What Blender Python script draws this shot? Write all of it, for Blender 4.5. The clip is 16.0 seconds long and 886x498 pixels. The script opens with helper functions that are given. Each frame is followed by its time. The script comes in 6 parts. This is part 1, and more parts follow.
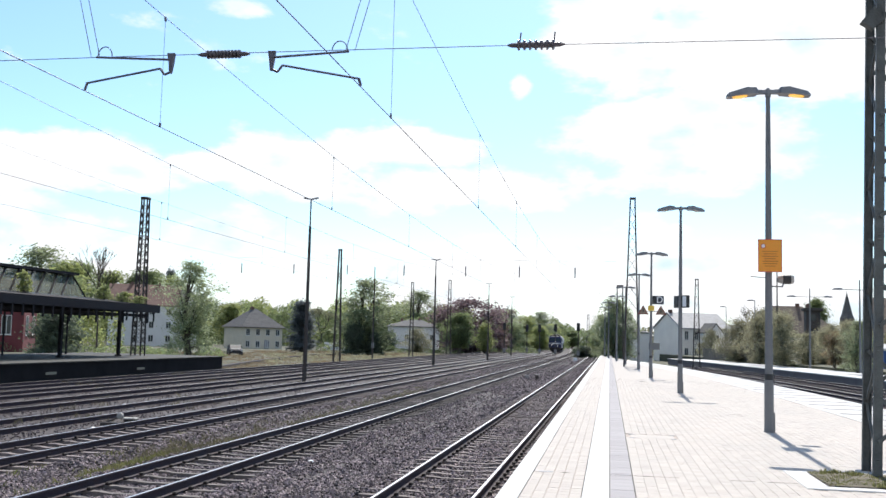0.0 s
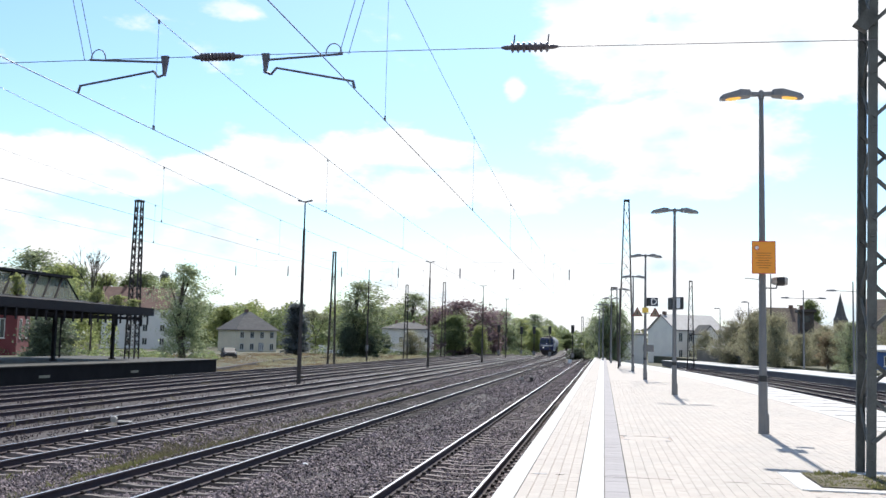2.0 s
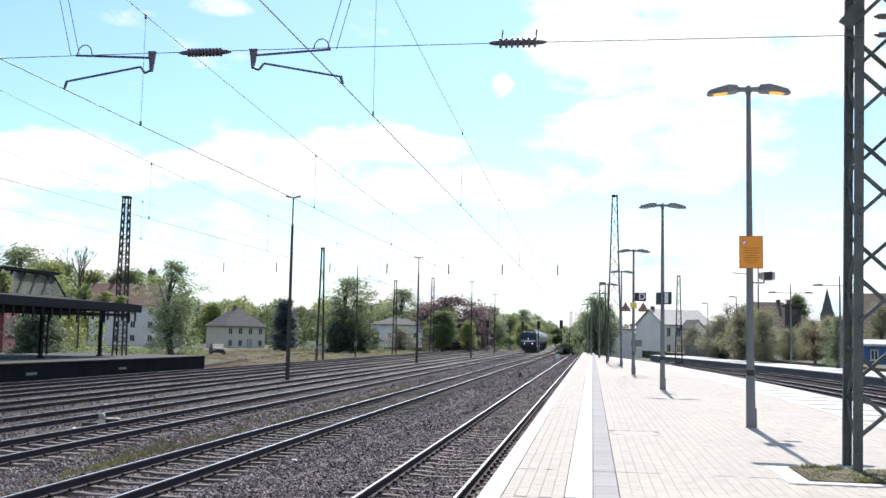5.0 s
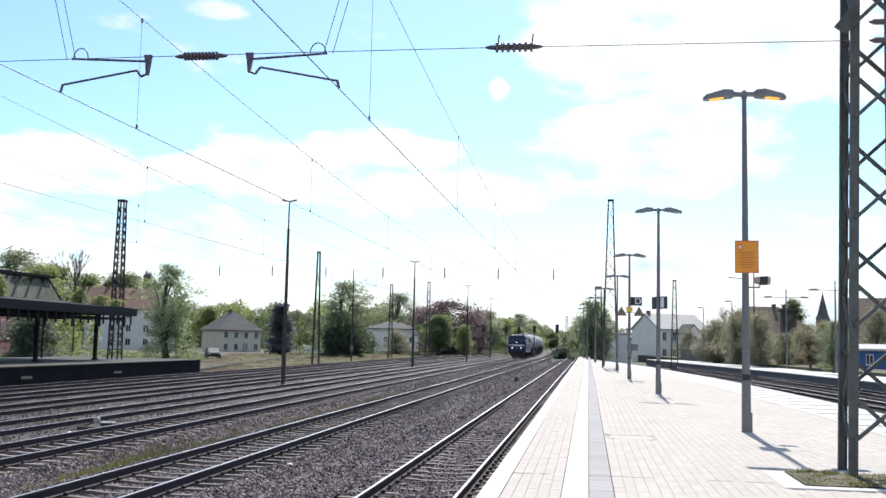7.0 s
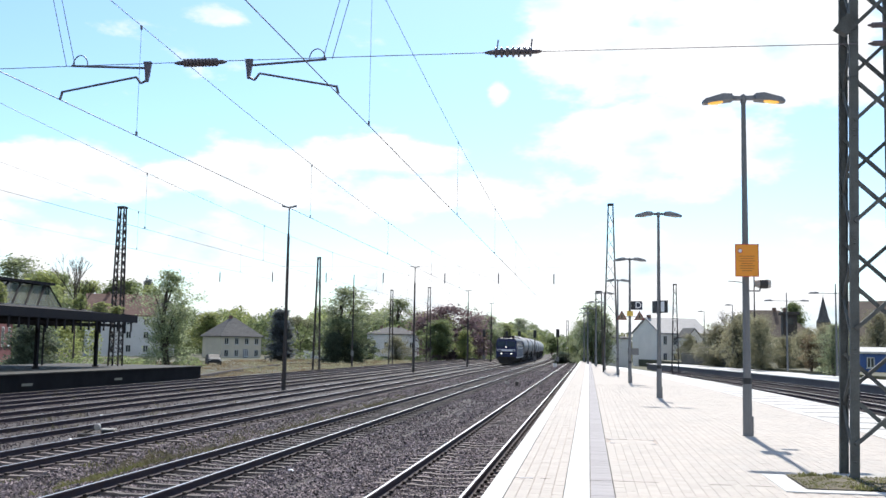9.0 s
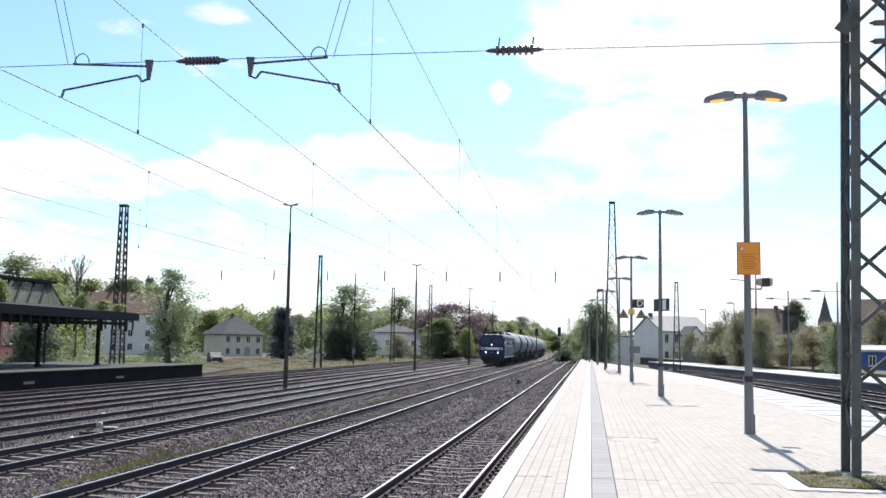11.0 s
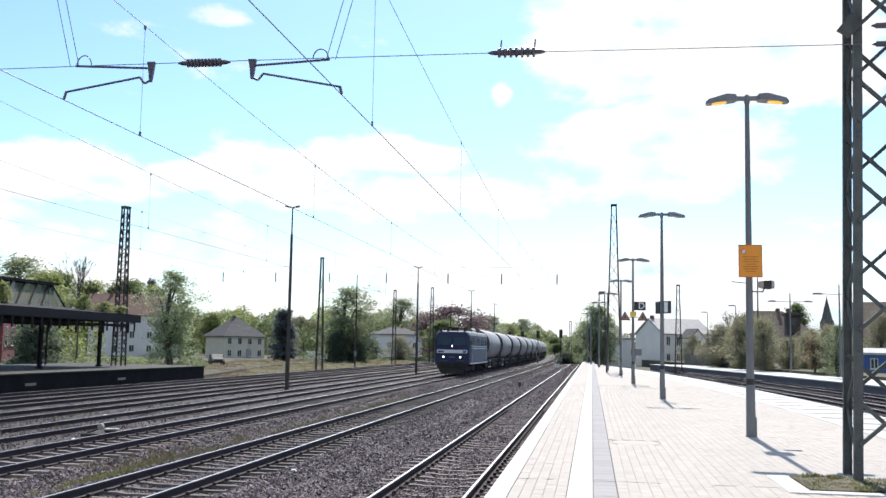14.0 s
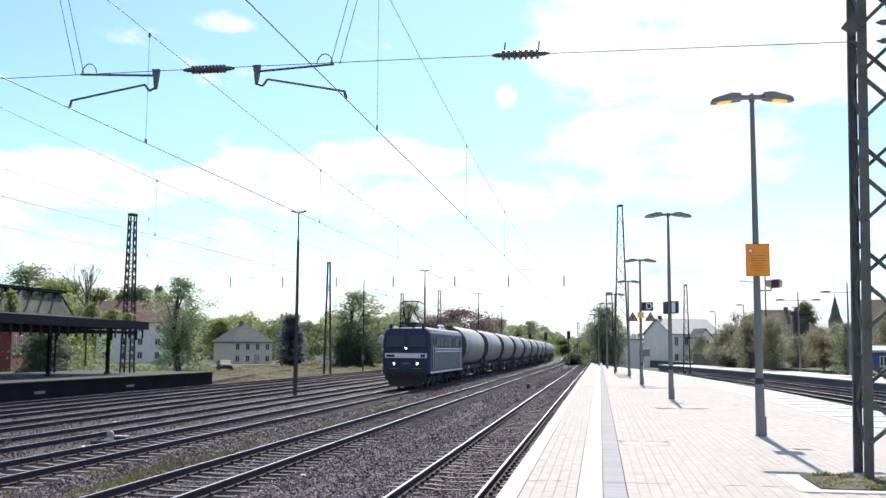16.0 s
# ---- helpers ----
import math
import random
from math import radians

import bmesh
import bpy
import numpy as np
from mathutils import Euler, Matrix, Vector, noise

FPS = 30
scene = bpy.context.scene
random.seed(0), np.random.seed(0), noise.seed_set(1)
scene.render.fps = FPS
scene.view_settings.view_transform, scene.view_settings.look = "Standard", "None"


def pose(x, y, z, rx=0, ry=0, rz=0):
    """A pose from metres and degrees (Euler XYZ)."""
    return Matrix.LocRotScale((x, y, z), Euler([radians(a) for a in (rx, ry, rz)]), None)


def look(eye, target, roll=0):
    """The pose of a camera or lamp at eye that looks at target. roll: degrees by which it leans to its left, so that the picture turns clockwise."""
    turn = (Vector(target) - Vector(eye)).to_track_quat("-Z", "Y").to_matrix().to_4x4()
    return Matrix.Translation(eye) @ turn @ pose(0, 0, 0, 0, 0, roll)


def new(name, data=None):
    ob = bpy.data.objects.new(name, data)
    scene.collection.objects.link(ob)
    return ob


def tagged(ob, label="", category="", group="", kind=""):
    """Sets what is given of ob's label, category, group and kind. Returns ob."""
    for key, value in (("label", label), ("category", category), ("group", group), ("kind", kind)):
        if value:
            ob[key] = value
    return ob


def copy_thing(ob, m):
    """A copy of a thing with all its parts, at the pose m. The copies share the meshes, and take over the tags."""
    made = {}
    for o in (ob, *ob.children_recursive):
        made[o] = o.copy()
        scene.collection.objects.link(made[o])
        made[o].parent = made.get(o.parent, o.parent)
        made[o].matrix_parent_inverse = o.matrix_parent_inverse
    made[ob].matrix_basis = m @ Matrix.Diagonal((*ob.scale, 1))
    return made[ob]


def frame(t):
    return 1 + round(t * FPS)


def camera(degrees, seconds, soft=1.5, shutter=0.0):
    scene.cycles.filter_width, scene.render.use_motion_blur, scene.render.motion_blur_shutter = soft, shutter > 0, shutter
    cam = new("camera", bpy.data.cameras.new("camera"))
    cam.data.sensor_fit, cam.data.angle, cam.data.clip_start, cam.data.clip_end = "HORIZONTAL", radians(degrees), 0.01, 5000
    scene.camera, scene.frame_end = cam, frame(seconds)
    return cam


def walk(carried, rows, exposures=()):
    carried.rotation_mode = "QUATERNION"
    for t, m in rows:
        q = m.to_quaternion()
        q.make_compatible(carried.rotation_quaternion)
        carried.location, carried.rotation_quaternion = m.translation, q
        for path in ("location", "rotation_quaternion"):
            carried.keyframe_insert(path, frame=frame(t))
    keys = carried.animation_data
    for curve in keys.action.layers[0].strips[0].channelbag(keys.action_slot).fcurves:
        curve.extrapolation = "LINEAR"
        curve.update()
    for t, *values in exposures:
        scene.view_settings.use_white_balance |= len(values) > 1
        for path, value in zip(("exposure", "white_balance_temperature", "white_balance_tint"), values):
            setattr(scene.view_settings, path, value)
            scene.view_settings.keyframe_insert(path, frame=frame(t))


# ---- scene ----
# ---- camera and its walk ----
cam = camera(48.27, 16.0, soft=1.5)
EYE = Vector((0.0, 0.0, 2.466))


def aim(yaw, pitch, roll):
    """Camera pose from a turn to the right, a lift and a lean, in degrees."""
    y, p = radians(yaw), radians(pitch)
    ahead = Vector((math.sin(y) * math.cos(p), math.cos(y) * math.cos(p), math.sin(p)))
    return look(EYE, EYE + ahead * 10, roll)


walk(cam, [(t, aim(*a)) for t, *a in [
    (0.0, -9.649, 5.2, 1.501), (0.5, -9.531, 5.226, 1.489), (1.0, -9.391, 5.222, 1.463), (1.5, -9.3, 5.351, 1.456),
    (2.0, -9.318, 5.342, 1.366), (2.5, -9.29, 5.307, 1.281), (3.0, -9.123, 5.35, 1.313), (3.5, -9.116, 5.282, 1.367),
    (4.0, -8.855, 4.964, 1.196), (4.7, -8.70, 5.05, 1.16), (5.6, -8.52, 5.2, 1.12), (6.5, -8.424, 5.308, 1.108), (7.0, -8.423, 5.345, 1.23),
    (7.5, -8.477, 5.385, 1.224), (8.0, -8.506, 5.558, 1.058), (8.5, -8.477, 5.634, 1.005), (9.0, -8.434, 5.64, 0.948),
    (9.8, -8.46, 5.60, 0.945), (10.7, -8.51, 5.54, 0.945), (11.5, -8.527, 5.495, 0.946), (12.0, -8.406, 5.419, 0.807), (12.5, -8.303, 5.351, 0.887),
    (13.0, -8.287, 5.387, 0.745), (13.5, -8.436, 5.42, 0.91), (14.0, -8.618, 5.655, 1.031), (14.5, -8.672, 5.719, 0.803),
    (15.0, -8.655, 5.744, 0.793), (15.5, -8.689, 5.73, 0.47), (16.0, -8.996, 5.825, 0.315)]],
    exposures=[(0.0, 1.0), (16.0, 1.0)])

# ---- light ----
SUN_AZ, SUN_EL = 1.0, 48.0      # degrees right of straight down the line, and up


def make_world():
    w = bpy.data.worlds.new("sky")
    scene.world = w
    w.use_nodes = True
    nt = w.node_tree
    nt.nodes.clear()
    out = nt.nodes.new("ShaderNodeOutputWorld")
    bg = nt.nodes.new("ShaderNodeBackground")
    sky = nt.nodes.new("ShaderNodeTexSky")
    sky.sky_type = "NISHITA"
    sky.sun_disc = False
    sky.sun_elevation, sky.sun_rotation = radians(SUN_EL), radians(SUN_AZ)
    sky.air_density, sky.dust_density, sky.ozone_density = 1.0, 0.6, 1.0
    tc = nt.nodes.new("ShaderNodeTexCoord")

    def math_node(op, a, b=None, c=None, clamp=False):
        n = nt.nodes.new("ShaderNodeMath")
        n.operation, n.use_clamp = op, clamp
        for i, v in enumerate((a, b, c)):
            if v is None:
                continue
            if isinstance(v, (int, float)):
                n.inputs[i].default_value = v
            else:
                nt.links.new(v, n.inputs[i])
        return n.outputs[0]

    sep = nt.nodes.new("ShaderNodeSeparateXYZ")
    nt.links.new(tc.outputs["Generated"], sep.inputs[0])
    X, Y, Z = sep.outputs
    stretch = nt.nodes.new("ShaderNodeMapping")
    stretch.inputs["Scale"].default_value = (1.0, 1.0, 2.2)
    nt.links.new(tc.outputs["Generated"], stretch.inputs[0])
    nz = nt.nodes.new("ShaderNodeTexNoise")
    nz.inputs["Scale"].default_value, nz.inputs["Detail"].default_value, nz.inputs["Roughness"].default_value = 9.0, 8.0, 0.58
    nt.links.new(stretch.outputs[0], nz.inputs["Vector"])
    wide = nt.nodes.new("ShaderNodeTexNoise")
    wide.inputs["Scale"].default_value, wide.inputs["Detail"].default_value = 3.0, 4.0
    nt.links.new(stretch.outputs[0], wide.inputs["Vector"])
    # cumulus heaps: direction x, direction z, half width, half height, strength
    total = None
    for cx, cz, rx, rz, k in CLOUDS:
        dx = math_node("DIVIDE", math_node("SUBTRACT", X, cx), rx)
        dz = math_node("DIVIDE", math_node("SUBTRACT", Z, cz), rz)
        d = math_node("SQRT", math_node("ADD", math_node("MULTIPLY", dx, dx), math_node("MULTIPLY", dz, dz)))
        blob = math_node("MULTIPLY", math_node("SUBTRACT", 1.25, d, clamp=True), k)
        total = blob if total is None else math_node("MAXIMUM", total, blob)
    # veil that thickens towards the horizon
    low = math_node("MULTIPLY", math_node("SUBTRACT", 0.15, Z, clamp=True), 5.5)
    total = math_node("MAXIMUM", total, low)
    lump = math_node("MULTIPLY", math_node("SUBTRACT", nz.outputs["Fac"], 0.5), 2.3)
    ahead = math_node("MULTIPLY", math_node("ADD", Y, 0.2), 3.0, clamp=True)
    loose = math_node("MULTIPLY", math_node("SUBTRACT", wide.outputs["Fac"], 0.42), math_node("MULTIPLY", math_node("SUBTRACT", 1.0, ahead), 4.0))
    total = math_node("ADD", math_node("MULTIPLY", total, ahead), math_node("MAXIMUM", loose, 0.0))
    mask = math_node("MULTIPLY", math_node("SUBTRACT", math_node("ADD", total, lump), 0.22), 2.6, clamp=True)
    smooth = nt.nodes.new("ShaderNodeMapRange")
    smooth.interpolation_type = "SMOOTHSTEP"
    nt.links.new(mask, smooth.inputs["Value"])
    scaled = nt.nodes.new("ShaderNodeMix")
    scaled.data_type, scaled.blend_type = "RGBA", "MULTIPLY"
    scaled.inputs[0].default_value = 1.0
    nt.links.new(sky.outputs[0], scaled.inputs[6])
    scaled.inputs[7].default_value = (SKY_GAIN[0], SKY_GAIN[1], SKY_GAIN[2], 1)
    mix = nt.nodes.new("ShaderNodeMix")
    mix.data_type = "RGBA"
    nt.links.new(smooth.outputs[0], mix.inputs[0])
    nt.links.new(scaled.outputs[2], mix.inputs[6])
    # thin bluish parts inside the clouds
    thin = nt.nodes.new("ShaderNodeTexNoise")
    thin.inputs["Scale"].default_value, thin.inputs["Detail"].default_value = 14.0, 6.0
    nt.links.new(stretch.outputs[0], thin.inputs["Vector"])
    amount = nt.nodes.new("ShaderNodeMapRange")
    amount.inputs["From Min"].default_value, amount.inputs["From Max"].default_value = 0.52, 0.72
    nt.links.new(thin.outputs["Fac"], amount.inputs["Value"])
    heap = nt.nodes.new("ShaderNodeMix")
    heap.data_type = "RGBA"
    heap.inputs[6].default_value, heap.inputs[7].default_value = CLOUD_WHITE, CLOUD_THIN
    nt.links.new(amount.outputs[0], heap.inputs[0])
    nt.links.new(heap.outputs[2], mix.inputs[7])
    nt.links.new(mix.outputs[2], bg.inputs[0])
    bg.inputs[1].default_value = 0.09
    nt.links.new(bg.outputs[0], out.inputs[0])


SKY_GAIN = (0.75, 0.94, 1.08)
CLOUD_WHITE = (6.2, 6.3, 6.45, 1)
CLOUD_THIN = (4.4, 5.4, 6.0, 1)
CLOUDS = [(-0.50, 0.161, 0.13, 0.03, 1.0), (-0.40, 0.163, 0.08, 0.022, 0.8), (-0.312, 0.172, 0.105, 0.036, 1.0), (-0.13, 0.15, 0.1, 0.03, 0.8), (-0.227, 0.154, 0.14, 0.034, 0.8), (-0.2, 0.186, 0.085, 0.022, 0.9), (0.003, 0.287, 0.08, 0.066, 1.0),
          (0.059, 0.2, 0.14, 0.058, 1.0), (0.14, 0.297, 0.15, 0.08, 1.0), (-0.35, 0.314, 0.04, 0.012, 0.7), (-0.089, 0.252, 0.014, 0.017, 0.7), (-0.025, 0.324, 0.06, 0.02, 0.7), (-0.44, 0.335, 0.06, 0.014, 0.4)]
make_world()
sun_data = bpy.data.lights.new("sun", "SUN")
sun_data.energy, sun_data.angle, sun_data.color = 3.6, radians(0.55), (1.0, 0.95, 0.87)
sun = new("sun", sun_data)
sa, se = radians(SUN_AZ), radians(SUN_EL)
SUN_DIR = Vector((math.sin(sa) * math.cos(se), math.cos(sa) * math.cos(se), math.sin(se)))
sun.matrix_world = look(SUN_DIR * 100, (0, 0, 0))

# ---- materials ----
MATS = {}


def mat(name, base, rough=0.7, metal=0.0, vary=0.25, scale=4.0, fine=60.0, bump=0.15, second=None, island=0.0, obj=0.0, emit=None, stretch=None, spec=0.5, split=0.5):
    """A worn surface: base colour broken by two scales of noise, towards a second colour, with fine relief."""
    if name in MATS:
        return MATS[name]
    m = bpy.data.materials.new(name)
    MATS[name] = m
    m.use_nodes = True
    nt = m.node_tree
    b = nt.nodes["Principled BSDF"]
    b.inputs["Roughness"].default_value, b.inputs["Metallic"].default_value = rough, metal
    b.inputs["Specular IOR Level"].default_value = spec
    tc = nt.nodes.new("ShaderNodeTexCoord")
    vec = tc.outputs["Object"]
    if stretch:
        mp = nt.nodes.new("ShaderNodeMapping")
        mp.inputs["Scale"].default_value = stretch
        nt.links.new(vec, mp.inputs[0])
        vec = mp.outputs[0]
    big = nt.nodes.new("ShaderNodeTexNoise")
    big.inputs["Scale"].default_value, big.inputs["Detail"].default_value, big.inputs["Roughness"].default_value = scale, 6.0, 0.65
    small = nt.nodes.new("ShaderNodeTexNoise")
    small.inputs["Scale"].default_value, small.inputs["Detail"].default_value = fine, 4.0
    for n in (big, small):
        nt.links.new(vec, n.inputs["Vector"])
    ramp = nt.nodes.new("ShaderNodeMapRange")
    ramp.inputs["From Min"].default_value, ramp.inputs["From Max"].default_value = split - 0.18, split + 0.22
    nt.links.new(big.outputs["Fac"], ramp.inputs["Value"])
    mix = nt.nodes.new("ShaderNodeMix")
    mix.data_type = "RGBA"
    second = second or tuple(c * (1 - vary) for c in base)
    mix.inputs[6].default_value, mix.inputs[7].default_value = (*base, 1), (*second, 1)
    nt.links.new(ramp.outputs[0], mix.inputs[0])
    grain = nt.nodes.new("ShaderNodeMapRange")
    grain.inputs["From Min"].default_value, grain.inputs["From Max"].default_value = 0.3, 0.7
    grain.inputs["To Min"].default_value, grain.inputs["To Max"].default_value = 1 - vary * 0.6, 1 + vary * 0.6
    nt.links.new(small.outputs["Fac"], grain.inputs["Value"])
    val = grain.outputs[0]
    for amount, kind, sock in ((island, "ShaderNodeNewGeometry", "Random Per Island"), (obj, "ShaderNodeObjectInfo", "Random")):
        if amount:
            g = nt.nodes.new(kind)
            r = nt.nodes.new("ShaderNodeMapRange")
            r.inputs["To Min"].default_value, r.inputs["To Max"].default_value = 1 - amount, 1 + amount
            nt.links.new(g.outputs[sock], r.inputs["Value"])
            mu = nt.nodes.new("ShaderNodeMath")
            mu.operation = "MULTIPLY"
            nt.links.new(val, mu.inputs[0])
            nt.links.new(r.outputs[0], mu.inputs[1])
            val = mu.outputs[0]
    hsv = nt.nodes.new("ShaderNodeHueSaturation")
    nt.links.new(mix.outputs[2], hsv.inputs["Color"])
    nt.links.new(val, hsv.inputs["Value"])
    nt.links.new(hsv.outputs[0], b.inputs["Base Color"])
    rr = nt.nodes.new("ShaderNodeMapRange")
    rr.inputs["To Min"].default_value, rr.inputs["To Max"].default_value = max(0.02, rough - 0.12), min(1.0, rough + 0.12)
    nt.links.new(big.outputs["Fac"], rr.inputs["Value"])
    nt.links.new(rr.outputs[0], b.inputs["Roughness"])
    if bump:
        bp = nt.nodes.new("ShaderNodeBump")
        bp.inputs["Strength"].default_value, bp.inputs["Distance"].default_value = bump, 0.01
        nt.links.new(small.outputs["Fac"], bp.inputs["Height"])
        nt.links.new(bp.outputs[0], b.inputs["Normal"])
    if emit:
        b.inputs["Emission Color"].default_value, b.inputs["Emission Strength"].default_value = (*emit[:3], 1), emit[3]
    return m


def leaf_mat(name, base, second):
    m = mat(name, base, rough=0.6, vary=0.3, scale=0.35, fine=6.0, bump=0.0, second=second, island=0.35, obj=0.12)
    nt = m.node_tree
    b = nt.nodes["Principled BSDF"]
    tr = nt.nodes.new("ShaderNodeBsdfTranslucent")
    ms = nt.nodes.new("ShaderNodeMixShader")
    ms.inputs[0].default_value = 0.62
    src = b.inputs["Base Color"].links[0].from_socket
    nt.links.new(src, tr.inputs[0])
    out = nt.nodes["Material Output"]
    nt.links.new(b.outputs[0], ms.inputs[1])
    nt.links.new(tr.outputs[0], ms.inputs[2])
    nt.links.new(ms.outputs[0], out.inputs[0])
    return m


M_GROUND = mat("dry_grass_ground", (0.04, 0.046, 0.018), 0.95, scale=0.25, fine=9, second=(0.065, 0.058, 0.034), vary=0.4, bump=0.4)
M_BALLAST = mat("track_ballast", (0.03602, 0.02755, 0.0291), 0.9, scale=0.7, fine=22, second=(0.02648, 0.02042, 0.02182), vary=0.75, bump=1.0)
M_STONE = mat("ballast_stones", (0.196, 0.1568, 0.161), 0.85, scale=1.5, fine=40, vary=0.3, second=(0.09533, 0.0741, 0.0776), island=1.0, bump=0.1)
M_YARD = mat("old_yard_gravel", (0.04448, 0.03372, 0.03589), 0.95, scale=0.5, fine=14, second=(0.02118, 0.01615, 0.01746), vary=0.5, bump=0.8)
M_RAILSIDE = mat("rusty_rail_side", (0.0315, 0.0247, 0.036), 0.8, metal=0.0, spec=0.25, scale=3, fine=40, second=(0.0525, 0.0342, 0.036))
M_RAILTOP = mat("polished_rail_head", (0.42, 0.42, 0.44), 0.38, metal=1.0, scale=2, fine=80, vary=0.12, bump=0.02)
M_RAILDULL = mat("dull_rail_head", (0.36, 0.33, 0.31), 0.42, metal=0.9, scale=2, fine=60, vary=0.3, bump=0.05)
M_SLEEPER = mat("concrete_sleeper", (0.1837, 0.152, 0.148), 0.9, scale=3, fine=40, second=(0.0945, 0.076, 0.072), vary=0.3, obj=0.2)
M_YSTONE = mat("dark_yard_stones", (0.1165, 0.09025, 0.09312), 0.85, scale=1.5, fine=40, vary=0.3, second=(0.06355, 0.0494, 0.05141), island=0.6, bump=0.1)
M_WOOD = mat("tarred_wood_sleeper", (0.07875, 0.0627, 0.062), 0.9, scale=3, fine=40, second=(0.0399, 0.0304, 0.031), vary=0.3, obj=0.2, island=0.2)
M_CLIP = mat("rail_fastening", (0.05, 0.04, 0.036), 0.8, metal=0.4, scale=5)
M_EDGE = mat("pale_edge_slab", (0.48, 0.475, 0.465), 0.85, scale=1.2, fine=40, vary=0.12, obj=0.05, island=0.05)
M_PAVER = mat("sandy_pavers", (0.385, 0.34, 0.305), 0.85, scale=0.8, fine=50, vary=0.1, second=(0.355, 0.328, 0.3), obj=0.05, island=0.05)
M_JOINT = mat("paver_joint_sand", (0.36, 0.305, 0.265), 0.95, scale=2, fine=50)
M_TACT = mat("white_guide_tile", (0.47, 0.47, 0.465), 0.8, scale=2, fine=50, vary=0.08, obj=0.04, island=0.04)
M_GREYT = mat("grey_violet_guide_tile", (0.3, 0.282, 0.288), 0.9, scale=2, fine=50, vary=0.12, obj=0.06, island=0.06)
M_CONC = mat("weathered_concrete", (0.4, 0.385, 0.37), 0.9, scale=1.2, fine=30, vary=0.3, second=(0.25, 0.24, 0.22))
M_DARKWALL = mat("black_platform_wall", (0.013, 0.012, 0.014), 0.95, scale=1.0, fine=20, second=(0.008, 0.0075, 0.009), spec=0.15)
M_STEEL = mat("grey_green_mast_steel", (0.12, 0.13, 0.128), 0.75, metal=0.0, scale=2.5, fine=50, second=(0.075, 0.075, 0.072), spec=0.25)
M_DARKST = mat("dark_mast_steel", (0.055, 0.053, 0.054), 0.8, metal=0.0, scale=2, fine=40, second=(0.075, 0.06, 0.052), spec=0.2)
M_POLE = mat("galvanised_pole", (0.165, 0.168, 0.175), 0.6, metal=0.1, scale=2, fine=50, vary=0.15)
M_LAMPHEAD = mat("grey_lamp_housing", (0.22, 0.22, 0.23), 0.5, metal=0.2, scale=4, fine=60)
M_AMBER = mat("amber_lamp_lens", (0.9, 0.55, 0.12), 0.3, scale=9, fine=60, vary=0.1, emit=(1.0, 0.5, 0.08, 0.4))
M_LENSOFF = mat("cloudy_lamp_lens", (0.55, 0.52, 0.46), 0.35, scale=9, fine=60, vary=0.1)
M_ORANGE = mat("orange_sign_face", (0.85, 0.32, 0.03), 0.5, scale=3, fine=60, vary=0.06)
M_WHITE = mat("white_enamel", (0.8, 0.8, 0.8), 0.5, scale=3, fine=60, vary=0.06)
M_BLACK = mat("black_plastic", (0.02, 0.02, 0.022), 0.5, scale=3, fine=60)
M_RED = mat("red_enamel", (0.55, 0.07, 0.05), 0.5, scale=3, fine=60, vary=0.1)
M_YELLOW = mat("yellow_enamel", (0.75, 0.5, 0.08), 0.5, scale=3, fine=60, vary=0.1)
M_WIRE = mat("copper_wire", (0.13, 0.115, 0.14), 0.5, metal=0.6, scale=2, fine=30)
M_INSUL = mat("brown_porcelain", (0.11, 0.09, 0.105), 0.3, scale=5, fine=40)
M_GRASS = leaf_mat("grass_blades", (0.13, 0.14, 0.055), (0.15, 0.135, 0.07))

# ---- mesh helpers ----


def box(bm, x0, x1, y0, y1, z0, z1, bevel=0.0):
    vs = [bm.verts.new((x, y, z)) for z in (z0, z1) for x, y in ((x0, y0), (x1, y0), (x1, y1), (x0, y1))]
    fs = [bm.faces.new([vs[i] for i in q]) for q in ((3, 2, 1, 0), (4, 5, 6, 7), (0, 1, 5, 4), (1, 2, 6, 5), (2, 3, 7, 6), (3, 0, 4, 7))]
    if bevel:
        es = list({e for f in fs for e in f.edges})
        bmesh.ops.bevel(bm, geom=es, offset=bevel, segments=1, affect="EDGES", clamp_overlap=True)
    return vs


def bar(bm, a, b, w, h=None, sides=4):
    """A straight bar from a to b: rectangular w by h, or round with more sides."""
    a, b = Vector(a), Vector(b)
    q = (b - a).to_track_quat("Z", "Y").to_matrix()
    h = h or w
    ring = []
    for p in (a, b):
        r = []
        for i in range(sides):
            t = 2 * math.pi * (i + 0.5) / sides
            k = 0.7071 if sides == 4 else 0.5
            r.append(bm.verts.new(p + q @ Vector((math.cos(t) * w * k, math.sin(t) * h * k, 0))))
        ring.append(r)
    for i in range(sides):
        j = (i + 1) % sides
        bm.faces.new((ring[0][i], ring[0][j], ring[1][j], ring[1][i]))
    bm.faces.new(ring[0][::-1])
    bm.faces.new(ring[1])


def tube(bm, rows, sides=12, axis="z", cap=True):
    """A turned form: rows of (position along the axis, radius)."""
    rings = []
    for p, r in rows:
        ring = []
        for i in range(sides):
            t = 2 * math.pi * i / sides
            c, s = math.cos(t) * r, math.sin(t) * r
            ring.append(bm.verts.new({"z": (c, s, p), "y": (s, p, c), "x": (p, c, s)}[axis]))
        rings.append(ring)
    for a, b in zip(rings, rings[1:]):
        for i in range(sides):
            j = (i + 1) % sides
            bm.faces.new((a[i], a[j], b[j], b[i]))
    if cap:
        bm.faces.new(rings[0][::-1])
        bm.faces.new(rings[-1])


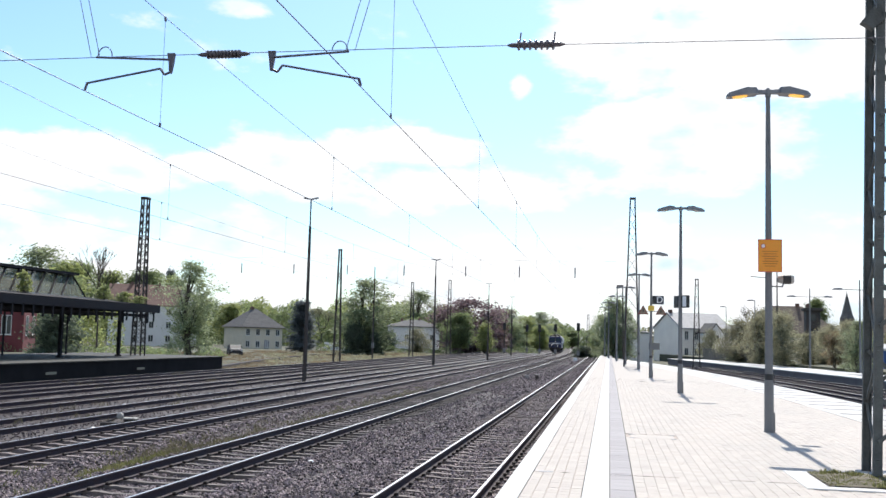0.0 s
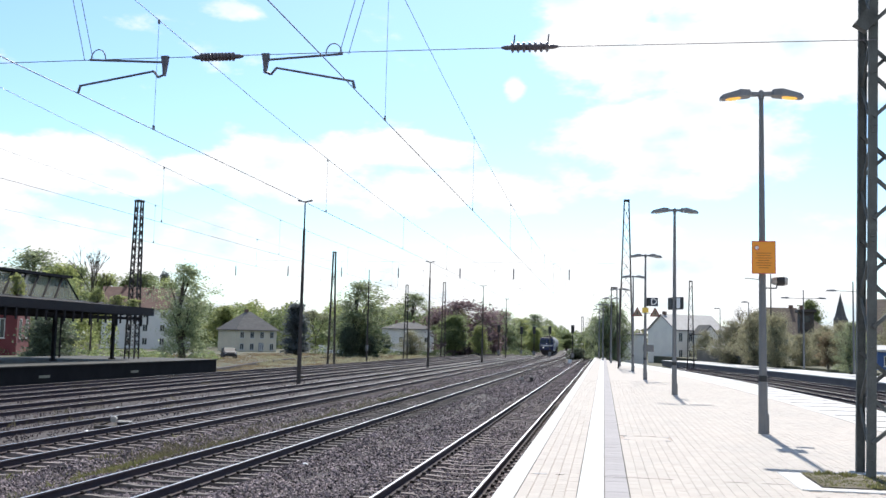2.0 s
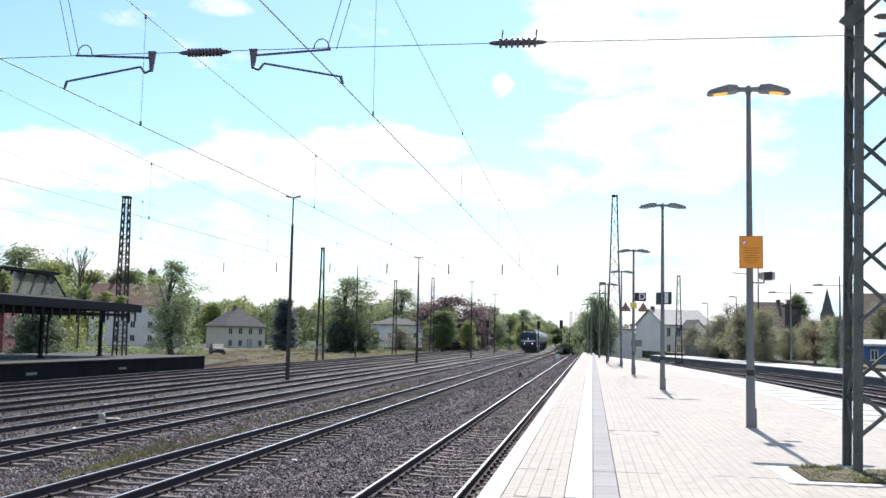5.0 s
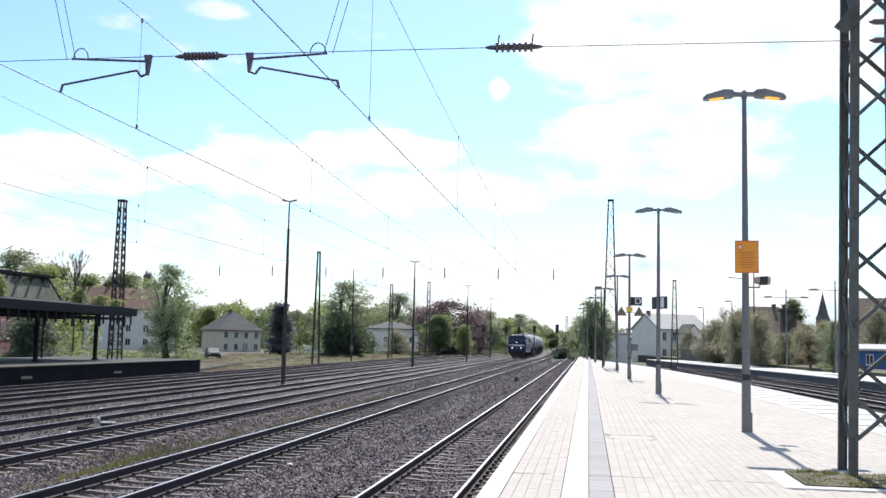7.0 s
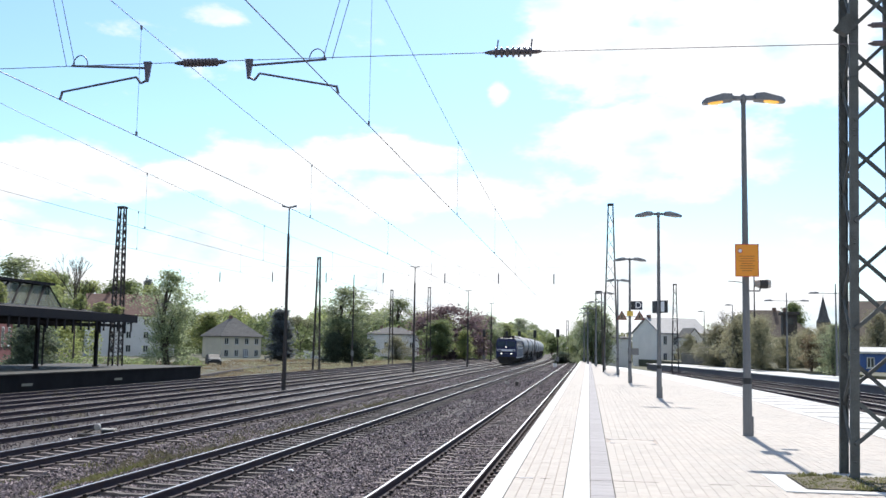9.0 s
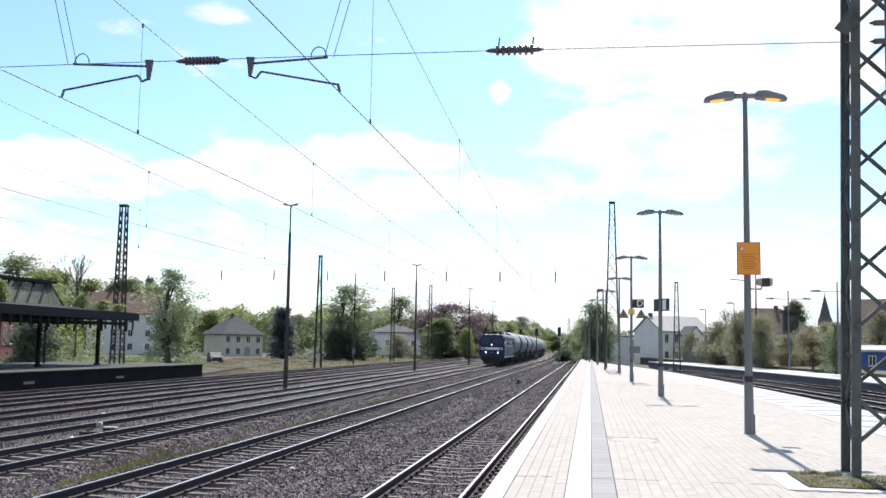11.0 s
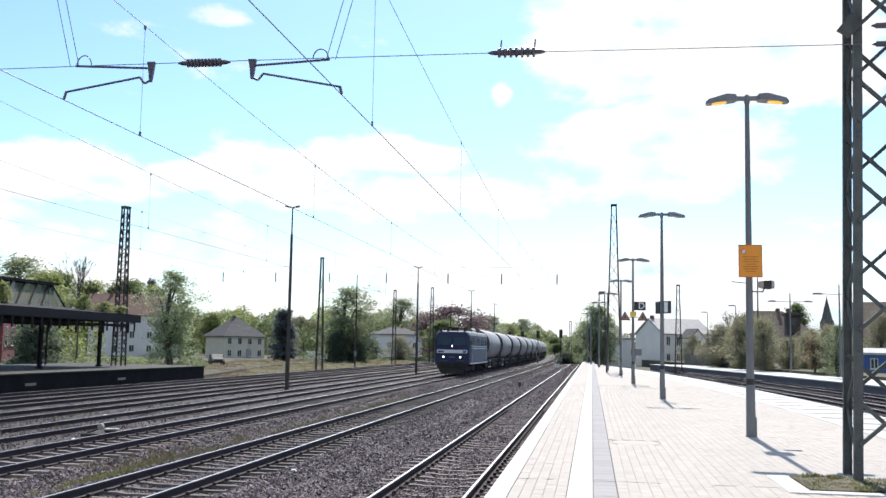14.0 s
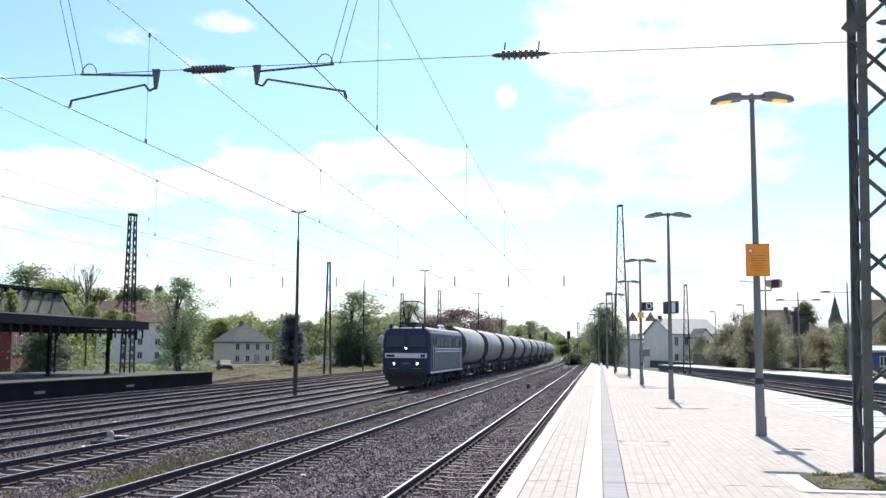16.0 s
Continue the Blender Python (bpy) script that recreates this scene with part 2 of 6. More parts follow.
def loft(bm, rings, closed=True, cap=True):
    """Skin over rings of points."""
    vs = [[bm.verts.new(p) for p in r] for r in rings]
    n = len(vs[0])
    for a, b in zip(vs, vs[1:]):
        for i in range(n if closed else n - 1):
            j = (i + 1) % n
            bm.faces.new((a[i], a[j], b[j], b[i]))
    if cap and closed:
        bm.faces.new(vs[0][::-1])
        bm.faces.new(vs[-1])
    return vs


def shift(bm, m):
    bmesh.ops.transform(bm, matrix=m, verts=bm.verts)
    return bm


def mesh_of(name, bm, material, smooth=False):
    me = bpy.data.meshes.new(name)
    bmesh.ops.recalc_face_normals(bm, faces=bm.faces)
    if smooth:
        for f in bm.faces:
            f.smooth = True
    bm.to_mesh(me)
    bm.free()
    if material:
        me.materials.append(material)
    return me


def part(name, bm, material, parent, label="", at=None, smooth=False):
    ob = new(name, bm if isinstance(bm, bpy.types.Mesh) else mesh_of(name, bm, material, smooth))
    ob.parent = parent
    if at is not None:
        ob.matrix_basis = at
    if label:
        ob["label"] = label
    return ob


def thing(name, label, category, at=None, group="", kind=""):
    ob = new(name)
    ob.empty_display_size = 0.2
    if at is not None:
        ob.matrix_basis = at
    return tagged(ob, label, category, group, kind)


def solid(name, bm, material, label, category, group="", kind="", at=None, smooth=False):
    ob = new(name, mesh_of(name, bm, material, smooth))
    if at is not None:
        ob.matrix_basis = at
    return tagged(ob, label, category, group, kind)


def raw(name, verts, faces, material):
    me = bpy.data.meshes.new(name)
    me.from_pydata([tuple(v) for v in verts], [], [tuple(f) for f in faces])
    me.materials.append(material)
    return me


def B():
    return bmesh.new()


# ---- the plan ----
PLAT = 0.76                      # platform top over the rails
GAUGE = 1.505                    # between rail centres


def bend(y):
    """How far the running lines swing to the left, far down the line."""
    if y < 160:
        return 0.0
    if y < 340:
        return -((y - 160) ** 2) / 7000
    return -(180 ** 2) / 7000 - (y - 340) * 360 / 7000


def right_edge(y):
    """The island platform's right-hand edge, which curves in."""
    if y < 20:
        return 8.05
    if y < 100:
        return 8.05 - 0.0008 * (y - 20) ** 2
    return 2.93 - 0.128 * (y - 100)


def left_line(x0):
    return lambda y: x0 + bend(y)


def right_line(off):
    return lambda y: right_edge(y) + off


def stations(a, b, fine=2.0):
    out, y = [], a
    while y < b:
        out.append(y)
        y += fine if y < 100 else fine * 4
    return out + [b]


# ---- ground ----
bm = B()
gx, gy = [-2500, -600, -200, -80, -27.5, -1.3, 8, 30, 80, 200, 600, 2500], [-300, -60, 0, 60, 120, 200, 340, 600, 1200, 3500]
grid = [[bm.verts.new((x, y, -0.48)) for x in gx] for y in gy]
for r0, r1 in zip(grid, grid[1:]):
    for i in range(len(gx) - 1):
        bm.faces.new((r0[i], r0[i + 1], r1[i + 1], r1[i]))
solid("ground", bm, M_GROUND, "dry grass and earth beyond the railway yard", "ground", kind="structure")

TRACKS = [-2.84, -7.78, -12.08, -15.3, -18.85, -22.3, -25.6]


def bed_height(x, y):
    d = min(abs(x - bend(y) - c) for c in TRACKS)
    n = noise.noise((x * 0.9, y * 0.5, 0.3)) * 0.05 + noise.noise((x * 3.1, y * 2.3, 4.0)) * 0.025
    if x > -14:
        lift = (-0.212 if x > -5 else -0.245) if d < 1.28 else -0.2 - 0.16 * min(1, max(0, d - 1.5) / 0.6)
    else:
        lift = -0.16 if d < 1.3 else -0.18
    return lift + n


def yard_bed():
    xs = [-1.3 - 0.33 * i for i in range(80)]
    ys = [-8 + 1.0 * i for i in range(20)] + [12 + 0.35 * i for i in range(110)]
    y = ys[-1]
    while y < 700:
        y += 1.5 if y < 120 else 6
        ys.append(y)
    verts = [(x + bend(y), y, bed_height(x + bend(y), y)) for y in ys for x in xs]
    n = len(xs)
    faces = [(j * n + i, j * n + i + 1, (j + 1) * n + i + 1, (j + 1) * n + i) for j in range(len(ys) - 1) for i in range(n - 1)]
    me = raw("ballast_bed", verts, [f[::-1] for f in faces], M_BALLAST)
    me.materials.append(M_YARD)
    for p in me.polygons:
        p.use_smooth = True
        if p.center.x - bend(p.center.y) < -13.9:
            p.material_index = 1
    tagged(new("ballast_bed", me), "dark gravel track bed of the railway yard", "gravel", kind="structure")


yard_bed()

# ---- tracks ----
RAIL = [(-0.034, -0.004), (-0.021, 0), (0.021, 0), (0.034, -0.004), (0.035, -0.035), (0.012, -0.05), (0.012, -0.13), (0.065, -0.15), (0.065, -0.165),
        (-0.065, -0.165), (-0.065, -0.15), (-0.012, -0.13), (-0.012, -0.05), (-0.035, -0.035)]


def rail_mesh(line, side, y0, y1, head):
    bm = B()
    rings = []
    for y in stations(y0, y1):
        x = line(y) + side * GAUGE / 2
        rings.append([(x + a, y, b) for a, b in RAIL])
    loft(bm, rings)
    me = mesh_of("rail", bm, M_RAILSIDE)
    me.materials.append(head)
    for p in me.polygons:
        if p.normal.z > 0.99 and p.center.z > -0.001:
            p.material_index = 1
    return me


def sleeper_mesh(material, name, half=0.1):
    """One sleeper with its fastenings, across the track at the origin."""
    bm = B()
    prof = [(-1.3, 0.0), (-0.45, 0.0), (-0.3, -0.02), (0.3, -0.02), (0.45, 0.0), (1.3, 0.0)]
    rings = []
    for x, z in prof:
        rings.append([(x, -half - 0.03, -0.34), (x, half + 0.03, -0.34), (x, half, -0.165 + z), (x, -half, -0.165 + z)])
    loft(bm, rings)
    me = mesh_of(name, bm, material)
    return me


SLEEPER = sleeper_mesh(M_SLEEPER, "sleeper", 0.08)
OLD_SLEEPER = sleeper_mesh(mat("brown_grey_sleeper", (0.125, 0.108, 0.102), 0.9, scale=3, fine=40, second=(0.06, 0.051, 0.049), vary=0.3, obj=0.25), "sleeper", 0.07)
CLIP = B()
box(CLIP, -0.035, 0.035, -0.06, 0.06, -0.17, -0.115, 0.012)
CLIP = mesh_of("rail_clip", CLIP, M_CLIP)


def track(line, y0, y1, head, label, pieces, far, step=0.62, sunk=0.0, material=None, piece=None):
    tr = thing("railway_track", label, "railway track", group="tracks of the yard")
    for s in (-1, 1):
        part("rail", rail_mesh(line, s, y0, y1, head), None, tr, "steel rail with a bright worn head")
    n = 0
    y = pieces[0] if pieces else y0
    if pieces:
        while y < pieces[1] and n < 290:
            at = pose(line(y), y, -sunk + random.uniform(-0.012, 0.006), 0, 0, random.uniform(-0.6, 0.6))
            part("sleeper", piece or SLEEPER, None, tr, at=at)
            if y < 42:
                for s in (-1, 1):
                    for d in (-0.1, 0.1):
                        part("rail_clip", CLIP, None, tr, at=pose(line(y) + s * GAUGE / 2 + d, y, 0))
            y += step
            n += 1
    verts, faces = [], []
    while y < far:
        k = len(verts)
        x = line(y)
        d = random.uniform(-0.012, 0.006) - sunk
        verts += [(x + a, y + b, c + d) for c in (-0.34, -0.17) for a, b in ((-1.3, -0.12), (1.3, -0.12), (1.3, 0.12), (-1.3, 0.12))]
        faces += [(k + 4, k + 5, k + 6, k + 7), (k, k + 1, k + 5, k + 4), (k + 1, k + 2, k + 6, k + 5), (k + 2, k + 3, k + 7, k + 6), (k + 3, k, k + 4, k + 7)]
        y += step
    if verts:
        tagged(part("sleeper_rest", raw("sleeper_rest", verts, faces, material or M_WOOD), None, tr), kind="stuff")
    return tr


track(left_line(TRACKS[0]), -8, 640, M_RAILTOP, "straight railway track on concrete sleepers beside the platform", (6, 130), 300)
track(left_line(TRACKS[1]), -8, 640, M_RAILTOP, "railway track on brown-grey sleepers in dark ballast", (8, 130), 300, piece=OLD_SLEEPER)
track(left_line(TRACKS[2]), -8, 640, M_RAILTOP, "railway track that carries the freight train", (12, 110), 300)
for i in (3, 4, 5, 6):
    track(left_line(TRACKS[i]), -8, 420, M_RAILDULL if i > 3 else M_RAILTOP, "old yard track sunk in brown gravel", None, 200, sunk=0.02 if i < 5 else 0.05)

# ---- island platform ----
P_END = 138.0


def slab_between(name, left, right, y0, y1, z0, z1, material, label, step=3.0):
    bm = B()
    rings = []
    y = y0
    while True:
        rings.append([(left(y), y, z0), (right(y), y, z0), (right(y), y, z1), (left(y), y, z1)])
        if y >= y1:
            break
        y = min(y + step, y1)
    loft(bm, rings)
    return solid(name, bm, material, label, "platform", kind="structure")


def plat_right(y):
    return max(right_edge(y), -0.6)


platform = slab_between("platform", lambda y: -1.2, lambda y: plat_right(y) - 0.02, -8, P_END, -0.4, PLAT - 0.008, M_JOINT, "long island platform paved with pale bricks and slabs")
slab_between("platform_wall", lambda y: -1.16, lambda y: -1.0, -8, P_END, -0.45, PLAT - 0.04, M_CONC, "concrete wall under the platform edge")


def paver_mesh(name, w, d, h, material):
    bm = B()
    g = 0.0025
    b = 0.004
    gy = g * 0.4
    lo = [(-w / 2 + g, -d / 2 + gy), (w / 2 - g, -d / 2 + gy), (w / 2 - g, d / 2 - gy), (-w / 2 + g, d / 2 - gy)]
    hi = [(x - math.copysign(b, x), y - math.copysign(b * 0.4, y)) for x, y in lo]
    a = [bm.verts.new((x, y, -h)) for x, y in lo]
    m = [bm.verts.new((x, y, -b)) for x, y in lo]
    t = [bm.verts.new((x, y, 0)) for x, y in hi]
    for r0, r1 in ((a, m), (m, t)):
        for i in range(4):
            bm.faces.new((r0[i], r0[(i + 1) % 4], r1[(i + 1) % 4], r1[i]))
    bm.faces.new(t)
    return mesh_of(name, bm, material)


def joined_pavers(name, cells, h, material, parent):
    """Many bevelled pavers as one mesh: cells of (x, y, width, depth)."""
    verts, faces = [], []
    for x, y, w, d in cells:
        k = len(verts)
        z = PLAT + random.uniform(-0.001, 0.001)
        tx, ty = random.uniform(-0.0008, 0.0008), random.uniform(-0.0006, 0.0006)
        for g, zz in ((0.0014, z - h), (0.0014, z - 0.0015), (0.003, z)):
            for sx, sy in ((-1, -1), (1, -1), (1, 1), (-1, 1)):
                verts.append((x + sx * (w / 2 - g), y + sy * (d / 2 - g * 0.4), zz + sx * tx + sy * ty))
        for r in (0, 4):
            for i in range(4):
                j = (i + 1) % 4
                faces.append((k + r + i, k + r + j, k + r + 4 + j, k + r + 4 + i))
        faces.append((k + 8, k + 9, k + 10, k + 11))
    return tagged(part(name, raw(name, verts, faces, material), None, parent), kind="stuff")


# ---- platform lamps ----


def lamp_head(sign, lit):
    """One flat wing-shaped head, growing outwards from the pole."""
    bm = B()
    rings = []
    for d, w, top, bot in ((0.04, 0.05, 0.05, -0.03), (0.2, 0.06, 0.055, -0.03), (0.24, 0.15, 0.09, -0.045), (0.42, 0.17, 0.1, -0.06), (0.78, 0.13, 0.0, -0.1), (0.84, 0.09, -0.05, -0.1)):
        rings.append([(sign * d, -w, bot), (sign * d, w, bot), (sign * d, w * 0.7, top), (sign * d, -w * 0.7, top)])
    loft(bm, rings)
    lens = B()
    rings = []
    for d, w, z in ((0.42, 0.08, -0.075), (0.52, 0.11, -0.104), (0.64, 0.1, -0.115), (0.72, 0.06, -0.102)):
        rings.append([(sign * d, -w, z + 0.03), (sign * d, w, z + 0.03), (sign * d, w * 0.6, z), (sign * d, -w * 0.6, z)])
    loft(lens, rings)
    return bm, lens


def platform_lamp(at, height, lit):
    th = thing("platform_lamp", "grey twin-headed platform lamp" + (" with amber glowing lenses" if lit else " standing on the platform"), "street lamp", at, "lamps along the platform")
    bm = B()
    tube(bm, [(0, 0.11), (0.02, 0.11), (0.03, 0.096), (1.0, 0.091), (1.06, 0.08), (height * 0.55, 0.066), (height - 0.1, 0.045), (height, 0.045), (height + 0.04, 0.03)], 14)
    pole = part("pole", bm, M_POLE, th, smooth=False)
    bm = B()
    tube(bm, [(1.05, 0.09), (1.17, 0.089)], 14)
    part("band", bm, M_BLACK, pole, "black band round the pole")
    bm = B()
    box(bm, 0.05, 0.115, -0.05, 0.05, 0.0, 0.4, 0.012)
    part("service_box", bm, M_POLE, pole)
    bm = B()
    tube(bm, [(height - 0.14, 0.06), (height + 0.0, 0.06), (height + 0.02, 0.05)], 12)
    part("collar", bm, M_LAMPHEAD, th)
    for s in (-1, 1):
        a, b = lamp_head(s, lit)
        shift(a, pose(0, 0, height - 0.05))
        shift(b, pose(0, 0, height - 0.05))
        head = part("lamp_head", a, M_LAMPHEAD, th)
        part("lens", b, M_AMBER if lit else M_LENSOFF, head, "amber lens" if lit else "")
    return th


LAMPS = [(3.21, 21.1, 7.06), (2.51, 36.6, 6.7), (2.11, 52.3, 6.6), (1.95, 68.4, 6.6), (1.3, 84.0, 6.6), (0.72, 100.0, 6.6), (-0.1, 116.0, 6.6), (-0.6, 131.0, 6.6)]
first = platform_lamp(pose(LAMPS[0][0], LAMPS[0][1], PLAT), LAMPS[0][2], True)
second = platform_lamp(pose(LAMPS[1][0], LAMPS[1][1], PLAT, 0, 0, 3), LAMPS[1][2], False)
for x, y, h in LAMPS[2:]:
    copy_thing(second, pose(x, y, PLAT, 0, 0, 3) @ Matrix.Diagonal((1, 1, 0.962, 1)))

# ---- lattice masts ----


def lattice_mast(name, label, at, w0, w1, d0, d1, h, bay, leg, brace, material, z0=0.3):
    th = thing(name, label, "catenary mast", at, "lattice masts of the railway")

    def corner(ix, iy, z):
        k = z / h
        return Vector((ix * (w0 + (w1 - w0) * k) / 2, iy * (d0 + (d1 - d0) * k) / 2, z))
    for ix in (-1, 1):
        for iy in (-1, 1):
            bm = B()
            t, f = leg * 0.13, leg * 0.55
            prof = [(-leg / 2, 0), (leg / 2, 0), (leg / 2, -f), (leg / 2 - t, -f), (leg / 2 - t, -t), (-leg / 2 + t, -t), (-leg / 2 + t, -f), (-leg / 2, -f)]
            loft(bm, [[(corner(ix, iy, z).x + x, corner(ix, iy, z).y + y * iy, z) for x, y in prof] for z in (0, h)])
            part("leg", bm, material, th)
    for a, b in (((-1, -1), (1, -1)), ((-1, 1), (1, 1)), ((-1, -1), (-1, 1)), ((1, -1), (1, 1))):
        z = z0
        while z + bay <= h:
            for p, q in ((a, b), (b, a)):
                bm = B()
                bar(bm, corner(*p, z), corner(*q, z + bay), brace, 0.014)
                part("brace", bm, material, th)
            z += bay
    bm = B()
    box(bm, -w1 / 2 - leg * 0.6, w1 / 2 + leg * 0.6, -d1 / 2 - leg * 0.6, d1 / 2 + leg * 0.6, h - 0.02, h + 0.12)
    part("cap", bm, material, th)
    return th




def platform_mast():
    """The mast beside the lamp: four channel legs, crosses set apart on front and back, zigzag lacing on the sides."""
    th = thing("catenary_mast", "grey-green lattice catenary mast of riveted steel on the platform", "catenary mast", pose(3.91, 14.57, PLAT - 0.02), "lattice masts of the railway")
    h, hw, hd, lean = 12.5, 0.345, 0.32, 0.0145

    def corner(ix, iy, z):
        return Vector((ix * (hw - 0.0055 * z) + lean * z, iy * hd, z))
    for ix in (-1, 1):
        for iy in (-1, 1):
            bm = B()
            w, f, t = 0.118, 0.06, 0.012
            prof = [(-w / 2, 0), (w / 2, 0), (w / 2, -f), (w / 2 - t, -f), (w / 2 - t, -t), (-w / 2 + t, -t), (-w / 2 + t, -f), (-w / 2, -f)]
            loft(bm, [[(corner(ix, iy, z).x + x, corner(ix, iy, z).y + y * iy, z) for x, y in prof] for z in (0, h)])
            leg = part("leg", bm, M_STEEL, th)
            z = 0.35
            while z < 8:
                bm = B()
                for s in (-0.035, 0.035):
                    tube(m := B(), [(-0.012, 0.012), (0.0, 0.014)], 6, "y")
                    shift(m, Matrix.Translation(corner(ix, iy, z) + Vector((s, iy * 0.006, 0))))
                    me = bpy.data.meshes.new("t")
                    m.to_mesh(me)
                    m.free()
                    bm.from_mesh(me)
                    bpy.data.meshes.remove(me)
                part("rivet_pair", bm, M_STEEL, leg)
                z += 0.75
    for iy, first, gap in ((-1, 0.8, 1.63), (1, 1.42, 1.66)):
        z = first
        while z + 0.35 < h:
            for d in (-1, 1):
                bm = B()
                off = Vector((0, iy * 0.027 * d, 0))
                bar(bm, corner(-1, iy, z - d * 0.3) + off, corner(1, iy, z + d * 0.3) + off, 0.05, 0.05)
                part("brace", bm, M_STEEL, th)
            gap *= 0.955
            z += gap
    for ix in (-1, 1):
        z, k = 0.25, 1
        while z + 0.75 < h:
            bm = B()
            bar(bm, corner(ix, -k, z), corner(ix, k, z + 0.72), 0.035, 0.035)
            part("lacing", bm, M_STEEL, th)
            z, k = z + 0.76, -k
    bm = B()
    box(bm, -0.4 + lean * h, 0.4 + lean * h, -0.4, 0.4, h - 0.02, h + 0.1)
    part("cap", bm, M_STEEL, th)


platform_mast()
lattice_mast("catenary_mast", "tall dark lattice catenary mast on the platform", pose(1.65, 76.7, PLAT - 0.02), 1.1, 0.35, 0.8, 0.3, 12.8, 1.0, 0.1, 0.06, M_DARKST)
lattice_mast("catenary_mast", "tall dark lattice catenary mast beside the old canopy", pose(-32.5, 65, 0.74), 0.72, 0.42, 0.7, 0.4, 11.06, 0.55, 0.1, 0.06, M_DARKST)
lattice_mast("catenary_mast", "slim dark lattice mast beside the yard tracks", pose(-29.3, 105, -0.5), 0.75, 0.25, 0.4, 0.2, 12.4, 2.6, 0.14, 0.05, M_DARKST)

# ---- overhead line ----
SPAN_Y = 12.8


def wire(name, pts, r, parent=None, label="", category=""):
    cu = bpy.data.curves.new(name, "CURVE")
    cu.dimensions, cu.bevel_depth, cu.bevel_resolution = "3D", r, 1
    sp = cu.splines.new("POLY")
    sp.points.add(len(pts) - 1)
    for p, q in zip(sp.points, pts):
        p.co = (*q, 1)
    cu.materials.append(M_WIRE)
    ob = new(name, cu)
    if parent:
        ob.parent = parent
    else:
        tagged(ob, label, category)
    return ob


def catenary(x_at, z_c, z_m, z_low, drop, gap, sup, label, length=64.0, y_end=330.0, y_start=-6.0, r=0.0068):
    """Contact wire, messenger wire and droppers over one track; supports every length metres from sup."""
    th = thing("overhead_line", label, "overhead wire", group="overhead lines of the yard")
    wire("contact_wire", [(x_at(y), y, z_c) for y in stations(y_start, y_end, 8)], r, th)

    def sag(y):
        k = ((y - sup) / length) % 1.0
        return z_low + (z_m - z_low) * (2 * k - 1) ** 2
    wire("messenger_wire", [(x_at(y), y, sag(y)) for y in stations(y_start, y_end, 2)], r * 0.8, th)
    y = drop
    while y < 110:
        bm = B()
        bar(bm, (x_at(y), y, z_c), (x_at(y), y, sag(y)), 0.007, sides=5)
        box(bm, x_at(y) - 0.01, x_at(y) + 0.01, y - 0.025, y + 0.025, z_c - 0.005, z_c + 0.07)
        box(bm, x_at(y) - 0.01, x_at(y) + 0.01, y - 0.025, y + 0.025, sag(y) - 0.06, sag(y) + 0.01)
        part("dropper", bm, M_WIRE, th)
        y += gap
    return th


catenary(lambda y: -3.37 + bend(y), 5.85, 8.4, 7.4, 14.7, 10.4, SPAN_Y, "overhead contact wire and carrying cable over the platform track", r=0.0068)
catenary(lambda y: -7.42 + bend(y), 5.86, 7.85, 7.0, 15.2, 10.4, SPAN_Y, "overhead contact wire and carrying cable over the middle track", r=0.0068)
catenary(lambda y: -12.5 + bend(y), 5.66, 7.8, 7.0, 26.4, 10.4, SPAN_Y, "overhead contact wire and carrying cable over the freight track")
catenary(lambda y: -15.6 + bend(y), 5.66, 7.6, 6.9, 22.0, 10.4, SPAN_Y, "thin overhead wire over the old yard track", r=0.005)


def hanging_arm(th, x_tip, x_hinge, y, z_tip, z_hinge, z_rope, x_tube):
    """One registration: hinge bracket on the rope, upper tube, steady arm with its claw on the contact wire."""
    s = 1 if x_tip > x_hinge else -1
    bm = B()
    loft(bm, [[(x_hinge - 0.055, y + d, z_rope + 0.03), (x_hinge + 0.055, y + d, z_rope + 0.03), (x_hinge + 0.04, y + d, z_rope - 0.1), (x_hinge + 0.015, y + d, z_hinge - 0.07), (x_hinge - 0.015, y + d, z_hinge - 0.07), (x_hinge - 0.03, y + d, z_rope - 0.1)] for d in (-0.025, 0.025)])
    bar(bm, (x_hinge, y, z_hinge - 0.05), (x_hinge + s * 0.09, y, z_hinge - 0.09), 0.035, sides=6)
    bar(bm, (x_hinge + s * 0.09, y, z_hinge - 0.09), (x_hinge + s * 0.16, y, z_hinge - 0.0), 0.035, sides=6)
    part("hinge_bracket", bm, M_WIRE, th)
    bm = B()
    bar(bm, (x_hinge, y, z_rope - 0.06), (x_tube, y, z_rope + 0.0), 0.032, sides=8)
    part("upper_tube", bm, M_WIRE, th)
    bm = B()
    bar(bm, (x_hinge + s * 0.16, y, z_hinge), (x_tip - s * 0.02, y, z_tip + 0.1), 0.03, sides=8)
    bar(bm, (x_tip - s * 0.03, y, z_tip + 0.11), (x_tip, y, z_tip), 0.04, sides=6)
    part("steady_arm", bm, M_WIRE, th)
    pts = []
    for i in range(9):
        t = math.pi * i / 8
        pts.append((x_tube - s * 0.13 + math.cos(t) * 0.11, y, z_rope + 0.01 + math.sin(t) * 0.14))
    wire("jumper_loop", pts, 0.008, th)
    for d in (-0.05, 0.08):
        wire("hanger_wire", [(x_tube + s * d, y, z_rope), (x_tube + s * (d + 0.5), y, z_rope + 1.9)], 0.005, th)


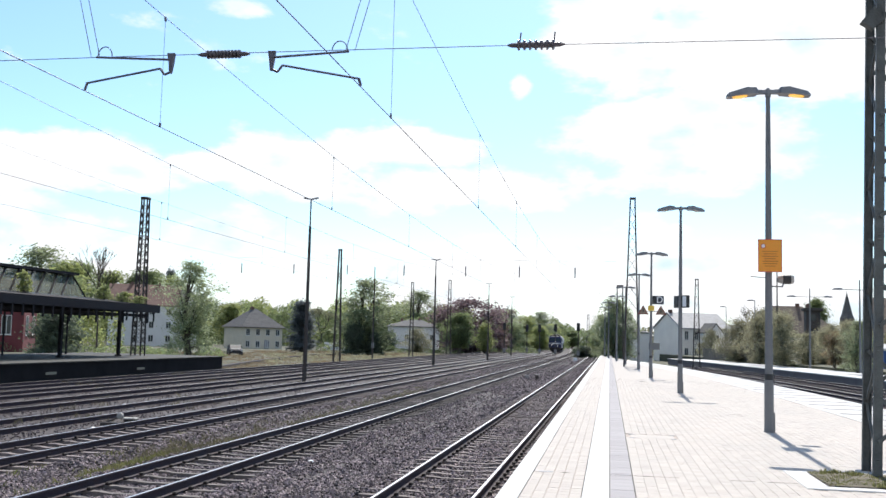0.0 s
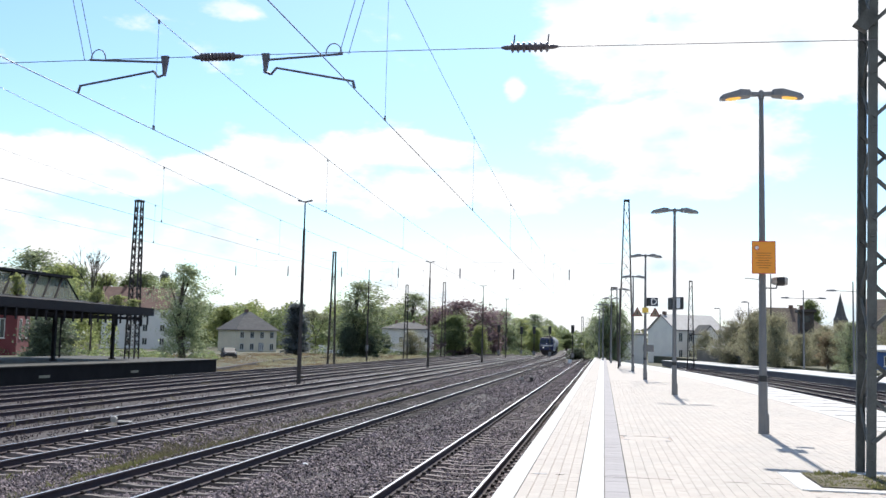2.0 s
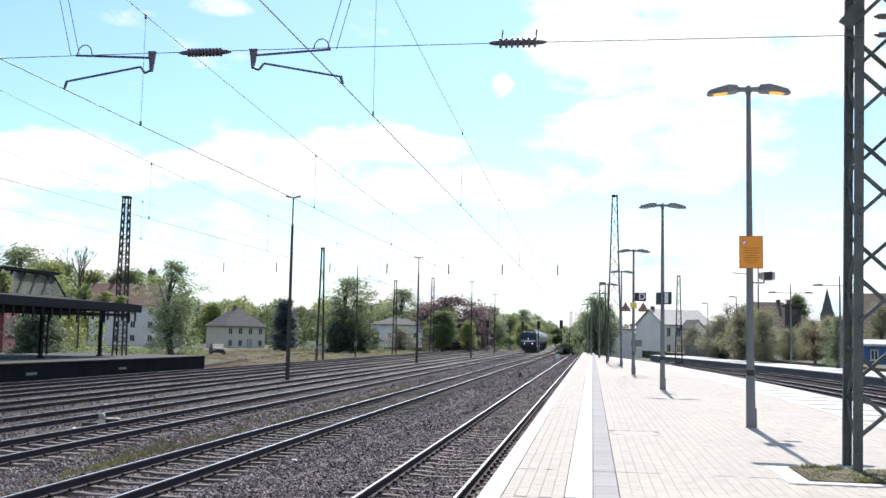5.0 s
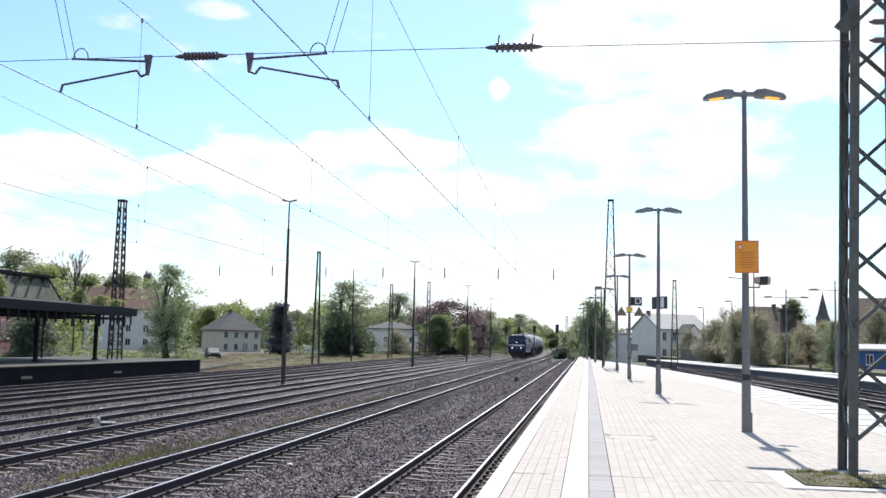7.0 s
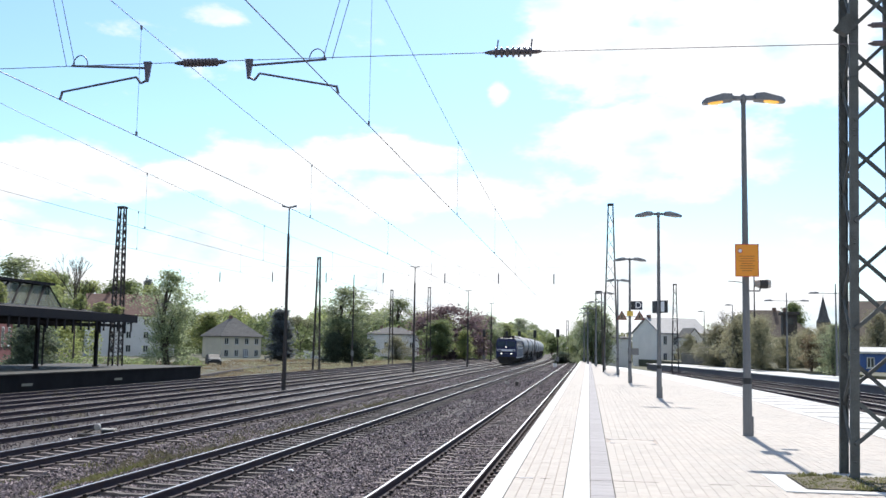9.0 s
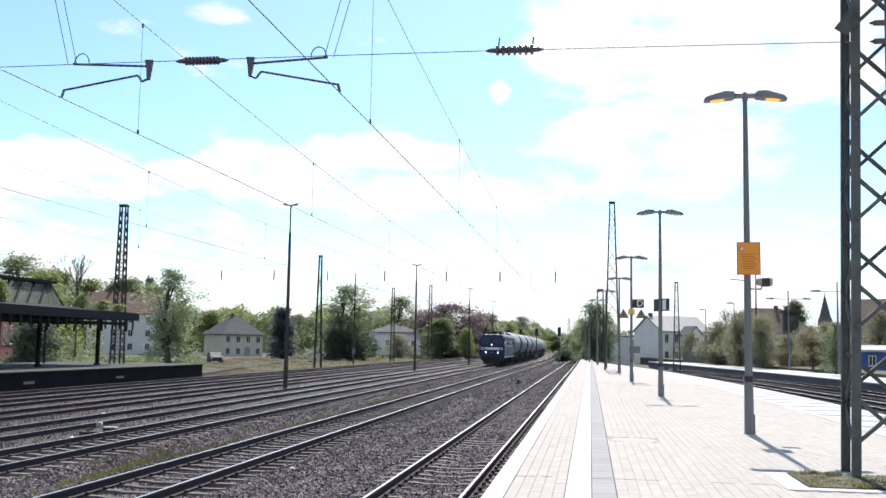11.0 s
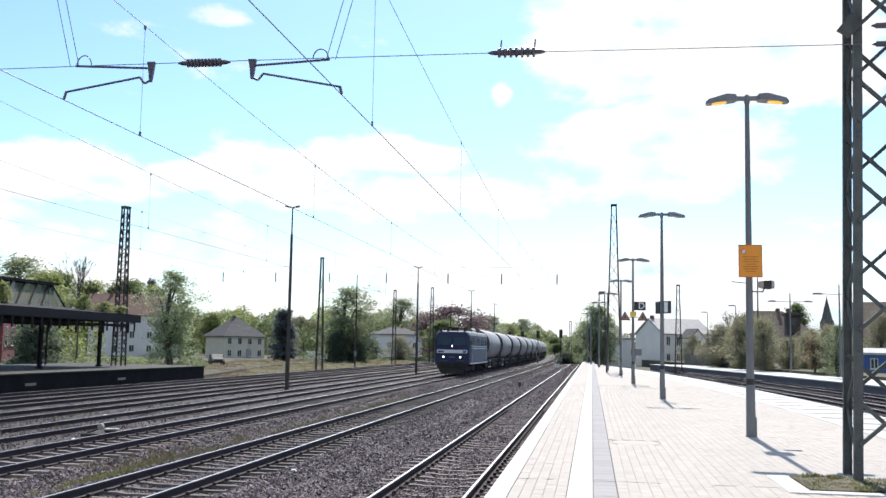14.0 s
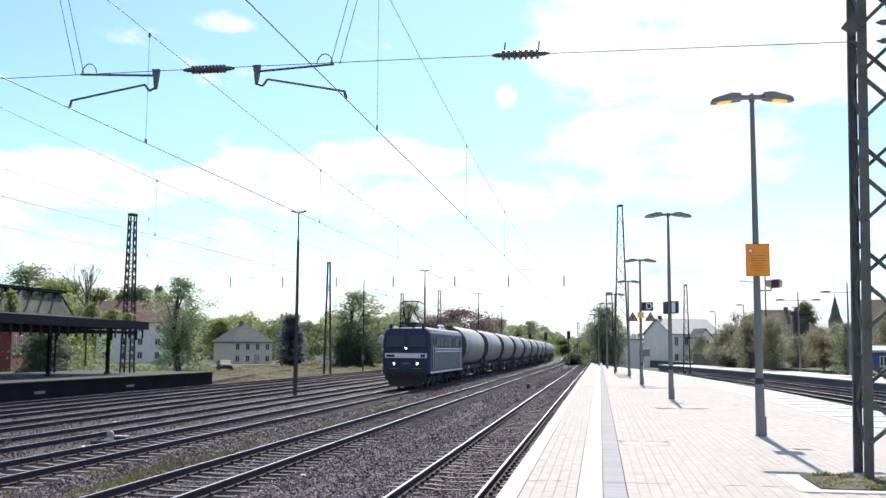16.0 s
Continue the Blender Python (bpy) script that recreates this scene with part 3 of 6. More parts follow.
def insulator(th, x0, x1, y, z, n=7, r=0.075):
    bm = B()
    L = x1 - x0
    rows = [(0, 0.012), (0.06, 0.03), (0.16, 0.035)]
    a, b = 0.2 * L, 0.8 * L
    for i in range(n):
        p = a + (b - a) * i / (n - 1)
        rows += [(p - 0.022, 0.04), (p - 0.012, r), (p + 0.012, r * 0.96), (p + 0.022, 0.04)]
    rows += [(L - 0.16, 0.035), (L - 0.06, 0.03), (L, 0.012)]
    tube(bm, rows, 14, "x")
    return part("insulator", shift(bm, pose(x0, y, z)), M_INSUL, th, "brown ribbed porcelain insulator")


def cross_span():
    th = thing("cross_span", "cross-span rope with insulators and registration arms over the tracks", "overhead wire")
    y, z = SPAN_Y, 6.345
    wire("span_rope", [(-16.0, y, z - 0.05), (-9.0, y, z - 0.02), (-7.0, y, z), (-4.0, y, z + 0.02), (-1.4, y, z + 0.03), (3.55, y + 0.8, z + 0.26)], 0.0055, th)
    wire("upper_rope", [(-16.0, y, 7.58), (-15.6, y, 7.6), (-12.5, y, 7.8), (-7.42, y, 7.85), (-3.37, y, 8.4), (3.6, y + 1.6, 10.8)], 0.008, th)
    hanging_arm(th, -3.37, -4.65, y, 5.86, 6.17, z, -3.55)
    hanging_arm(th, -7.42, -6.13, y, 5.87, 6.16, z, -7.27)
    insulator(th, -5.73, -4.97, y, z, 10, 0.06)
    ins = insulator(th, -1.38, -0.62, y, z + 0.03, 7, 0.07)
    for x in (-1.2, -0.75):
        bm = B()
        bar(bm, (x - 0.02, y, z + 0.02), (x + 0.0, y, z + 0.2), 0.02, sides=5)
        part("arcing_horn", bm, M_WIRE, ins)
    bm = B()
    loft(bm, [[(3.42, 14.2 + d, 7.03), (3.6, 14.2 + d, 7.25), (3.72, 14.2 + d, 7.05), (3.58, 14.2 + d, 6.92)] for d in (0, 0.14)])
    part("anchor_bracket", bm, M_STEEL, th)
    for zz in (7.0, 6.74):
        insulator(th, 3.82, 4.22, 14.05, zz, 5, 0.04)


cross_span()


def far_span():
    """A second cross-span farther down: thin ropes and one dropper tube over each track."""
    th = thing("cross_span", "distant cross-span with a hanging tube over each track", "overhead wire")
    y = 77.0
    wire("span_rope", [(-31.0, y, 8.7), (1.5, y, 8.75)], 0.006, th)
    for x in (-29.78, -25.33, -20.86, -16.19, -11.23, -6.99, -2.68):
        bm = B()
        tube(bm, [(7.42, 0.03), (7.47, 0.045), (8.18, 0.045), (8.23, 0.03)], 8)
        bar(bm, (0, 0, 8.2), (0, 0, 8.72), 0.01, sides=5)
        part("hanging_tube", bm, M_WIRE, th, at=pose(x, y, 0))


far_span()

# ---- the freight train ----
M_BLUE = mat("dark_blue_loco_paint", (0.014, 0.019, 0.075), 0.5, scale=1.2, fine=40, vary=0.2, second=(0.02, 0.024, 0.066), bump=0.03, spec=0.3)
M_LOGREY = mat("grey_blue_loco_side", (0.1, 0.115, 0.16), 0.55, scale=1.2, fine=40, vary=0.2, bump=0.03)
M_LOROOF = mat("grey_loco_roof", (0.16, 0.16, 0.175), 0.5, metal=0.1, scale=1.5, fine=40, vary=0.2, bump=0.05)
M_UNDER = mat("sooty_underframe", (0.014, 0.013, 0.013), 0.9, scale=3, fine=30, second=(0.035, 0.028, 0.024))
M_GLASS = mat("dark_cab_glass", (0.02, 0.025, 0.03), 0.08, scale=2, fine=10, vary=0.1, bump=0.0)
M_STRIPE = mat("pale_stripe_paint", (0.62, 0.64, 0.68), 0.45, scale=2, fine=40, vary=0.1)
M_HEADLIGHT = mat("lit_headlight", (0.9, 0.9, 0.85), 0.2, scale=9, fine=60, vary=0.02, emit=(1.0, 0.97, 0.9, 2.2))
M_TANK = mat("pale_grey_tank_shell", (0.36, 0.355, 0.365), 0.5, metal=0.1, scale=0.9, fine=30, vary=0.25, second=(0.17, 0.162, 0.16), stretch=(1, 1, 0.35), bump=0.04)
# dark grey holding the shade of the wagon gaps; hoppers and walkway share it
M_TANKEND = mat("gap_shade_tank_end", (0.05, 0.048, 0.048), 0.7, scale=1.5, fine=30, vary=0.25)


def bogie(parent, y, name="bogie", wheels=2, gap=1.8, r=0.46):
    bm = B()
    L = gap * (wheels - 1) / 2 + 0.7
    for s in (-1, 1):
        box(bm, s * 1.02 - 0.07, s * 1.02 + 0.07, y - L, y + L, 0.42, 0.72, 0.02)
        for i in range(wheels):
            wy = y + (i - (wheels - 1) / 2) * gap
            box(bm, s * 1.05 - 0.12, s * 1.05 + 0.12, wy - 0.18, wy + 0.18, 0.33, 0.65, 0.03)
    box(bm, -1.0, 1.0, y - 0.25, y + 0.25, 0.5, 0.8)
    bg = part(name, bm, M_UNDER, parent)
    for i in range(wheels):
        wy = y + (i - (wheels - 1) / 2) * gap
        bm = B()
        for s in (-1, 1):
            m = B()
            tube(m, [(-0.07, r), (0.0, r), (0.05, r), (0.055, r - 0.06), (0.06, 0.1)], 20, "x")
            for v in m.verts:
                v.co.x = v.co.x * s + s * 0.74
            me = bpy.data.meshes.new("t")
            m.to_mesh(me)
            m.free()
            bm.from_mesh(me)
            bpy.data.meshes.remove(me)
        bar(bm, (-0.7, 0, 0), (0.7, 0, 0), 0.16, sides=10)
        part("wheelset", bm, M_UNDER, bg, at=pose(0, wy, r))
    return bg


def buffers(parent, y, sign):
    for s in (-1, 1):
        bm = B()
        tube(bm, [(0, 0.13), (sign * 0.3, 0.12), (sign * 0.31, 0.08), (sign * 0.5, 0.08), (sign * 0.5, 0.24), (sign * 0.54, 0.23)], 14, "y")
        part("buffer", bm, M_UNDER, parent, at=pose(s * 0.82, y, 1.0))
    bm = B()
    bar(bm, (0, y, 0.98), (0, y + sign * 0.42, 0.9), 0.12)
    bar(bm, (0, y + sign * 0.4, 1.02), (0, y + sign * 0.44, 0.6), 0.07)
    part("coupling", bm, M_UNDER, parent)


LOCO_L, LOCO_W = 16.5, 3.08


def loco_section(y, inset, top=0.0):
    w = LOCO_W / 2 - inset
    return [(-w, y, 0.95), (w, y, 0.95), (w, y, 2.4), (w - 0.03, y, 3.52), (w - 0.12, y, 3.76 + top), (w - 0.36, y, 3.9 + top), (-w + 0.36, y, 3.9 + top), (-w + 0.12, y, 3.76 + top), (-w + 0.03, y, 3.52), (-w, y, 2.4)]


def locomotive():
    """Nose at the origin, body along +y, rails at z = 0."""
    th = thing("locomotive", "dark blue six-axle electric locomotive with white band and lit headlights", "locomotive")
    bm = B()
    y0, y1 = 0.55, LOCO_L - 0.55
    rings = []
    for y, inset, top in ((y0 + 0.12, 0.1, -0.1), (y0 + 0.2, 0.04, -0.03), (y0 + 0.45, 0.0, 0), (y1 - 0.45, 0, 0), (y1 - 0.2, 0.04, -0.03), (y1 - 0.1, 0.1, -0.1)):
        rings.append(loco_section(y, inset, top))
    # the cab front leans back above the waist
    for k, ring in enumerate(rings):
        for i, (x, y, z) in enumerate(ring):
            lean = max(0.0, z - 2.2) * (0.16 if k < 3 else -0.16) * (1 if k in (0, 1, 4, 5) else 0.4)
            ring[i] = (x, y + lean, z)
    loft(bm, rings)
    me = mesh_of("body", bm, M_BLUE)
    me.materials.append(M_LOROOF)
    me.materials.append(M_LOGREY)
    for p in me.polygons:
        if p.normal.z > 0.3:
            p.material_index = 1
    body = part("body", me, None, th)
    # side panels: pale machine-room side with grilles, stripes and lower apron
    for s in (-1, 1):
        xo = s * (LOCO_W / 2 + 0.004)
        bm = B()
        box(bm, min(xo, xo + s * 0.012), max(xo, xo + s * 0.012), 2.9, y1 - 0.9, 1.2, 2.25)
        part("lower_side_panel", bm, M_LOGREY, body, "grey-blue lower side panel")
        for z in (2.32, 2.5):
            bm = B()
            box(bm, min(xo, xo + s * 0.014), max(xo, xo + s * 0.014), 2.9, y1 - 0.9, z, z + 0.09)
            part("stripe", bm, M_STRIPE, body, "pale stripe")
        bm = B()
        box(bm, min(xo, xo + s * 0.02), max(xo, xo + s * 0.02), 0.9, y1 - 0.4, 0.98, 1.1)
        part("sill_stripe", bm, M_STRIPE, body, "pale sill stripe")
        for i in range(6):
            bm = B()
            yy = 3.1 + i * 1.75
            xi = s * (LOCO_W / 2 - 0.03)
            box(bm, min(xi, xi + s * 0.03), max(xi, xi + s * 0.03), yy, yy + 1.45, 2.72, 3.3)
            grille = part("grille", bm, M_LOGREY if i % 2 else M_GLASS, body)
            for j in range(6):
                bm = B()
                box(bm, min(xi + s * 0.03, xi + s * 0.05), max(xi + s * 0.03, xi + s * 0.05), yy + 0.08, yy + 1.37, 2.76 + j * 0.09, 2.8 + j * 0.09)
                part("slat", bm, M_LOGREY, grille)
        for yy in (1.75, y1 - 2.2):
            bm = B()
            box(bm, min(xo - s * 0.02, xo + s * 0.015), max(xo - s * 0.02, xo + s * 0.015), yy, yy + 0.62, 1.25, 3.2, 0.01)
            door = part("cab_door", bm, M_BLUE, body)
            bm = B()
            xw = s * (LOCO_W / 2 + 0.02)
            box(bm, min(xw, xw + s * 0.01), max(xw, xw + s * 0.01), yy + 0.1, yy + 0.52, 2.45, 3.05)
            part("door_window", bm, M_GLASS, door)
            for k in (-0.06, 0.68):
                bm = B()
                bar(bm, (xo + s * 0.06, yy + k, 1.2), (xo + s * 0.06, yy + k, 2.7), 0.035, sides=6)
                part("grab_rail", bm, M_STRIPE, door)
        bm = B()
        xs = s * (LOCO_W / 2 + 0.005)
        box(bm, min(xs, xs + s * 0.012), max(xs, xs + s * 0.012), 0.98, 1.62, 2.45, 3.15)
        part("side_window", bm, M_GLASS, body)
    # cab front
    for face, sg in ((y0 + 0.1, -1), (y1 - 0.1, 1)):
        for s in (-1, 1):
            bm = B()
            ring0 = [(s * 0.1, 2.62), (s * 1.3, 2.62), (s * 1.26, 3.38), (s * 0.12, 3.42)]
            vs = []
            for off in (-0.04, 0.05):
                vs.append([(x, face + sg * off - sg * max(0, z - 2.2) * 0.16, z) for x, z in ring0])
            loft(bm, vs)
            win = part("cab_window", bm, M_GLASS, body, "dark cab window")
            bm = B()
            bar(bm, (s * 0.7, face + sg * 0.03, 2.48), (s * 0.45, face + sg * 0.0 - sg * 0.12, 3.0), 0.025)
            part("wiper", bm, M_BLACK, win)
            bm = B()
            tube(bm, [(0, 0.13), (sg * 0.07, 0.13), (sg * 0.09, 0.11)], 16, "y")
            hl = part("headlight", bm, M_BLUE, body, at=pose(s * 0.74, face, 1.6))
            bm = B()
            tube(bm, [(sg * 0.075, 0.085), (sg * 0.1, 0.07)], 16, "y")
            part("headlight_glass", bm, M_HEADLIGHT if sg < 0 else M_GLASS, hl, "lit white headlight" if sg < 0 else "")
            bm = B()
            tube(bm, [(0, 0.11), (sg * 0.07, 0.11)], 14, "y")
            part("tail_light", bm, M_BLACK, body, at=pose(s * 1.06, face, 1.6))
            bm = B()
            box(bm, s * 0.72 - 0.3, s * 0.72 + 0.3, face - 0.02 if sg < 0 else face, face + 0.02, 1.27, 1.31)
            part("lamp_step", bm, M_LOGREY, body)
        bm = B()
        tube(bm, [(0, 0.12), (sg * 0.1, 0.11)], 16, "y")
        hl = part("top_headlight", bm, M_BLUE, body, at=pose(0.0, face, 2.56))
        bm = B()
        tube(bm, [(sg * 0.07, 0.07), (sg * 0.12, 0.06)], 16, "y")
        part("headlight_glass", bm, M_HEADLIGHT if sg < 0 else M_GLASS, hl, "lit white headlight" if sg < 0 else "")
        bm = B()
        box(bm, -1.34, 1.34, face - 0.03, face + 0.03, 1.94, 2.24, 0.008)
        band = part("front_band", bm, M_STRIPE, body, "white band across the cab front")
        for x0, w, h in ((-1.24, 0.52, 0.14), (0.95, 0.13, 0.2), (1.1, 0.13, 0.2)):
            bm = B()
            box(bm, x0, x0 + w, face + sg * 0.03 - 0.006, face + sg * 0.03 + 0.006, 2.08 - h / 2, 2.08 + h / 2)
            part("lettering_bar", bm, M_BLUE, band)
        bm = B()
        box(bm, -0.26, 0.26, face + sg * 0.01 - 0.02, face + sg * 0.01 + 0.02, 1.55, 1.64)
        part("number_bar", bm, M_LOGREY, body)
        bm = B()
        box(bm, -1.32, 1.32, face - 0.12, face + 0.1, 0.62, 1.12, 0.03)
        beam = part("buffer_beam", bm, M_UNDER, th)
        bm = B()
        loft(bm, [[(-1.2, face + sg * 0.1, 0.72), (1.2, face + sg * 0.1, 0.72), (0.95, face + sg * 0.25, 0.16), (-0.95, face + sg * 0.25, 0.16)],
                  [(-1.2, face - sg * 0.02, 0.72), (1.2, face - sg * 0.02, 0.72), (0.95, face + sg * 0.16, 0.16), (-0.95, face + sg * 0.16, 0.16)]])
        part("snow_plough", bm, M_UNDER, beam)
        buffers(th, face + sg * 0.02, sg)
    bogie(th, 4.1, wheels=3, gap=2.0, r=0.6)
    bogie(th, LOCO_L - 4.1, wheels=3, gap=2.0, r=0.6)
    bm = B()
    box(bm, -1.0, 1.0, 6.9, LOCO_L - 6.9, 0.35, 0.95, 0.05)
    part("transformer_tank", bm, M_UNDER, th)
    # roof gear
    bm = B()
    loft(bm, [[(-0.95, y, 3.86), (0.95, y, 3.86), (0.72, y, 3.82 + h), (-0.72, y, 3.82 + h)] for y, h in ((8.2, 0.14), (8.9, 0.44), (11.2, 0.5), (11.7, 0.14))])
    part("roof_hood", bm, mat("pale_roof_hood", (0.4, 0.4, 0.41), 0.5, vary=0.2), th, "pale grey roof hood")
    for y in (4.5, 5.75, 7.0):
        bm = B()
        box(bm, -0.85, 0.85, y, y + 1.05, 3.88, 4.2, 0.03)
        rb = part("resistor_box", bm, M_UNDER, th, "black roof resistor box")
        for k in range(5):
            bm = B()
            box(bm, -0.8, 0.8, y + 0.1 + k * 0.2, y + 0.16 + k * 0.2, 4.2, 4.24)
            part("cooling_fin", bm, M_UNDER, rb)
    for s in (-1, 1):
        bm = B()
        bar(bm, (s * 0.95, 1.0, 4.08), (s * 0.95, LOCO_L - 1.0, 4.08), 0.045, sides=6)
        for k in range(12):
            bar(bm, (s * 0.95, 1.2 + k * 1.27, 3.84), (s * 0.95, 1.2 + k * 1.27, 4.1), 0.05, sides=6)
        part("roof_busbar", bm, M_UNDER, th)
    for y, x in ((0.95, -1.05), (0.95, 1.05), (1.15, -0.45), (1.15, 0.4)):
        bm = B()
        tube(bm, [(3.82, 0.08), (3.9, 0.1), (4.02, 0.09), (4.08, 0.04)], 10)
        part("roof_horn", bm, M_UNDER, th, at=pose(x, y, 0))
    for yy in (1.7, 2.6, 3.4, 11.9, 12.8, 13.6):
        for s in (-1, 1):
            bm = B()
            tube(bm, [(3.85, 0.07), (3.9, 0.1), (3.95, 0.06), (4.0, 0.1), (4.05, 0.06), (4.1, 0.09), (4.16, 0.04)], 10)
            part("roof_insulator", bm, M_INSUL, th, at=pose(s * 0.55, yy, 0))
    for yy, up in ((2.4, True), (12.9, False)):
        bm = B()
        for s in (-1, 1):
            bar(bm, (s * 0.55, yy - 0.9, 4.16), (s * 0.55, yy + 0.9, 4.16), 0.09)
        bar(bm, (-0.55, yy - 0.9, 4.16), (0.55, yy - 0.9, 4.16), 0.09)
        bar(bm, (-0.55, yy + 0.9, 4.16), (0.55, yy + 0.9, 4.16), 0.09)
        pan = part("pantograph", bm, M_UNDER, th, "raised pantograph" if up else "folded pantograph")
        top = 5.6 if up else 4.36
        mid = 4.9 if up else 4.24
        for s in (-1, 1):
            bm = B()
            bar(bm, (s * 0.5, yy + 0.8, 4.12), (s * 0.35, yy - 0.75, mid), 0.075, sides=6)
            bar(bm, (s * 0.35, yy - 0.75, mid), (s * 0.4, yy + 0.1, top), 0.06, sides=6)
            part("pantograph_arm", bm, M_UNDER, pan)
        bm = B()
        for d in (-0.16, 0.16):
            bar(bm, (-0.5, yy + 0.1 + d, top), (0.5, yy + 0.1 + d, top), 0.07)
            for s in (-1, 1):
                bar(bm, (s * 0.5, yy + 0.1 + d, top), (s * 0.78, yy + 0.1 + d, top - 0.2), 0.035)
        part("collector_head", bm, M_UNDER, pan)
    return th


WAGON_L = 15.9


def tank_wagon():
    """Front buffers at the origin, wagon along +y."""
    th = thing("tank_wagon", "pale grey cylindrical silo wagon with shade-darkened ends and black underframe", "freight wagon", group="wagons of the freight train")
    L = WAGON_L
    bm = B()
    n = 28
    rings = []
    for y, r in ((1.75, 0.2), (1.78, 0.7), (1.84, 0.9), (1.96, 0.97), (2.1, 1.0), (L / 2, 1.0), (L - 1.8, 1.0), (L - 1.64, 0.97), (L - 1.52, 0.9), (L - 1.47, 0.7), (L - 1.45, 0.2)):
        ring = []
        for i in range(n):
            t = 2 * math.pi * i / n
            x, z = math.sin(t), math.cos(t)
            if z < 0:                      # flanks draw in towards the outlets
                z = -(abs(z) ** 0.9) * 1.1
                x = math.copysign(abs(x) ** 0.85, x) * (1 + 0.03 * z)
            ring.append((x * 1.5 * r, y, 2.86 + z * 1.52 * r))
        rings.append(ring)
    loft(bm, rings)
    me = mesh_of("tank", bm, M_TANK, True)
    me.materials.append(M_TANKEND)
    # end faces get the gap's shade as colour
    for p in me.polygons:
        if abs(p.normal.y) > 0.5:
            p.material_index = 1
    tank = part("tank", me, None, th)
    # outlet hoppers
    for y in (4.0, L / 2, L - 4.0):
        bm = B()
        loft(bm, [[(-1.15, y - 1.2, 1.95), (1.15, y - 1.2, 1.95), (1.15, y + 1.2, 1.95), (-1.15, y + 1.2, 1.95)],
                  [(-0.25, y - 0.25, 0.62), (0.25, y - 0.25, 0.62), (0.25, y + 0.25, 0.62), (-0.25, y + 0.25, 0.62)]])
        part("outlet_hopper", bm, M_TANKEND, tank)
        bm = B()
        tube(bm, [(4.3, 0.28), (4.4, 0.28), (4.42, 0.32), (4.45, 0.28)], 14)
        part("hatch", bm, M_TANK, tank, at=pose(0, y, 0))
    bm = B()
    box(bm, -0.32, 0.32, 1.5, L - 1.5, 4.36, 4.4)
    for i in range(9):
        y = 1.7 + i * (L - 3.4) / 8
        bar(bm, (-0.5, y, 4.2), (-0.3, y, 4.38), 0.04)
        bar(bm, (0.5, y, 4.2), (0.3, y, 4.38), 0.04)
    part("walkway", bm, M_TANKEND, th)
    bm = B()
    for s in (-1, 1):
        box(bm, s * 1.0 - 0.1, s * 1.0 + 0.1, 0.55, L - 0.55, 0.92, 1.22)
    for y in (0.55, L - 0.75):
        box(bm, -1.3, 1.3, y, y + 0.2, 0.85, 1.2)
    part("underframe", bm, M_UNDER, th)
    for s in (-1, 1):
        for y in (4.9, L - 6.9):
            bm = B()
            box(bm, s * 1.0 - 0.12, s * 1.0 + 0.12, y, y + 1.9, 0.45, 0.9, 0.04)
            part("brake_box", bm, M_UNDER, th)
    for y in (1.2, L - 1.2):
        for s in (-1, 1):
            bm = B()
            loft(bm, [[(s * 1.05, y - 0.5, 1.2), (s * 1.2, y - 0.5, 1.2), (s * 1.2, y + 0.5, 1.2), (s * 1.05, y + 0.5, 1.2)],
                      [(s * 1.0, y - 0.2, 2.1), (s * 1.2, y - 0.2, 2.1), (s * 1.2, y + 0.2, 2.1), (s * 1.0, y + 0.2, 2.1)]])
            part("saddle", bm, M_UNDER, th)
    for s in (-1, 1):
        bm = B()
        box(bm, s * 1.16 - 0.015, s * 1.16 + 0.015, 5.4, 6.0, 0.98, 1.16)
        part("label_plate", bm, M_STRIPE, th, "small white label plate")
        bm = B()
        for d in (-0.18, 0.18):
            bar(bm, (s * 1.2 + d, 0.62, 1.2), (s * 0.3 + d, 0.62, 4.2), 0.035)
        for k in range(9):
            f = (k + 0.5) / 9
            bar(bm, (s * (1.2 - 0.9 * f) - 0.18, 0.62, 1.2 + 3 * f), (s * (1.2 - 0.9 * f) + 0.18, 0.62, 1.2 + 3 * f), 0.025)
        if s > 0:
            part("ladder", bm, M_UNDER, th)
        else:
            bm.free()
    bogie(th, 2.6)
    bogie(th, L - 2.6)
    buffers(th, 0.5, -1)
    buffers(th, L - 0.5, 1)
    return th


loco = locomotive()
wagon = tank_wagon()
WAGONS = [wagon] + [copy_thing(wagon, pose(0, 0, 0)) for _ in range(12)]

# ---- signs and fittings on the platform ----


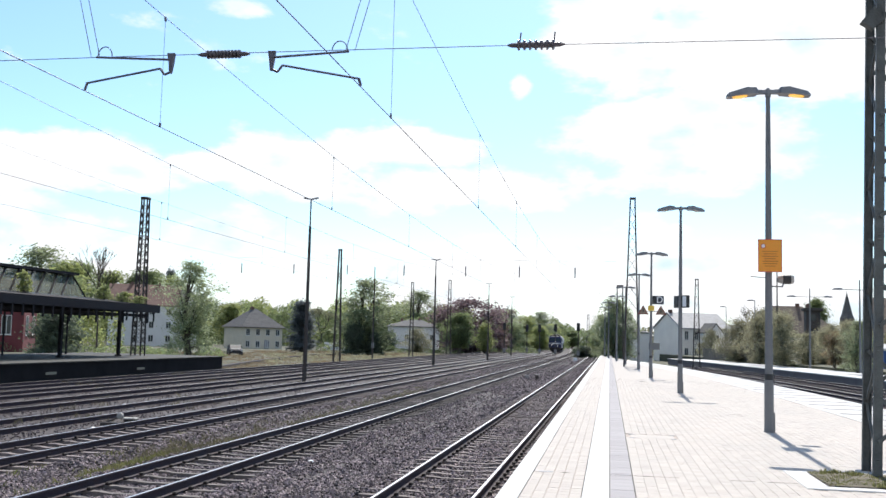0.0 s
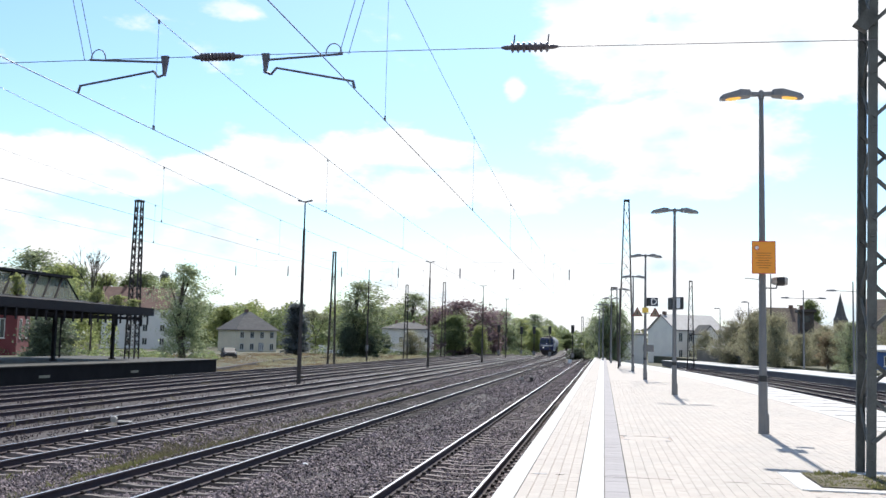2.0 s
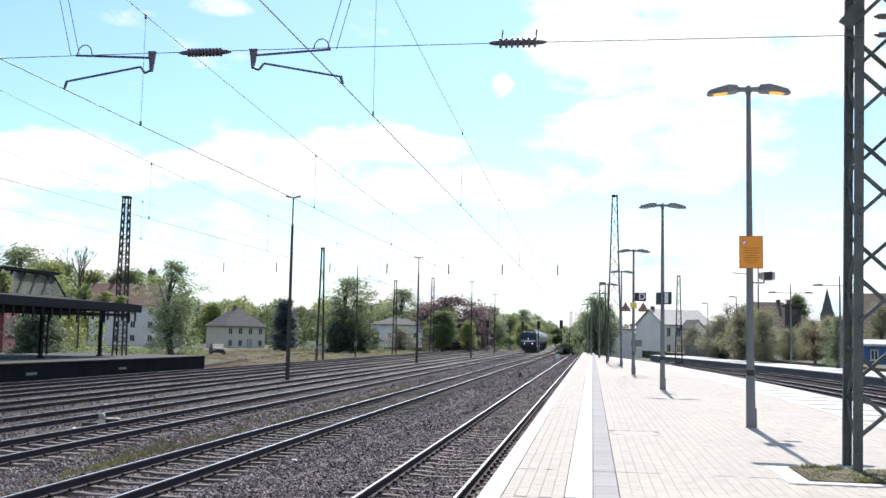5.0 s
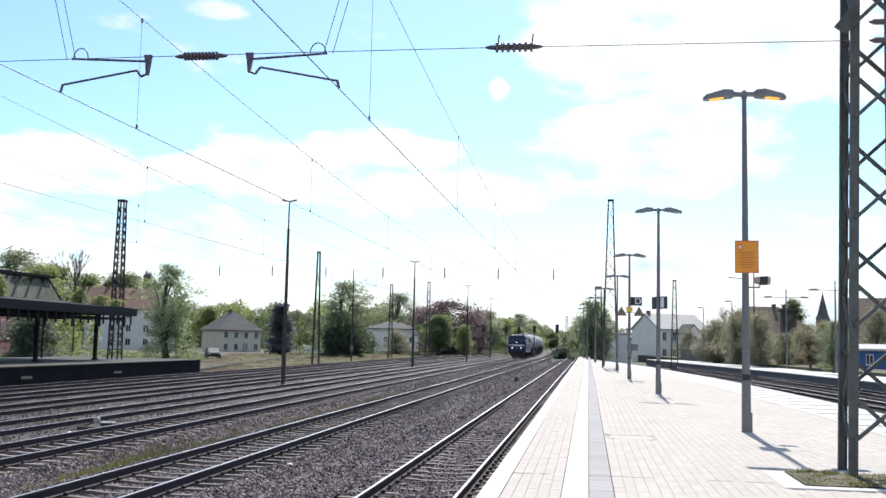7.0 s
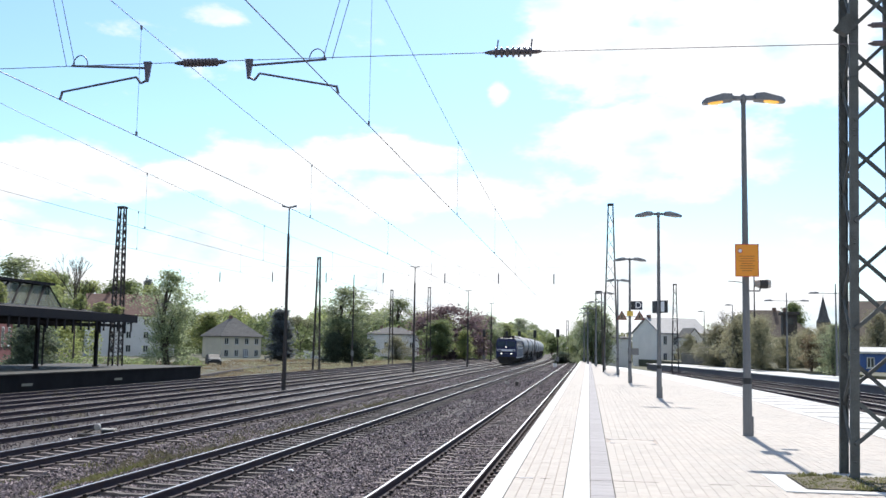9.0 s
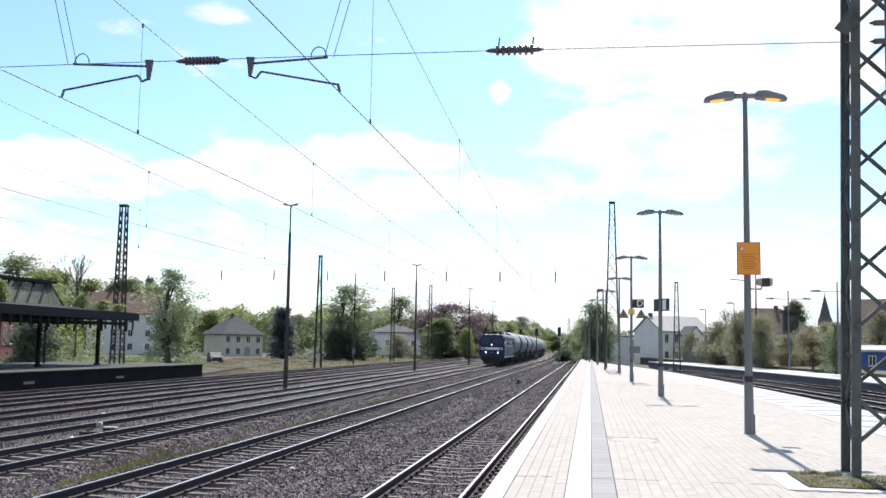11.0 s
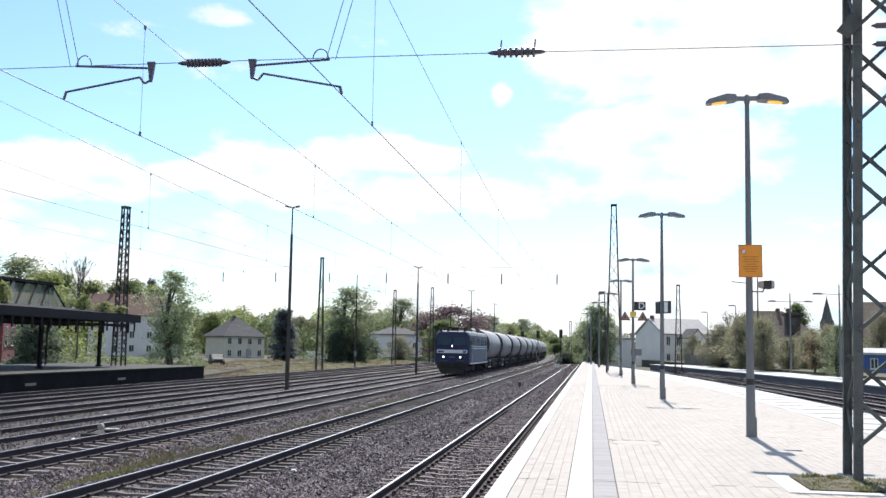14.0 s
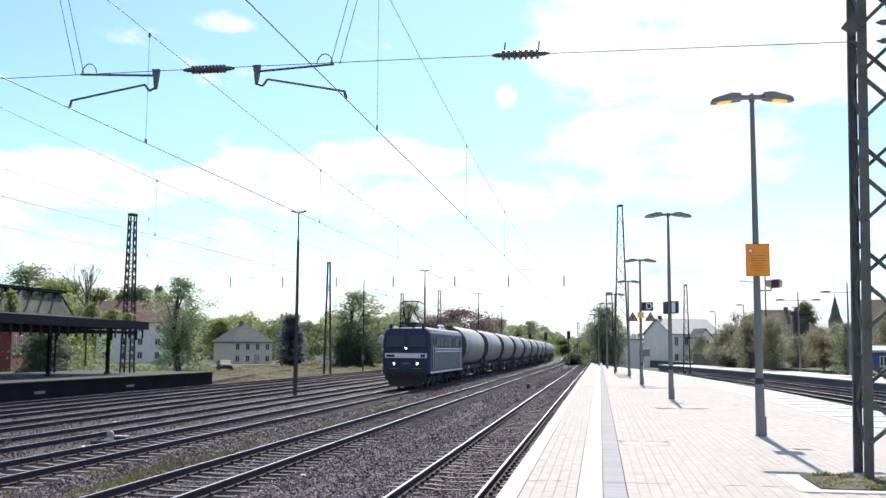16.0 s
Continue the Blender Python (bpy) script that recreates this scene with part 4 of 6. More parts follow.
def notice_sign():
    th = thing("notice_sign", "orange notice board with red-white symbol on the lamp pole", "sign")
    bm = B()
    box(bm, 2.98, 3.45, 20.93, 20.96, 4.0, 4.67, 0.006)
    board = part("board", bm, M_ORANGE, th)
    bm = B()
    for x0, x1, z0, z1 in ((2.98, 3.45, 4.655, 4.67), (2.98, 3.45, 4.0, 4.012), (2.98, 2.992, 4.0, 4.67), (3.438, 3.45, 4.0, 4.67)):
        box(bm, x0, x1, 20.922, 20.93, z0, z1)
    part("border", bm, M_RED, board)
    bm = B()
    tube(bm, [(0, 0.05), (0.004, 0.05)], 18, "y")
    sym = part("symbol", bm, M_WHITE, board, "white symbol with a red ring", at=pose(3.08, 20.924, 4.53))
    bm = B()
    loft(bm, [[(math.cos(t) * r, y, math.sin(t) * r) for t in [2 * math.pi * i / 18 for i in range(18)]] for r, y in ((0.036, -0.002), (0.05, -0.002), (0.05, 0.002), (0.036, 0.002))], cap=False)
    bar(bm, (-0.032, -0.001, 0.032), (0.032, -0.001, -0.032), 0.012, 0.003)
    part("ring", bm, M_RED, sym)
    for i in range(7):
        bm = B()
        w = (0.3, 0.26, 0.32, 0.22, 0.3, 0.28, 0.2)[i]
        z = 4.42 - i * 0.05
        box(bm, 3.215 - w / 2, 3.215 + w / 2, 20.925, 20.93, z - 0.008, z + 0.008)
        part("text_bar", bm, mat("brown_sign_print", (0.5, 0.17, 0.02), 0.5), board)
    for z in (4.15, 4.52):
        bm = B()
        tube(bm, [(z - 0.02, 0.088), (z + 0.02, 0.088)], 14)
        part("clamp", shift(bm, pose(3.21, 21.1, 0)), M_POLE, th)
        bm = B()
        box(bm, 3.17, 3.25, 20.955, 21.03, z - 0.02, z + 0.02)
        part("bracket", bm, M_POLE, th)


notice_sign()


def loudspeaker():
    th = thing("loudspeaker", "small grey loudspeaker on a bracket of the lamp pole", "loudspeaker")
    bm = B()
    bar(bm, (3.2, 21.1, 3.72), (3.5, 21.2, 3.72), 0.03, sides=6)
    bar(bm, (3.5, 21.2, 3.72), (3.52, 21.2, 3.8), 0.03, sides=6)
    bar(bm, (2.86, 21.12, 3.92), (3.26, 21.1, 3.88), 0.02, sides=6)
    part("bracket", bm, M_POLE, th)
    bm = B()
    rings = []
    for x, r in ((3.4, 0.05), (3.42, 0.07), (3.5, 0.09), (3.68, 0.095), (3.72, 0.08)):
        rings.append([(x, 21.2 + math.cos(t) * r, 3.87 + math.sin(t) * r) for t in [2 * math.pi * i / 14 for i in range(14)]])
    loft(bm, rings)
    body = part("housing", bm, M_CONC, th)
    bm = B()
    rings = []
    for x, r in ((3.5, 0.094), (3.52, 0.1), (3.62, 0.101), (3.66, 0.097)):
        rings.append([(x, 21.2 + math.cos(t) * r, 3.87 + math.sin(t) * r) for t in [2 * math.pi * i / 14 for i in range(14)]])
    loft(bm, rings)
    part("grille", bm, M_BLACK, body)


loudspeaker()


def letter_sign(x, y, z, label, text, turn=0, w=0.78):
    """A dark double-sided box with a white letter, clamped to a lamp pole."""
    th = thing("letter_sign", label, "sign", pose(x, y, z, 0, 0, turn))
    bm = B()
    box(bm, 0.07, w, -0.06, 0.06, -0.22, 0.22, 0.01)
    bx = part("sign_box", bm, M_BLACK, th)
    bm = B()
    box(bm, 0.0, 0.12, -0.02, 0.02, 0.1, 0.14)
    box(bm, 0.0, 0.12, -0.02, 0.02, -0.14, -0.1)
    part("bracket", bm, M_POLE, th)
    if text:
        bm = B()
        box(bm, w - 0.4, w - 0.02, -0.066, -0.06, -0.2, 0.2)
        part("letter_panel", bm, mat("dark_blue_panel", (0.03, 0.035, 0.06), 0.4), bx)
        cu = bpy.data.curves.new("letter", "FONT")
        cu.body, cu.size, cu.extrude, cu.align_x, cu.align_y = text, 0.46, 0.004, "CENTER", "CENTER"
        cu.materials.append(M_WHITE)
        ob = new("letter", cu)
        ob.parent = bx
        ob.matrix_basis = pose(w - 0.21, -0.07, 0.0, 90, 0, 0)
    else:
        bm = B()
        box(bm, 0.16, w - 0.05, -0.066, -0.06, -0.18, 0.18)
        part("letter_panel", bm, M_WHITE, bx)
    return th


letter_sign(2.11, 52.3, 4.76, "black platform section sign with a white letter D", "D", 4, 0.64)
letter_sign(2.54, 36.6, 4.03, "dark platform section sign seen edge-on beside the lamp pole", "", -58, 0.42)
letter_sign(2.5, 36.6, 4.03, "pale platform section sign seen edge-on beside the lamp pole", "", 112, 0.4)


def warning_sign(x):
    th = thing("warning_sign", "red-edged triangular warning sign hung beside the lamp pole", "sign", pose(x, 52.15, 4.22), "warning signs on the lamp pole")
    bm = B()
    loft(bm, [[(-0.28, d, -0.22), (0.28, d, -0.22), (0, d, 0.26)] for d in (-0.015, 0.015)])
    plate = part("plate", bm, mat("faded_red_enamel", (0.2, 0.06, 0.05), 0.6), th)
    bm = B()
    loft(bm, [[(-0.19, d, -0.165), (0.19, d, -0.165), (0, d, 0.16)] for d in (-0.021, -0.015)])
    part("face", bm, mat("pale_warning_face", (0.26, 0.2, 0.14), 0.6), plate)
    bm = B()
    box(bm, -0.025, 0.025, -0.026, -0.021, -0.12, 0.06)
    part("symbol_bar", bm, M_BLACK, plate)
    bm = B()
    bar(bm, (0, 0.02, -0.05), (2.11 - x, 0.15, -0.05), 0.03, sides=6)
    part("bracket", bm, M_POLE, th)


warning_sign(1.7)
warning_sign(2.6)
bm = B()
box(bm, 2.11 - 0.16, 2.11 + 0.16, 52.14, 52.17, 4.2, 4.46, 0.006)
solid("number_plate_sign", bm, M_YELLOW, "small yellow plate on the lamp pole", "sign")
bm = B()
box(bm, 2.11 - 0.1, 2.11 + 0.45, 52.35, 52.5, 2.2, 2.55, 0.01)
solid("pole_box", bm, M_POLE, "grey switch box on the lamp pole", "electrical box")


def planter():
    th = thing("mast_bed", "grass bed with pale concrete kerb round the mast foot", "planting bed")
    x0, x1, y0, y1 = 2.7, 5.0, 13.08, 14.5
    for name, a in (("kerb", (x0 - 0.3, x1, y0 - 0.24, y0)), ("kerb", (x0 - 0.3, x0, y0, y1)), ("kerb", (x0 - 0.3, x1, y1, y1 + 0.08)), ("kerb", (x1, x1 + 0.2, y0 - 0.24, y1 + 0.08))):
        bm = B()
        box(bm, *a, PLAT - 0.05, PLAT + 0.012, 0.008)
        part(name, bm, M_EDGE, th)
    bm = B()
    n = 14
    vs = [[bm.verts.new((x0 + (x1 - x0) * i / n, y0 + (y1 - y0) * j / n, PLAT + 0.006 + 0.02 * noise.noise((i * 0.7, j * 0.7, 2)) + 0.02)) for i in range(n + 1)] for j in range(n + 1)]
    for j in range(n):
        for i in range(n):
            bm.faces.new((vs[j][i], vs[j][i + 1], vs[j + 1][i + 1], vs[j + 1][i]))
    part("soil", bm, mat("dry_soil", (0.12, 0.1, 0.07), 0.95, scale=3, fine=30, vary=0.4, bump=0.6), th)
    blades("grass", [(random.uniform(x0, x1), random.uniform(y0, y1), PLAT + 0.02, random.uniform(0.01, 0.03)) for _ in range(4200)], M_GRASS, th)
    for x, y in ((3.0, 14.4), (3.35, 13.2), (3.25, 14.3), (3.9, 13.3)):
        blades("weed", [(x + random.gauss(0, 0.06), y + random.gauss(0, 0.06), PLAT + 0.02, random.uniform(0.03, 0.065)) for _ in range(90)], M_GRASS, th, 0.014)
    bm = B()
    box(bm, 3.45, 4.55, 14.12, 15.02, PLAT - 0.05, PLAT + 0.02, 0.01)
    part("mast_footing", bm, M_CONC, th)


def blades(name, rows, material, parent=None, w=0.008):
    """Grass: one leaning triangle blade a row (x, y, z, height)."""
    verts, faces = [], []
    for x, y, z, h in rows:
        a = random.uniform(0, math.tau)
        dx, dy = math.cos(a) * w, math.sin(a) * w
        lx, ly = random.gauss(0, 0.35) * h, random.gauss(0, 0.35) * h
        k = len(verts)
        verts += [(x - dx, y - dy, z), (x + dx, y + dy, z), (x + lx * 0.4 + dx * 0.7, y + ly * 0.4 + dy * 0.7, z + h * 0.6), (x + lx, y + ly, z + h)]
        faces += [(k, k + 1, k + 2), (k, k + 2, k + 3)]
    me = raw(name, verts, faces, material)
    if parent:
        ob = part(name, me, None, parent)
    else:
        ob = tagged(new(name, me), "tufts of spring grass and weeds between the tracks", "grass")
    return tagged(ob, kind="stuff")


planter()

# ---- right-hand tracks and the far platform ----


def right_bed():
    ys = [-8 + 2.0 * i for i in range(70)]
    xs = [0.1 + 0.8 * i for i in range(15)]
    verts = [(right_edge(y) + x, y, -0.26 + 0.05 * noise.noise((x, y * 0.5, 7))) for y in ys for x in xs]
    n = len(xs)
    faces = [(j * n + i, j * n + i + 1, (j + 1) * n + i + 1, (j + 1) * n + i) for j in range(len(ys) - 1) for i in range(n - 1)]
    tagged(new("ballast_bed_right", raw("ballast_bed_right", verts, faces, M_BALLAST)), "dark gravel bed under the curving tracks", "gravel", kind="structure")


right_bed()
for off in (1.75, 6.0, 10.2):
    track(right_line(off), -8, 130, M_RAILTOP, "curving railway track beside the island platform", None, 120)
slab_between("platform_far", lambda y: right_edge(y) + 12.0, lambda y: right_edge(y) + 17.5, 10, 150, -0.4, 0.4, mat("violet_grey_platform_wall", (0.125, 0.115, 0.122), 0.95, scale=0.8, fine=15), "violet-grey wall of the second platform")
slab_between("platform_far_top", lambda y: right_edge(y) + 11.92, lambda y: right_edge(y) + 17.5, 10, 150, 0.4, 0.48, M_EDGE, "pale second platform across the curving tracks")
slab_between("bank_right", lambda y: right_edge(y) + 17.5, lambda y: right_edge(y) + 60, 5, 190, -0.5, 0.74, M_GROUND, "grassy ground behind the second platform")
bm = B()
loft(bm, [[(x, y, 0.7), (x + 0.25, y, 0.7), (x + 0.25, y, 2.1), (x, y, 2.1)] for x, y in ((12.6, 140), (16.0, 132), (20.4, 121))])
solid("noise_wall", bm, mat("grey_brown_wall", (0.1, 0.095, 0.085), 0.9, scale=0.8, fine=15, vary=0.3), "long grey boundary wall behind the second platform", "wall", kind="structure")

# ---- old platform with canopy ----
slab_between("platform_old", lambda y: -39.0, lambda y: -28.35, 5, 70.2, -0.45, PLAT - 0.06, M_DARKWALL, "old platform with a black edge wall")
# Canopy shade is put into this paving colour, almost down to the wall's black.
slab_between("platform_old_top", lambda y: -38.9, lambda y: -28.25, 5, 70.3, PLAT - 0.06, PLAT, mat("canopy_shade_paving", (0.024, 0.023, 0.021), 0.95, scale=0.6, fine=12, second=(0.05, 0.047, 0.043), split=0.6, vary=0.3), "top of the old platform, darkened for the canopy's shade")
M_CANOPY = mat("dark_canopy_steel", (0.022, 0.021, 0.026), 0.9, scale=1.0, fine=20, second=(0.03, 0.027, 0.028), spec=0.2)
M_SKYLIGHT = mat("dirty_wired_glass", (0.16, 0.175, 0.155), 0.85, scale=0.7, fine=8, second=(0.09, 0.11, 0.075), vary=0.2, bump=0.05)
for y, x in ((46.6, -28.24), (56.5, -28.24)):
    bm = B()
    box(bm, x, x + 0.01, y, y + 1.0, 0.12, 0.26)
    solid("wall_opening", bm, mat("pale_dust", (0.2, 0.19, 0.15), 0.9), "pale opening low in the black platform wall", "opening")


def canopy():
    th = thing("platform_canopy", "derelict dark steel platform canopy with a glazed roof lantern", "canopy")
    y0, y1 = 8.0, 63.6
    bm = B()
    loft(bm, [[(-30.5, y, 4.12), (-30.5, y, 4.2), (-34.4, y, 4.62), (-38.4, y, 4.2), (-38.4, y, 4.12), (-34.4, y, 4.5)] for y in (y0, y1)])
    part("roof", bm, M_CANOPY, th, "dark sheet roof")
    for x in (-30.42, -38.44):
        bm = B()
        box(bm, x - 0.05, x + 0.05, y0, y1 + 0.1, 3.72, 4.24)
        part("fascia", bm, M_CANOPY, th)
    bm = B()
    loft(bm, [[(-30.4, y, 3.75), (-30.4, y, 4.22), (-34.4, y, 4.64), (-38.4, y, 4.22), (-38.4, y, 3.75)] for y in (y1, y1 + 0.1)])
    part("end_fascia", bm, M_CANOPY, th)
    post = None
    for i, y in enumerate((20.0, 27.0, 34.0, 41.0, 48.0, 55.0, 62.2)):
        bm = B()
        for s in (-0.08, 0.08):
            box(bm, s - 0.02, s + 0.02, -0.1, 0.1, 0, 3.6)
        box(bm, -0.08, 0.08, -0.02, 0.02, 0, 3.6)
        box(bm, -0.17, 0.17, -0.17, 0.17, 0, 0.1, 0.02)
        ps = part("post", bm, M_CANOPY, th, at=pose(-32.5, y, PLAT))
        bm = B()
        bar(bm, (-5.6, 0, 3.3), (1.9, 0, 3.2), 0.16)
        part("bracket", bm, M_CANOPY, ps)
        bm = B()
        box(bm, -0.045, 0.045, -0.045, 0.045, 0, 3.6)
        part("rear_post", bm, M_CANOPY, th, at=pose(-36.6, y + 0.5, PLAT))
    y = 40.0
    while y < y1:
        bm = B()
        box(bm, -30.45, -30.37, y, y + 0.11, 3.12, 3.8)
        part("valance_bar", bm, M_CANOPY, th)
        y += 0.95
    for x in (-31.4, -33.6, -35.6):
        bm = B()
        box(bm, x - 0.07, x + 0.07, y0, y1, 3.42, 3.6)
        part("purlin", bm, M_CANOPY, th)
    for x in (-31.2, -33.0, -35.0, -37.0):
        bm = B()
        box(bm, x - 0.04, x + 0.04, y1 - 0.1, y1 + 0.05, 3.0, 3.8)
        part("valance_bar", bm, M_CANOPY, th)
    # glazed lantern
    bm = B()
    zb, zt = 4.45, 5.95
    a = [(-33.6, 12, zb), (-33.6, 59.6, zb), (-35.7, 59.6, zb), (-35.7, 12, zb)]
    r = [(-34.3, 12.5, zt), (-34.3, 59.0, zt), (-34.95, 59.0, zt), (-34.95, 12.5, zt)]
    loft(bm, [a, r], cap=False)
    lan = part("lantern_glass", bm, M_SKYLIGHT, th, "dirty wired glass of the roof lantern")
    bm = B()
    box(bm, -35.0, -34.0, 12, 59.3, zt, zt + 0.16)
    part("lantern_ridge", bm, M_CANOPY, lan)
    y = 40.0
    while y < 58.2:
        bm = B()
        bar(bm, (-33.55, y - 1.0, zb + 0.02), (-34.25, y + 1.0, zt + 0.05), 0.09)
        part("glazing_bar", bm, M_CANOPY, lan)
        y += 1.35
    for x in (-33.6, -34.1, -34.6, -35.1, -35.7):
        bm = B()
        bar(bm, (x, 59.63, zb), (-34.6 + (x + 34.6) * 0.3, 59.05, zt), 0.09)
        part("glazing_bar", bm, M_CANOPY, lan)
    bm = B()
    box(bm, -33.65, -33.45, 12, 59.7, zb - 0.1, zb + 0.1)
    part("lantern_sill", bm, M_CONC, lan)
    return th


def see_through(m, amount):
    """Lets part of the light straight through a pane."""
    nt = m.node_tree
    clear = nt.nodes.new("ShaderNodeBsdfTransparent")
    ms = nt.nodes.new("ShaderNodeMixShader")
    ms.inputs[0].default_value = amount
    nt.links.new(nt.nodes["Principled BSDF"].outputs[0], ms.inputs[1])
    nt.links.new(clear.outputs[0], ms.inputs[2])
    nt.links.new(ms.outputs[0], nt.nodes["Material Output"].inputs[0])


see_through(M_SKYLIGHT, 0.4)
canopy()

# ---- trees ----
M_BARK = mat("tree_bark", (0.09, 0.075, 0.06), 0.95, scale=2, fine=20, vary=0.4, stretch=(1, 1, 0.2), bump=0.6)
LEAF = {
    "green": leaf_mat("spring_leaves", (0.215, 0.26, 0.12), (0.135, 0.17, 0.08)),
    "airy": leaf_mat("thin_fresh_leaves", (0.3, 0.34, 0.2), (0.22, 0.26, 0.15)),
    "light": leaf_mat("young_yellow_leaves", (0.33, 0.36, 0.145), (0.22, 0.26, 0.1)),
    "dark": leaf_mat("dark_leaves", (0.12, 0.15, 0.1), (0.08, 0.1, 0.07)),
    "conifer": leaf_mat("conifer_needles", (0.14, 0.16, 0.17), (0.1, 0.115, 0.125)),
    "copper": leaf_mat("copper_beech_leaves", (0.2, 0.14, 0.15), (0.14, 0.1, 0.11)),
    "olive": leaf_mat("olive_scrub_leaves", (0.27, 0.265, 0.17), (0.2, 0.185, 0.12)),
    "blossom": leaf_mat("pale_blossom", (0.3, 0.3, 0.2), (0.14, 0.16, 0.08)),
    "rust": leaf_mat("russet_leaves", (0.2, 0.15, 0.09), (0.14, 0.11, 0.07)),
}


def limb(bm, a, b, r0, r1, sides=6):
    a, b = Vector(a), Vector(b)
    q = (b - a).to_track_quat("Z", "Y").to_matrix()
    rings = [[p + q @ Vector((math.cos(math.tau * i / sides) * r, math.sin(math.tau * i / sides) * r, 0)) for i in range(sides)] for p, r in ((a, r0), (b, r1))]
    loft(bm, rings)


def tree(label, leaf, h, w, base=0.18, clumps=70, per=46, size=0.3, form="round", seed=1, category="tree"):
    """Trunk with limbs, and a crown of many leaves gathered in uneven clumps."""
    rng = random.Random(seed)
    th = thing("tree" if category == "tree" else "shrub", label, category)
    bm = B()
    top = h * (0.75 if form != "cone" else 0.96)
    lean = [(0, 0)]
    for i in range(4):
        lean.append((lean[-1][0] + rng.uniform(-0.03, 0.03) * h, lean[-1][1] + rng.uniform(-0.03, 0.03) * h))
    r = h * 0.022 + 0.05
    pts = [Vector((lean[i][0], lean[i][1], top * i / 4)) for i in range(5)]
    for i in range(4):
        limb(bm, pts[i], pts[i + 1], r * (1 - i * 0.22), r * (1 - (i + 1) * 0.22), 8)
    centres = []
    for i in range(clumps):
        for _ in range(30):
            u = rng.uniform(0, 1)
            z = base * h + (h * 0.95 - base * h) * u
            if form == "round":
                rad = math.sqrt(max(0, 1 - (2 * u - 0.92) ** 2 / 1.17)) * (0.9 + 0.25 * math.sin(u * 9 + seed))
            elif form == "cone":
                rad = (1 - u) ** 0.8 * 0.95 + 0.05
            elif form == "weep":
                rad = 0.55 + 0.45 * math.sin(math.pi * min(1, u * 1.05))
            else:
                rad = math.sqrt(max(0, 1 - u ** 2.2))
            t = rng.uniform(0, math.tau)
            rad *= 0.82 + 0.75 * noise.noise((math.cos(t) * 1.3 + seed, math.sin(t) * 1.3, u * 2.6))
            k = math.sqrt(rng.uniform(0.02, 1)) * rad * w * 0.34 * rng.uniform(0.85, 1.1)
            c = Vector((math.cos(t) * k, math.sin(t) * k, z))
            if rad > 0.02:
                break
        centres.append(c)
    for c in centres[: min(26, clumps)]:
        s = pts[min(3, max(1, int(c.z / h * 3.4)))]
        s = Vector((s.x, s.y, min(s.z, c.z * 0.85)))
        mid = s.lerp(c, 0.55) + Vector((0, 0, 0.04 * h))
        limb(bm, s, mid, r * 0.32, r * 0.2, 5)
        limb(bm, mid, c, r * 0.2, r * 0.06, 5)
    part("trunk", bm, M_BARK, th)
    verts, faces = [], []
    if leaf:
        for c in centres:
            cr = w * rng.uniform(0.03, 0.075)
            n = int(per * rng.uniform(0.6, 1.3))
            for _ in range(n):
                p = c + Vector((rng.gauss(0, cr), rng.gauss(0, cr), rng.gauss(0, cr * (0.75 if form != "weep" else 1.7))))
                if p.z < 0.15:
                    p.z = rng.uniform(0.1, 0.5)
                a = Vector((rng.gauss(0, 1), rng.gauss(0, 1), rng.gauss(0, 1))).normalized()
                b = a.orthogonal().normalized()
                e = a.cross(b)
                s = size * rng.uniform(0.55, 1.2)
                k = len(verts)
                verts += [p - b * s * 0.5, p + e * s * 0.32, p + b * s * 0.5 + a * s * 0.12, p - e * s * 0.32]
                faces.append((k, k + 1, k + 2, k + 3))
        part("crown", raw("crown", verts, faces, LEAF[leaf]), None, th)
    return th


def bare_tree(label, h, seed, leaf=None):
    rng = random.Random(seed)
    th = thing("tree", label, "tree")
    bm = B()
    tips = []

    def grow(p, d, length, r, depth):
        q = p + d * length
        limb(bm, p, q, r, r * 0.7, 5)
        if depth == 0:
            tips.append(q)
            return
        for _ in range(3):
            nd = (d + Vector((rng.gauss(0, 0.42), rng.gauss(0, 0.42), rng.uniform(-0.05, 0.35)))).normalized()
            grow(q, nd, length * rng.uniform(0.55, 0.8), r * 0.66, depth - 1)
    grow(Vector((0, 0, 0)), Vector((0, 0, 1)), h * 0.3, h * 0.011, 5)
    part("trunk", bm, M_BARK, th, "leafless grey branches" if not leaf else "")
    if leaf:
        verts, faces = [], []
        for c in tips:
            for _ in range(7):
                p = c + Vector((rng.gauss(0, 0.25), rng.gauss(0, 0.25), rng.gauss(0, 0.25)))
                k = len(verts)
                s = 0.13
                verts += [p + Vector((rng.uniform(-s, s), rng.uniform(-s, s), rng.uniform(-s, s))) for _ in range(4)]
                faces.append((k, k + 1, k + 2, k + 3))
        part("crown", raw("crown", verts, faces, LEAF[leaf]), None, th)
    return th


def put(src, first_use, x, y, z, sx, sz, turn):
    m = pose(x, y, z, 0, 0, turn) @ Matrix.Diagonal((sx * 1.6, sx * 1.6, sz, 1))
    if first_use:
        src.matrix_basis = m
        return src
    return copy_thing(src, m @ Matrix.Diagonal([1 / k for k in src.scale] + [1]))


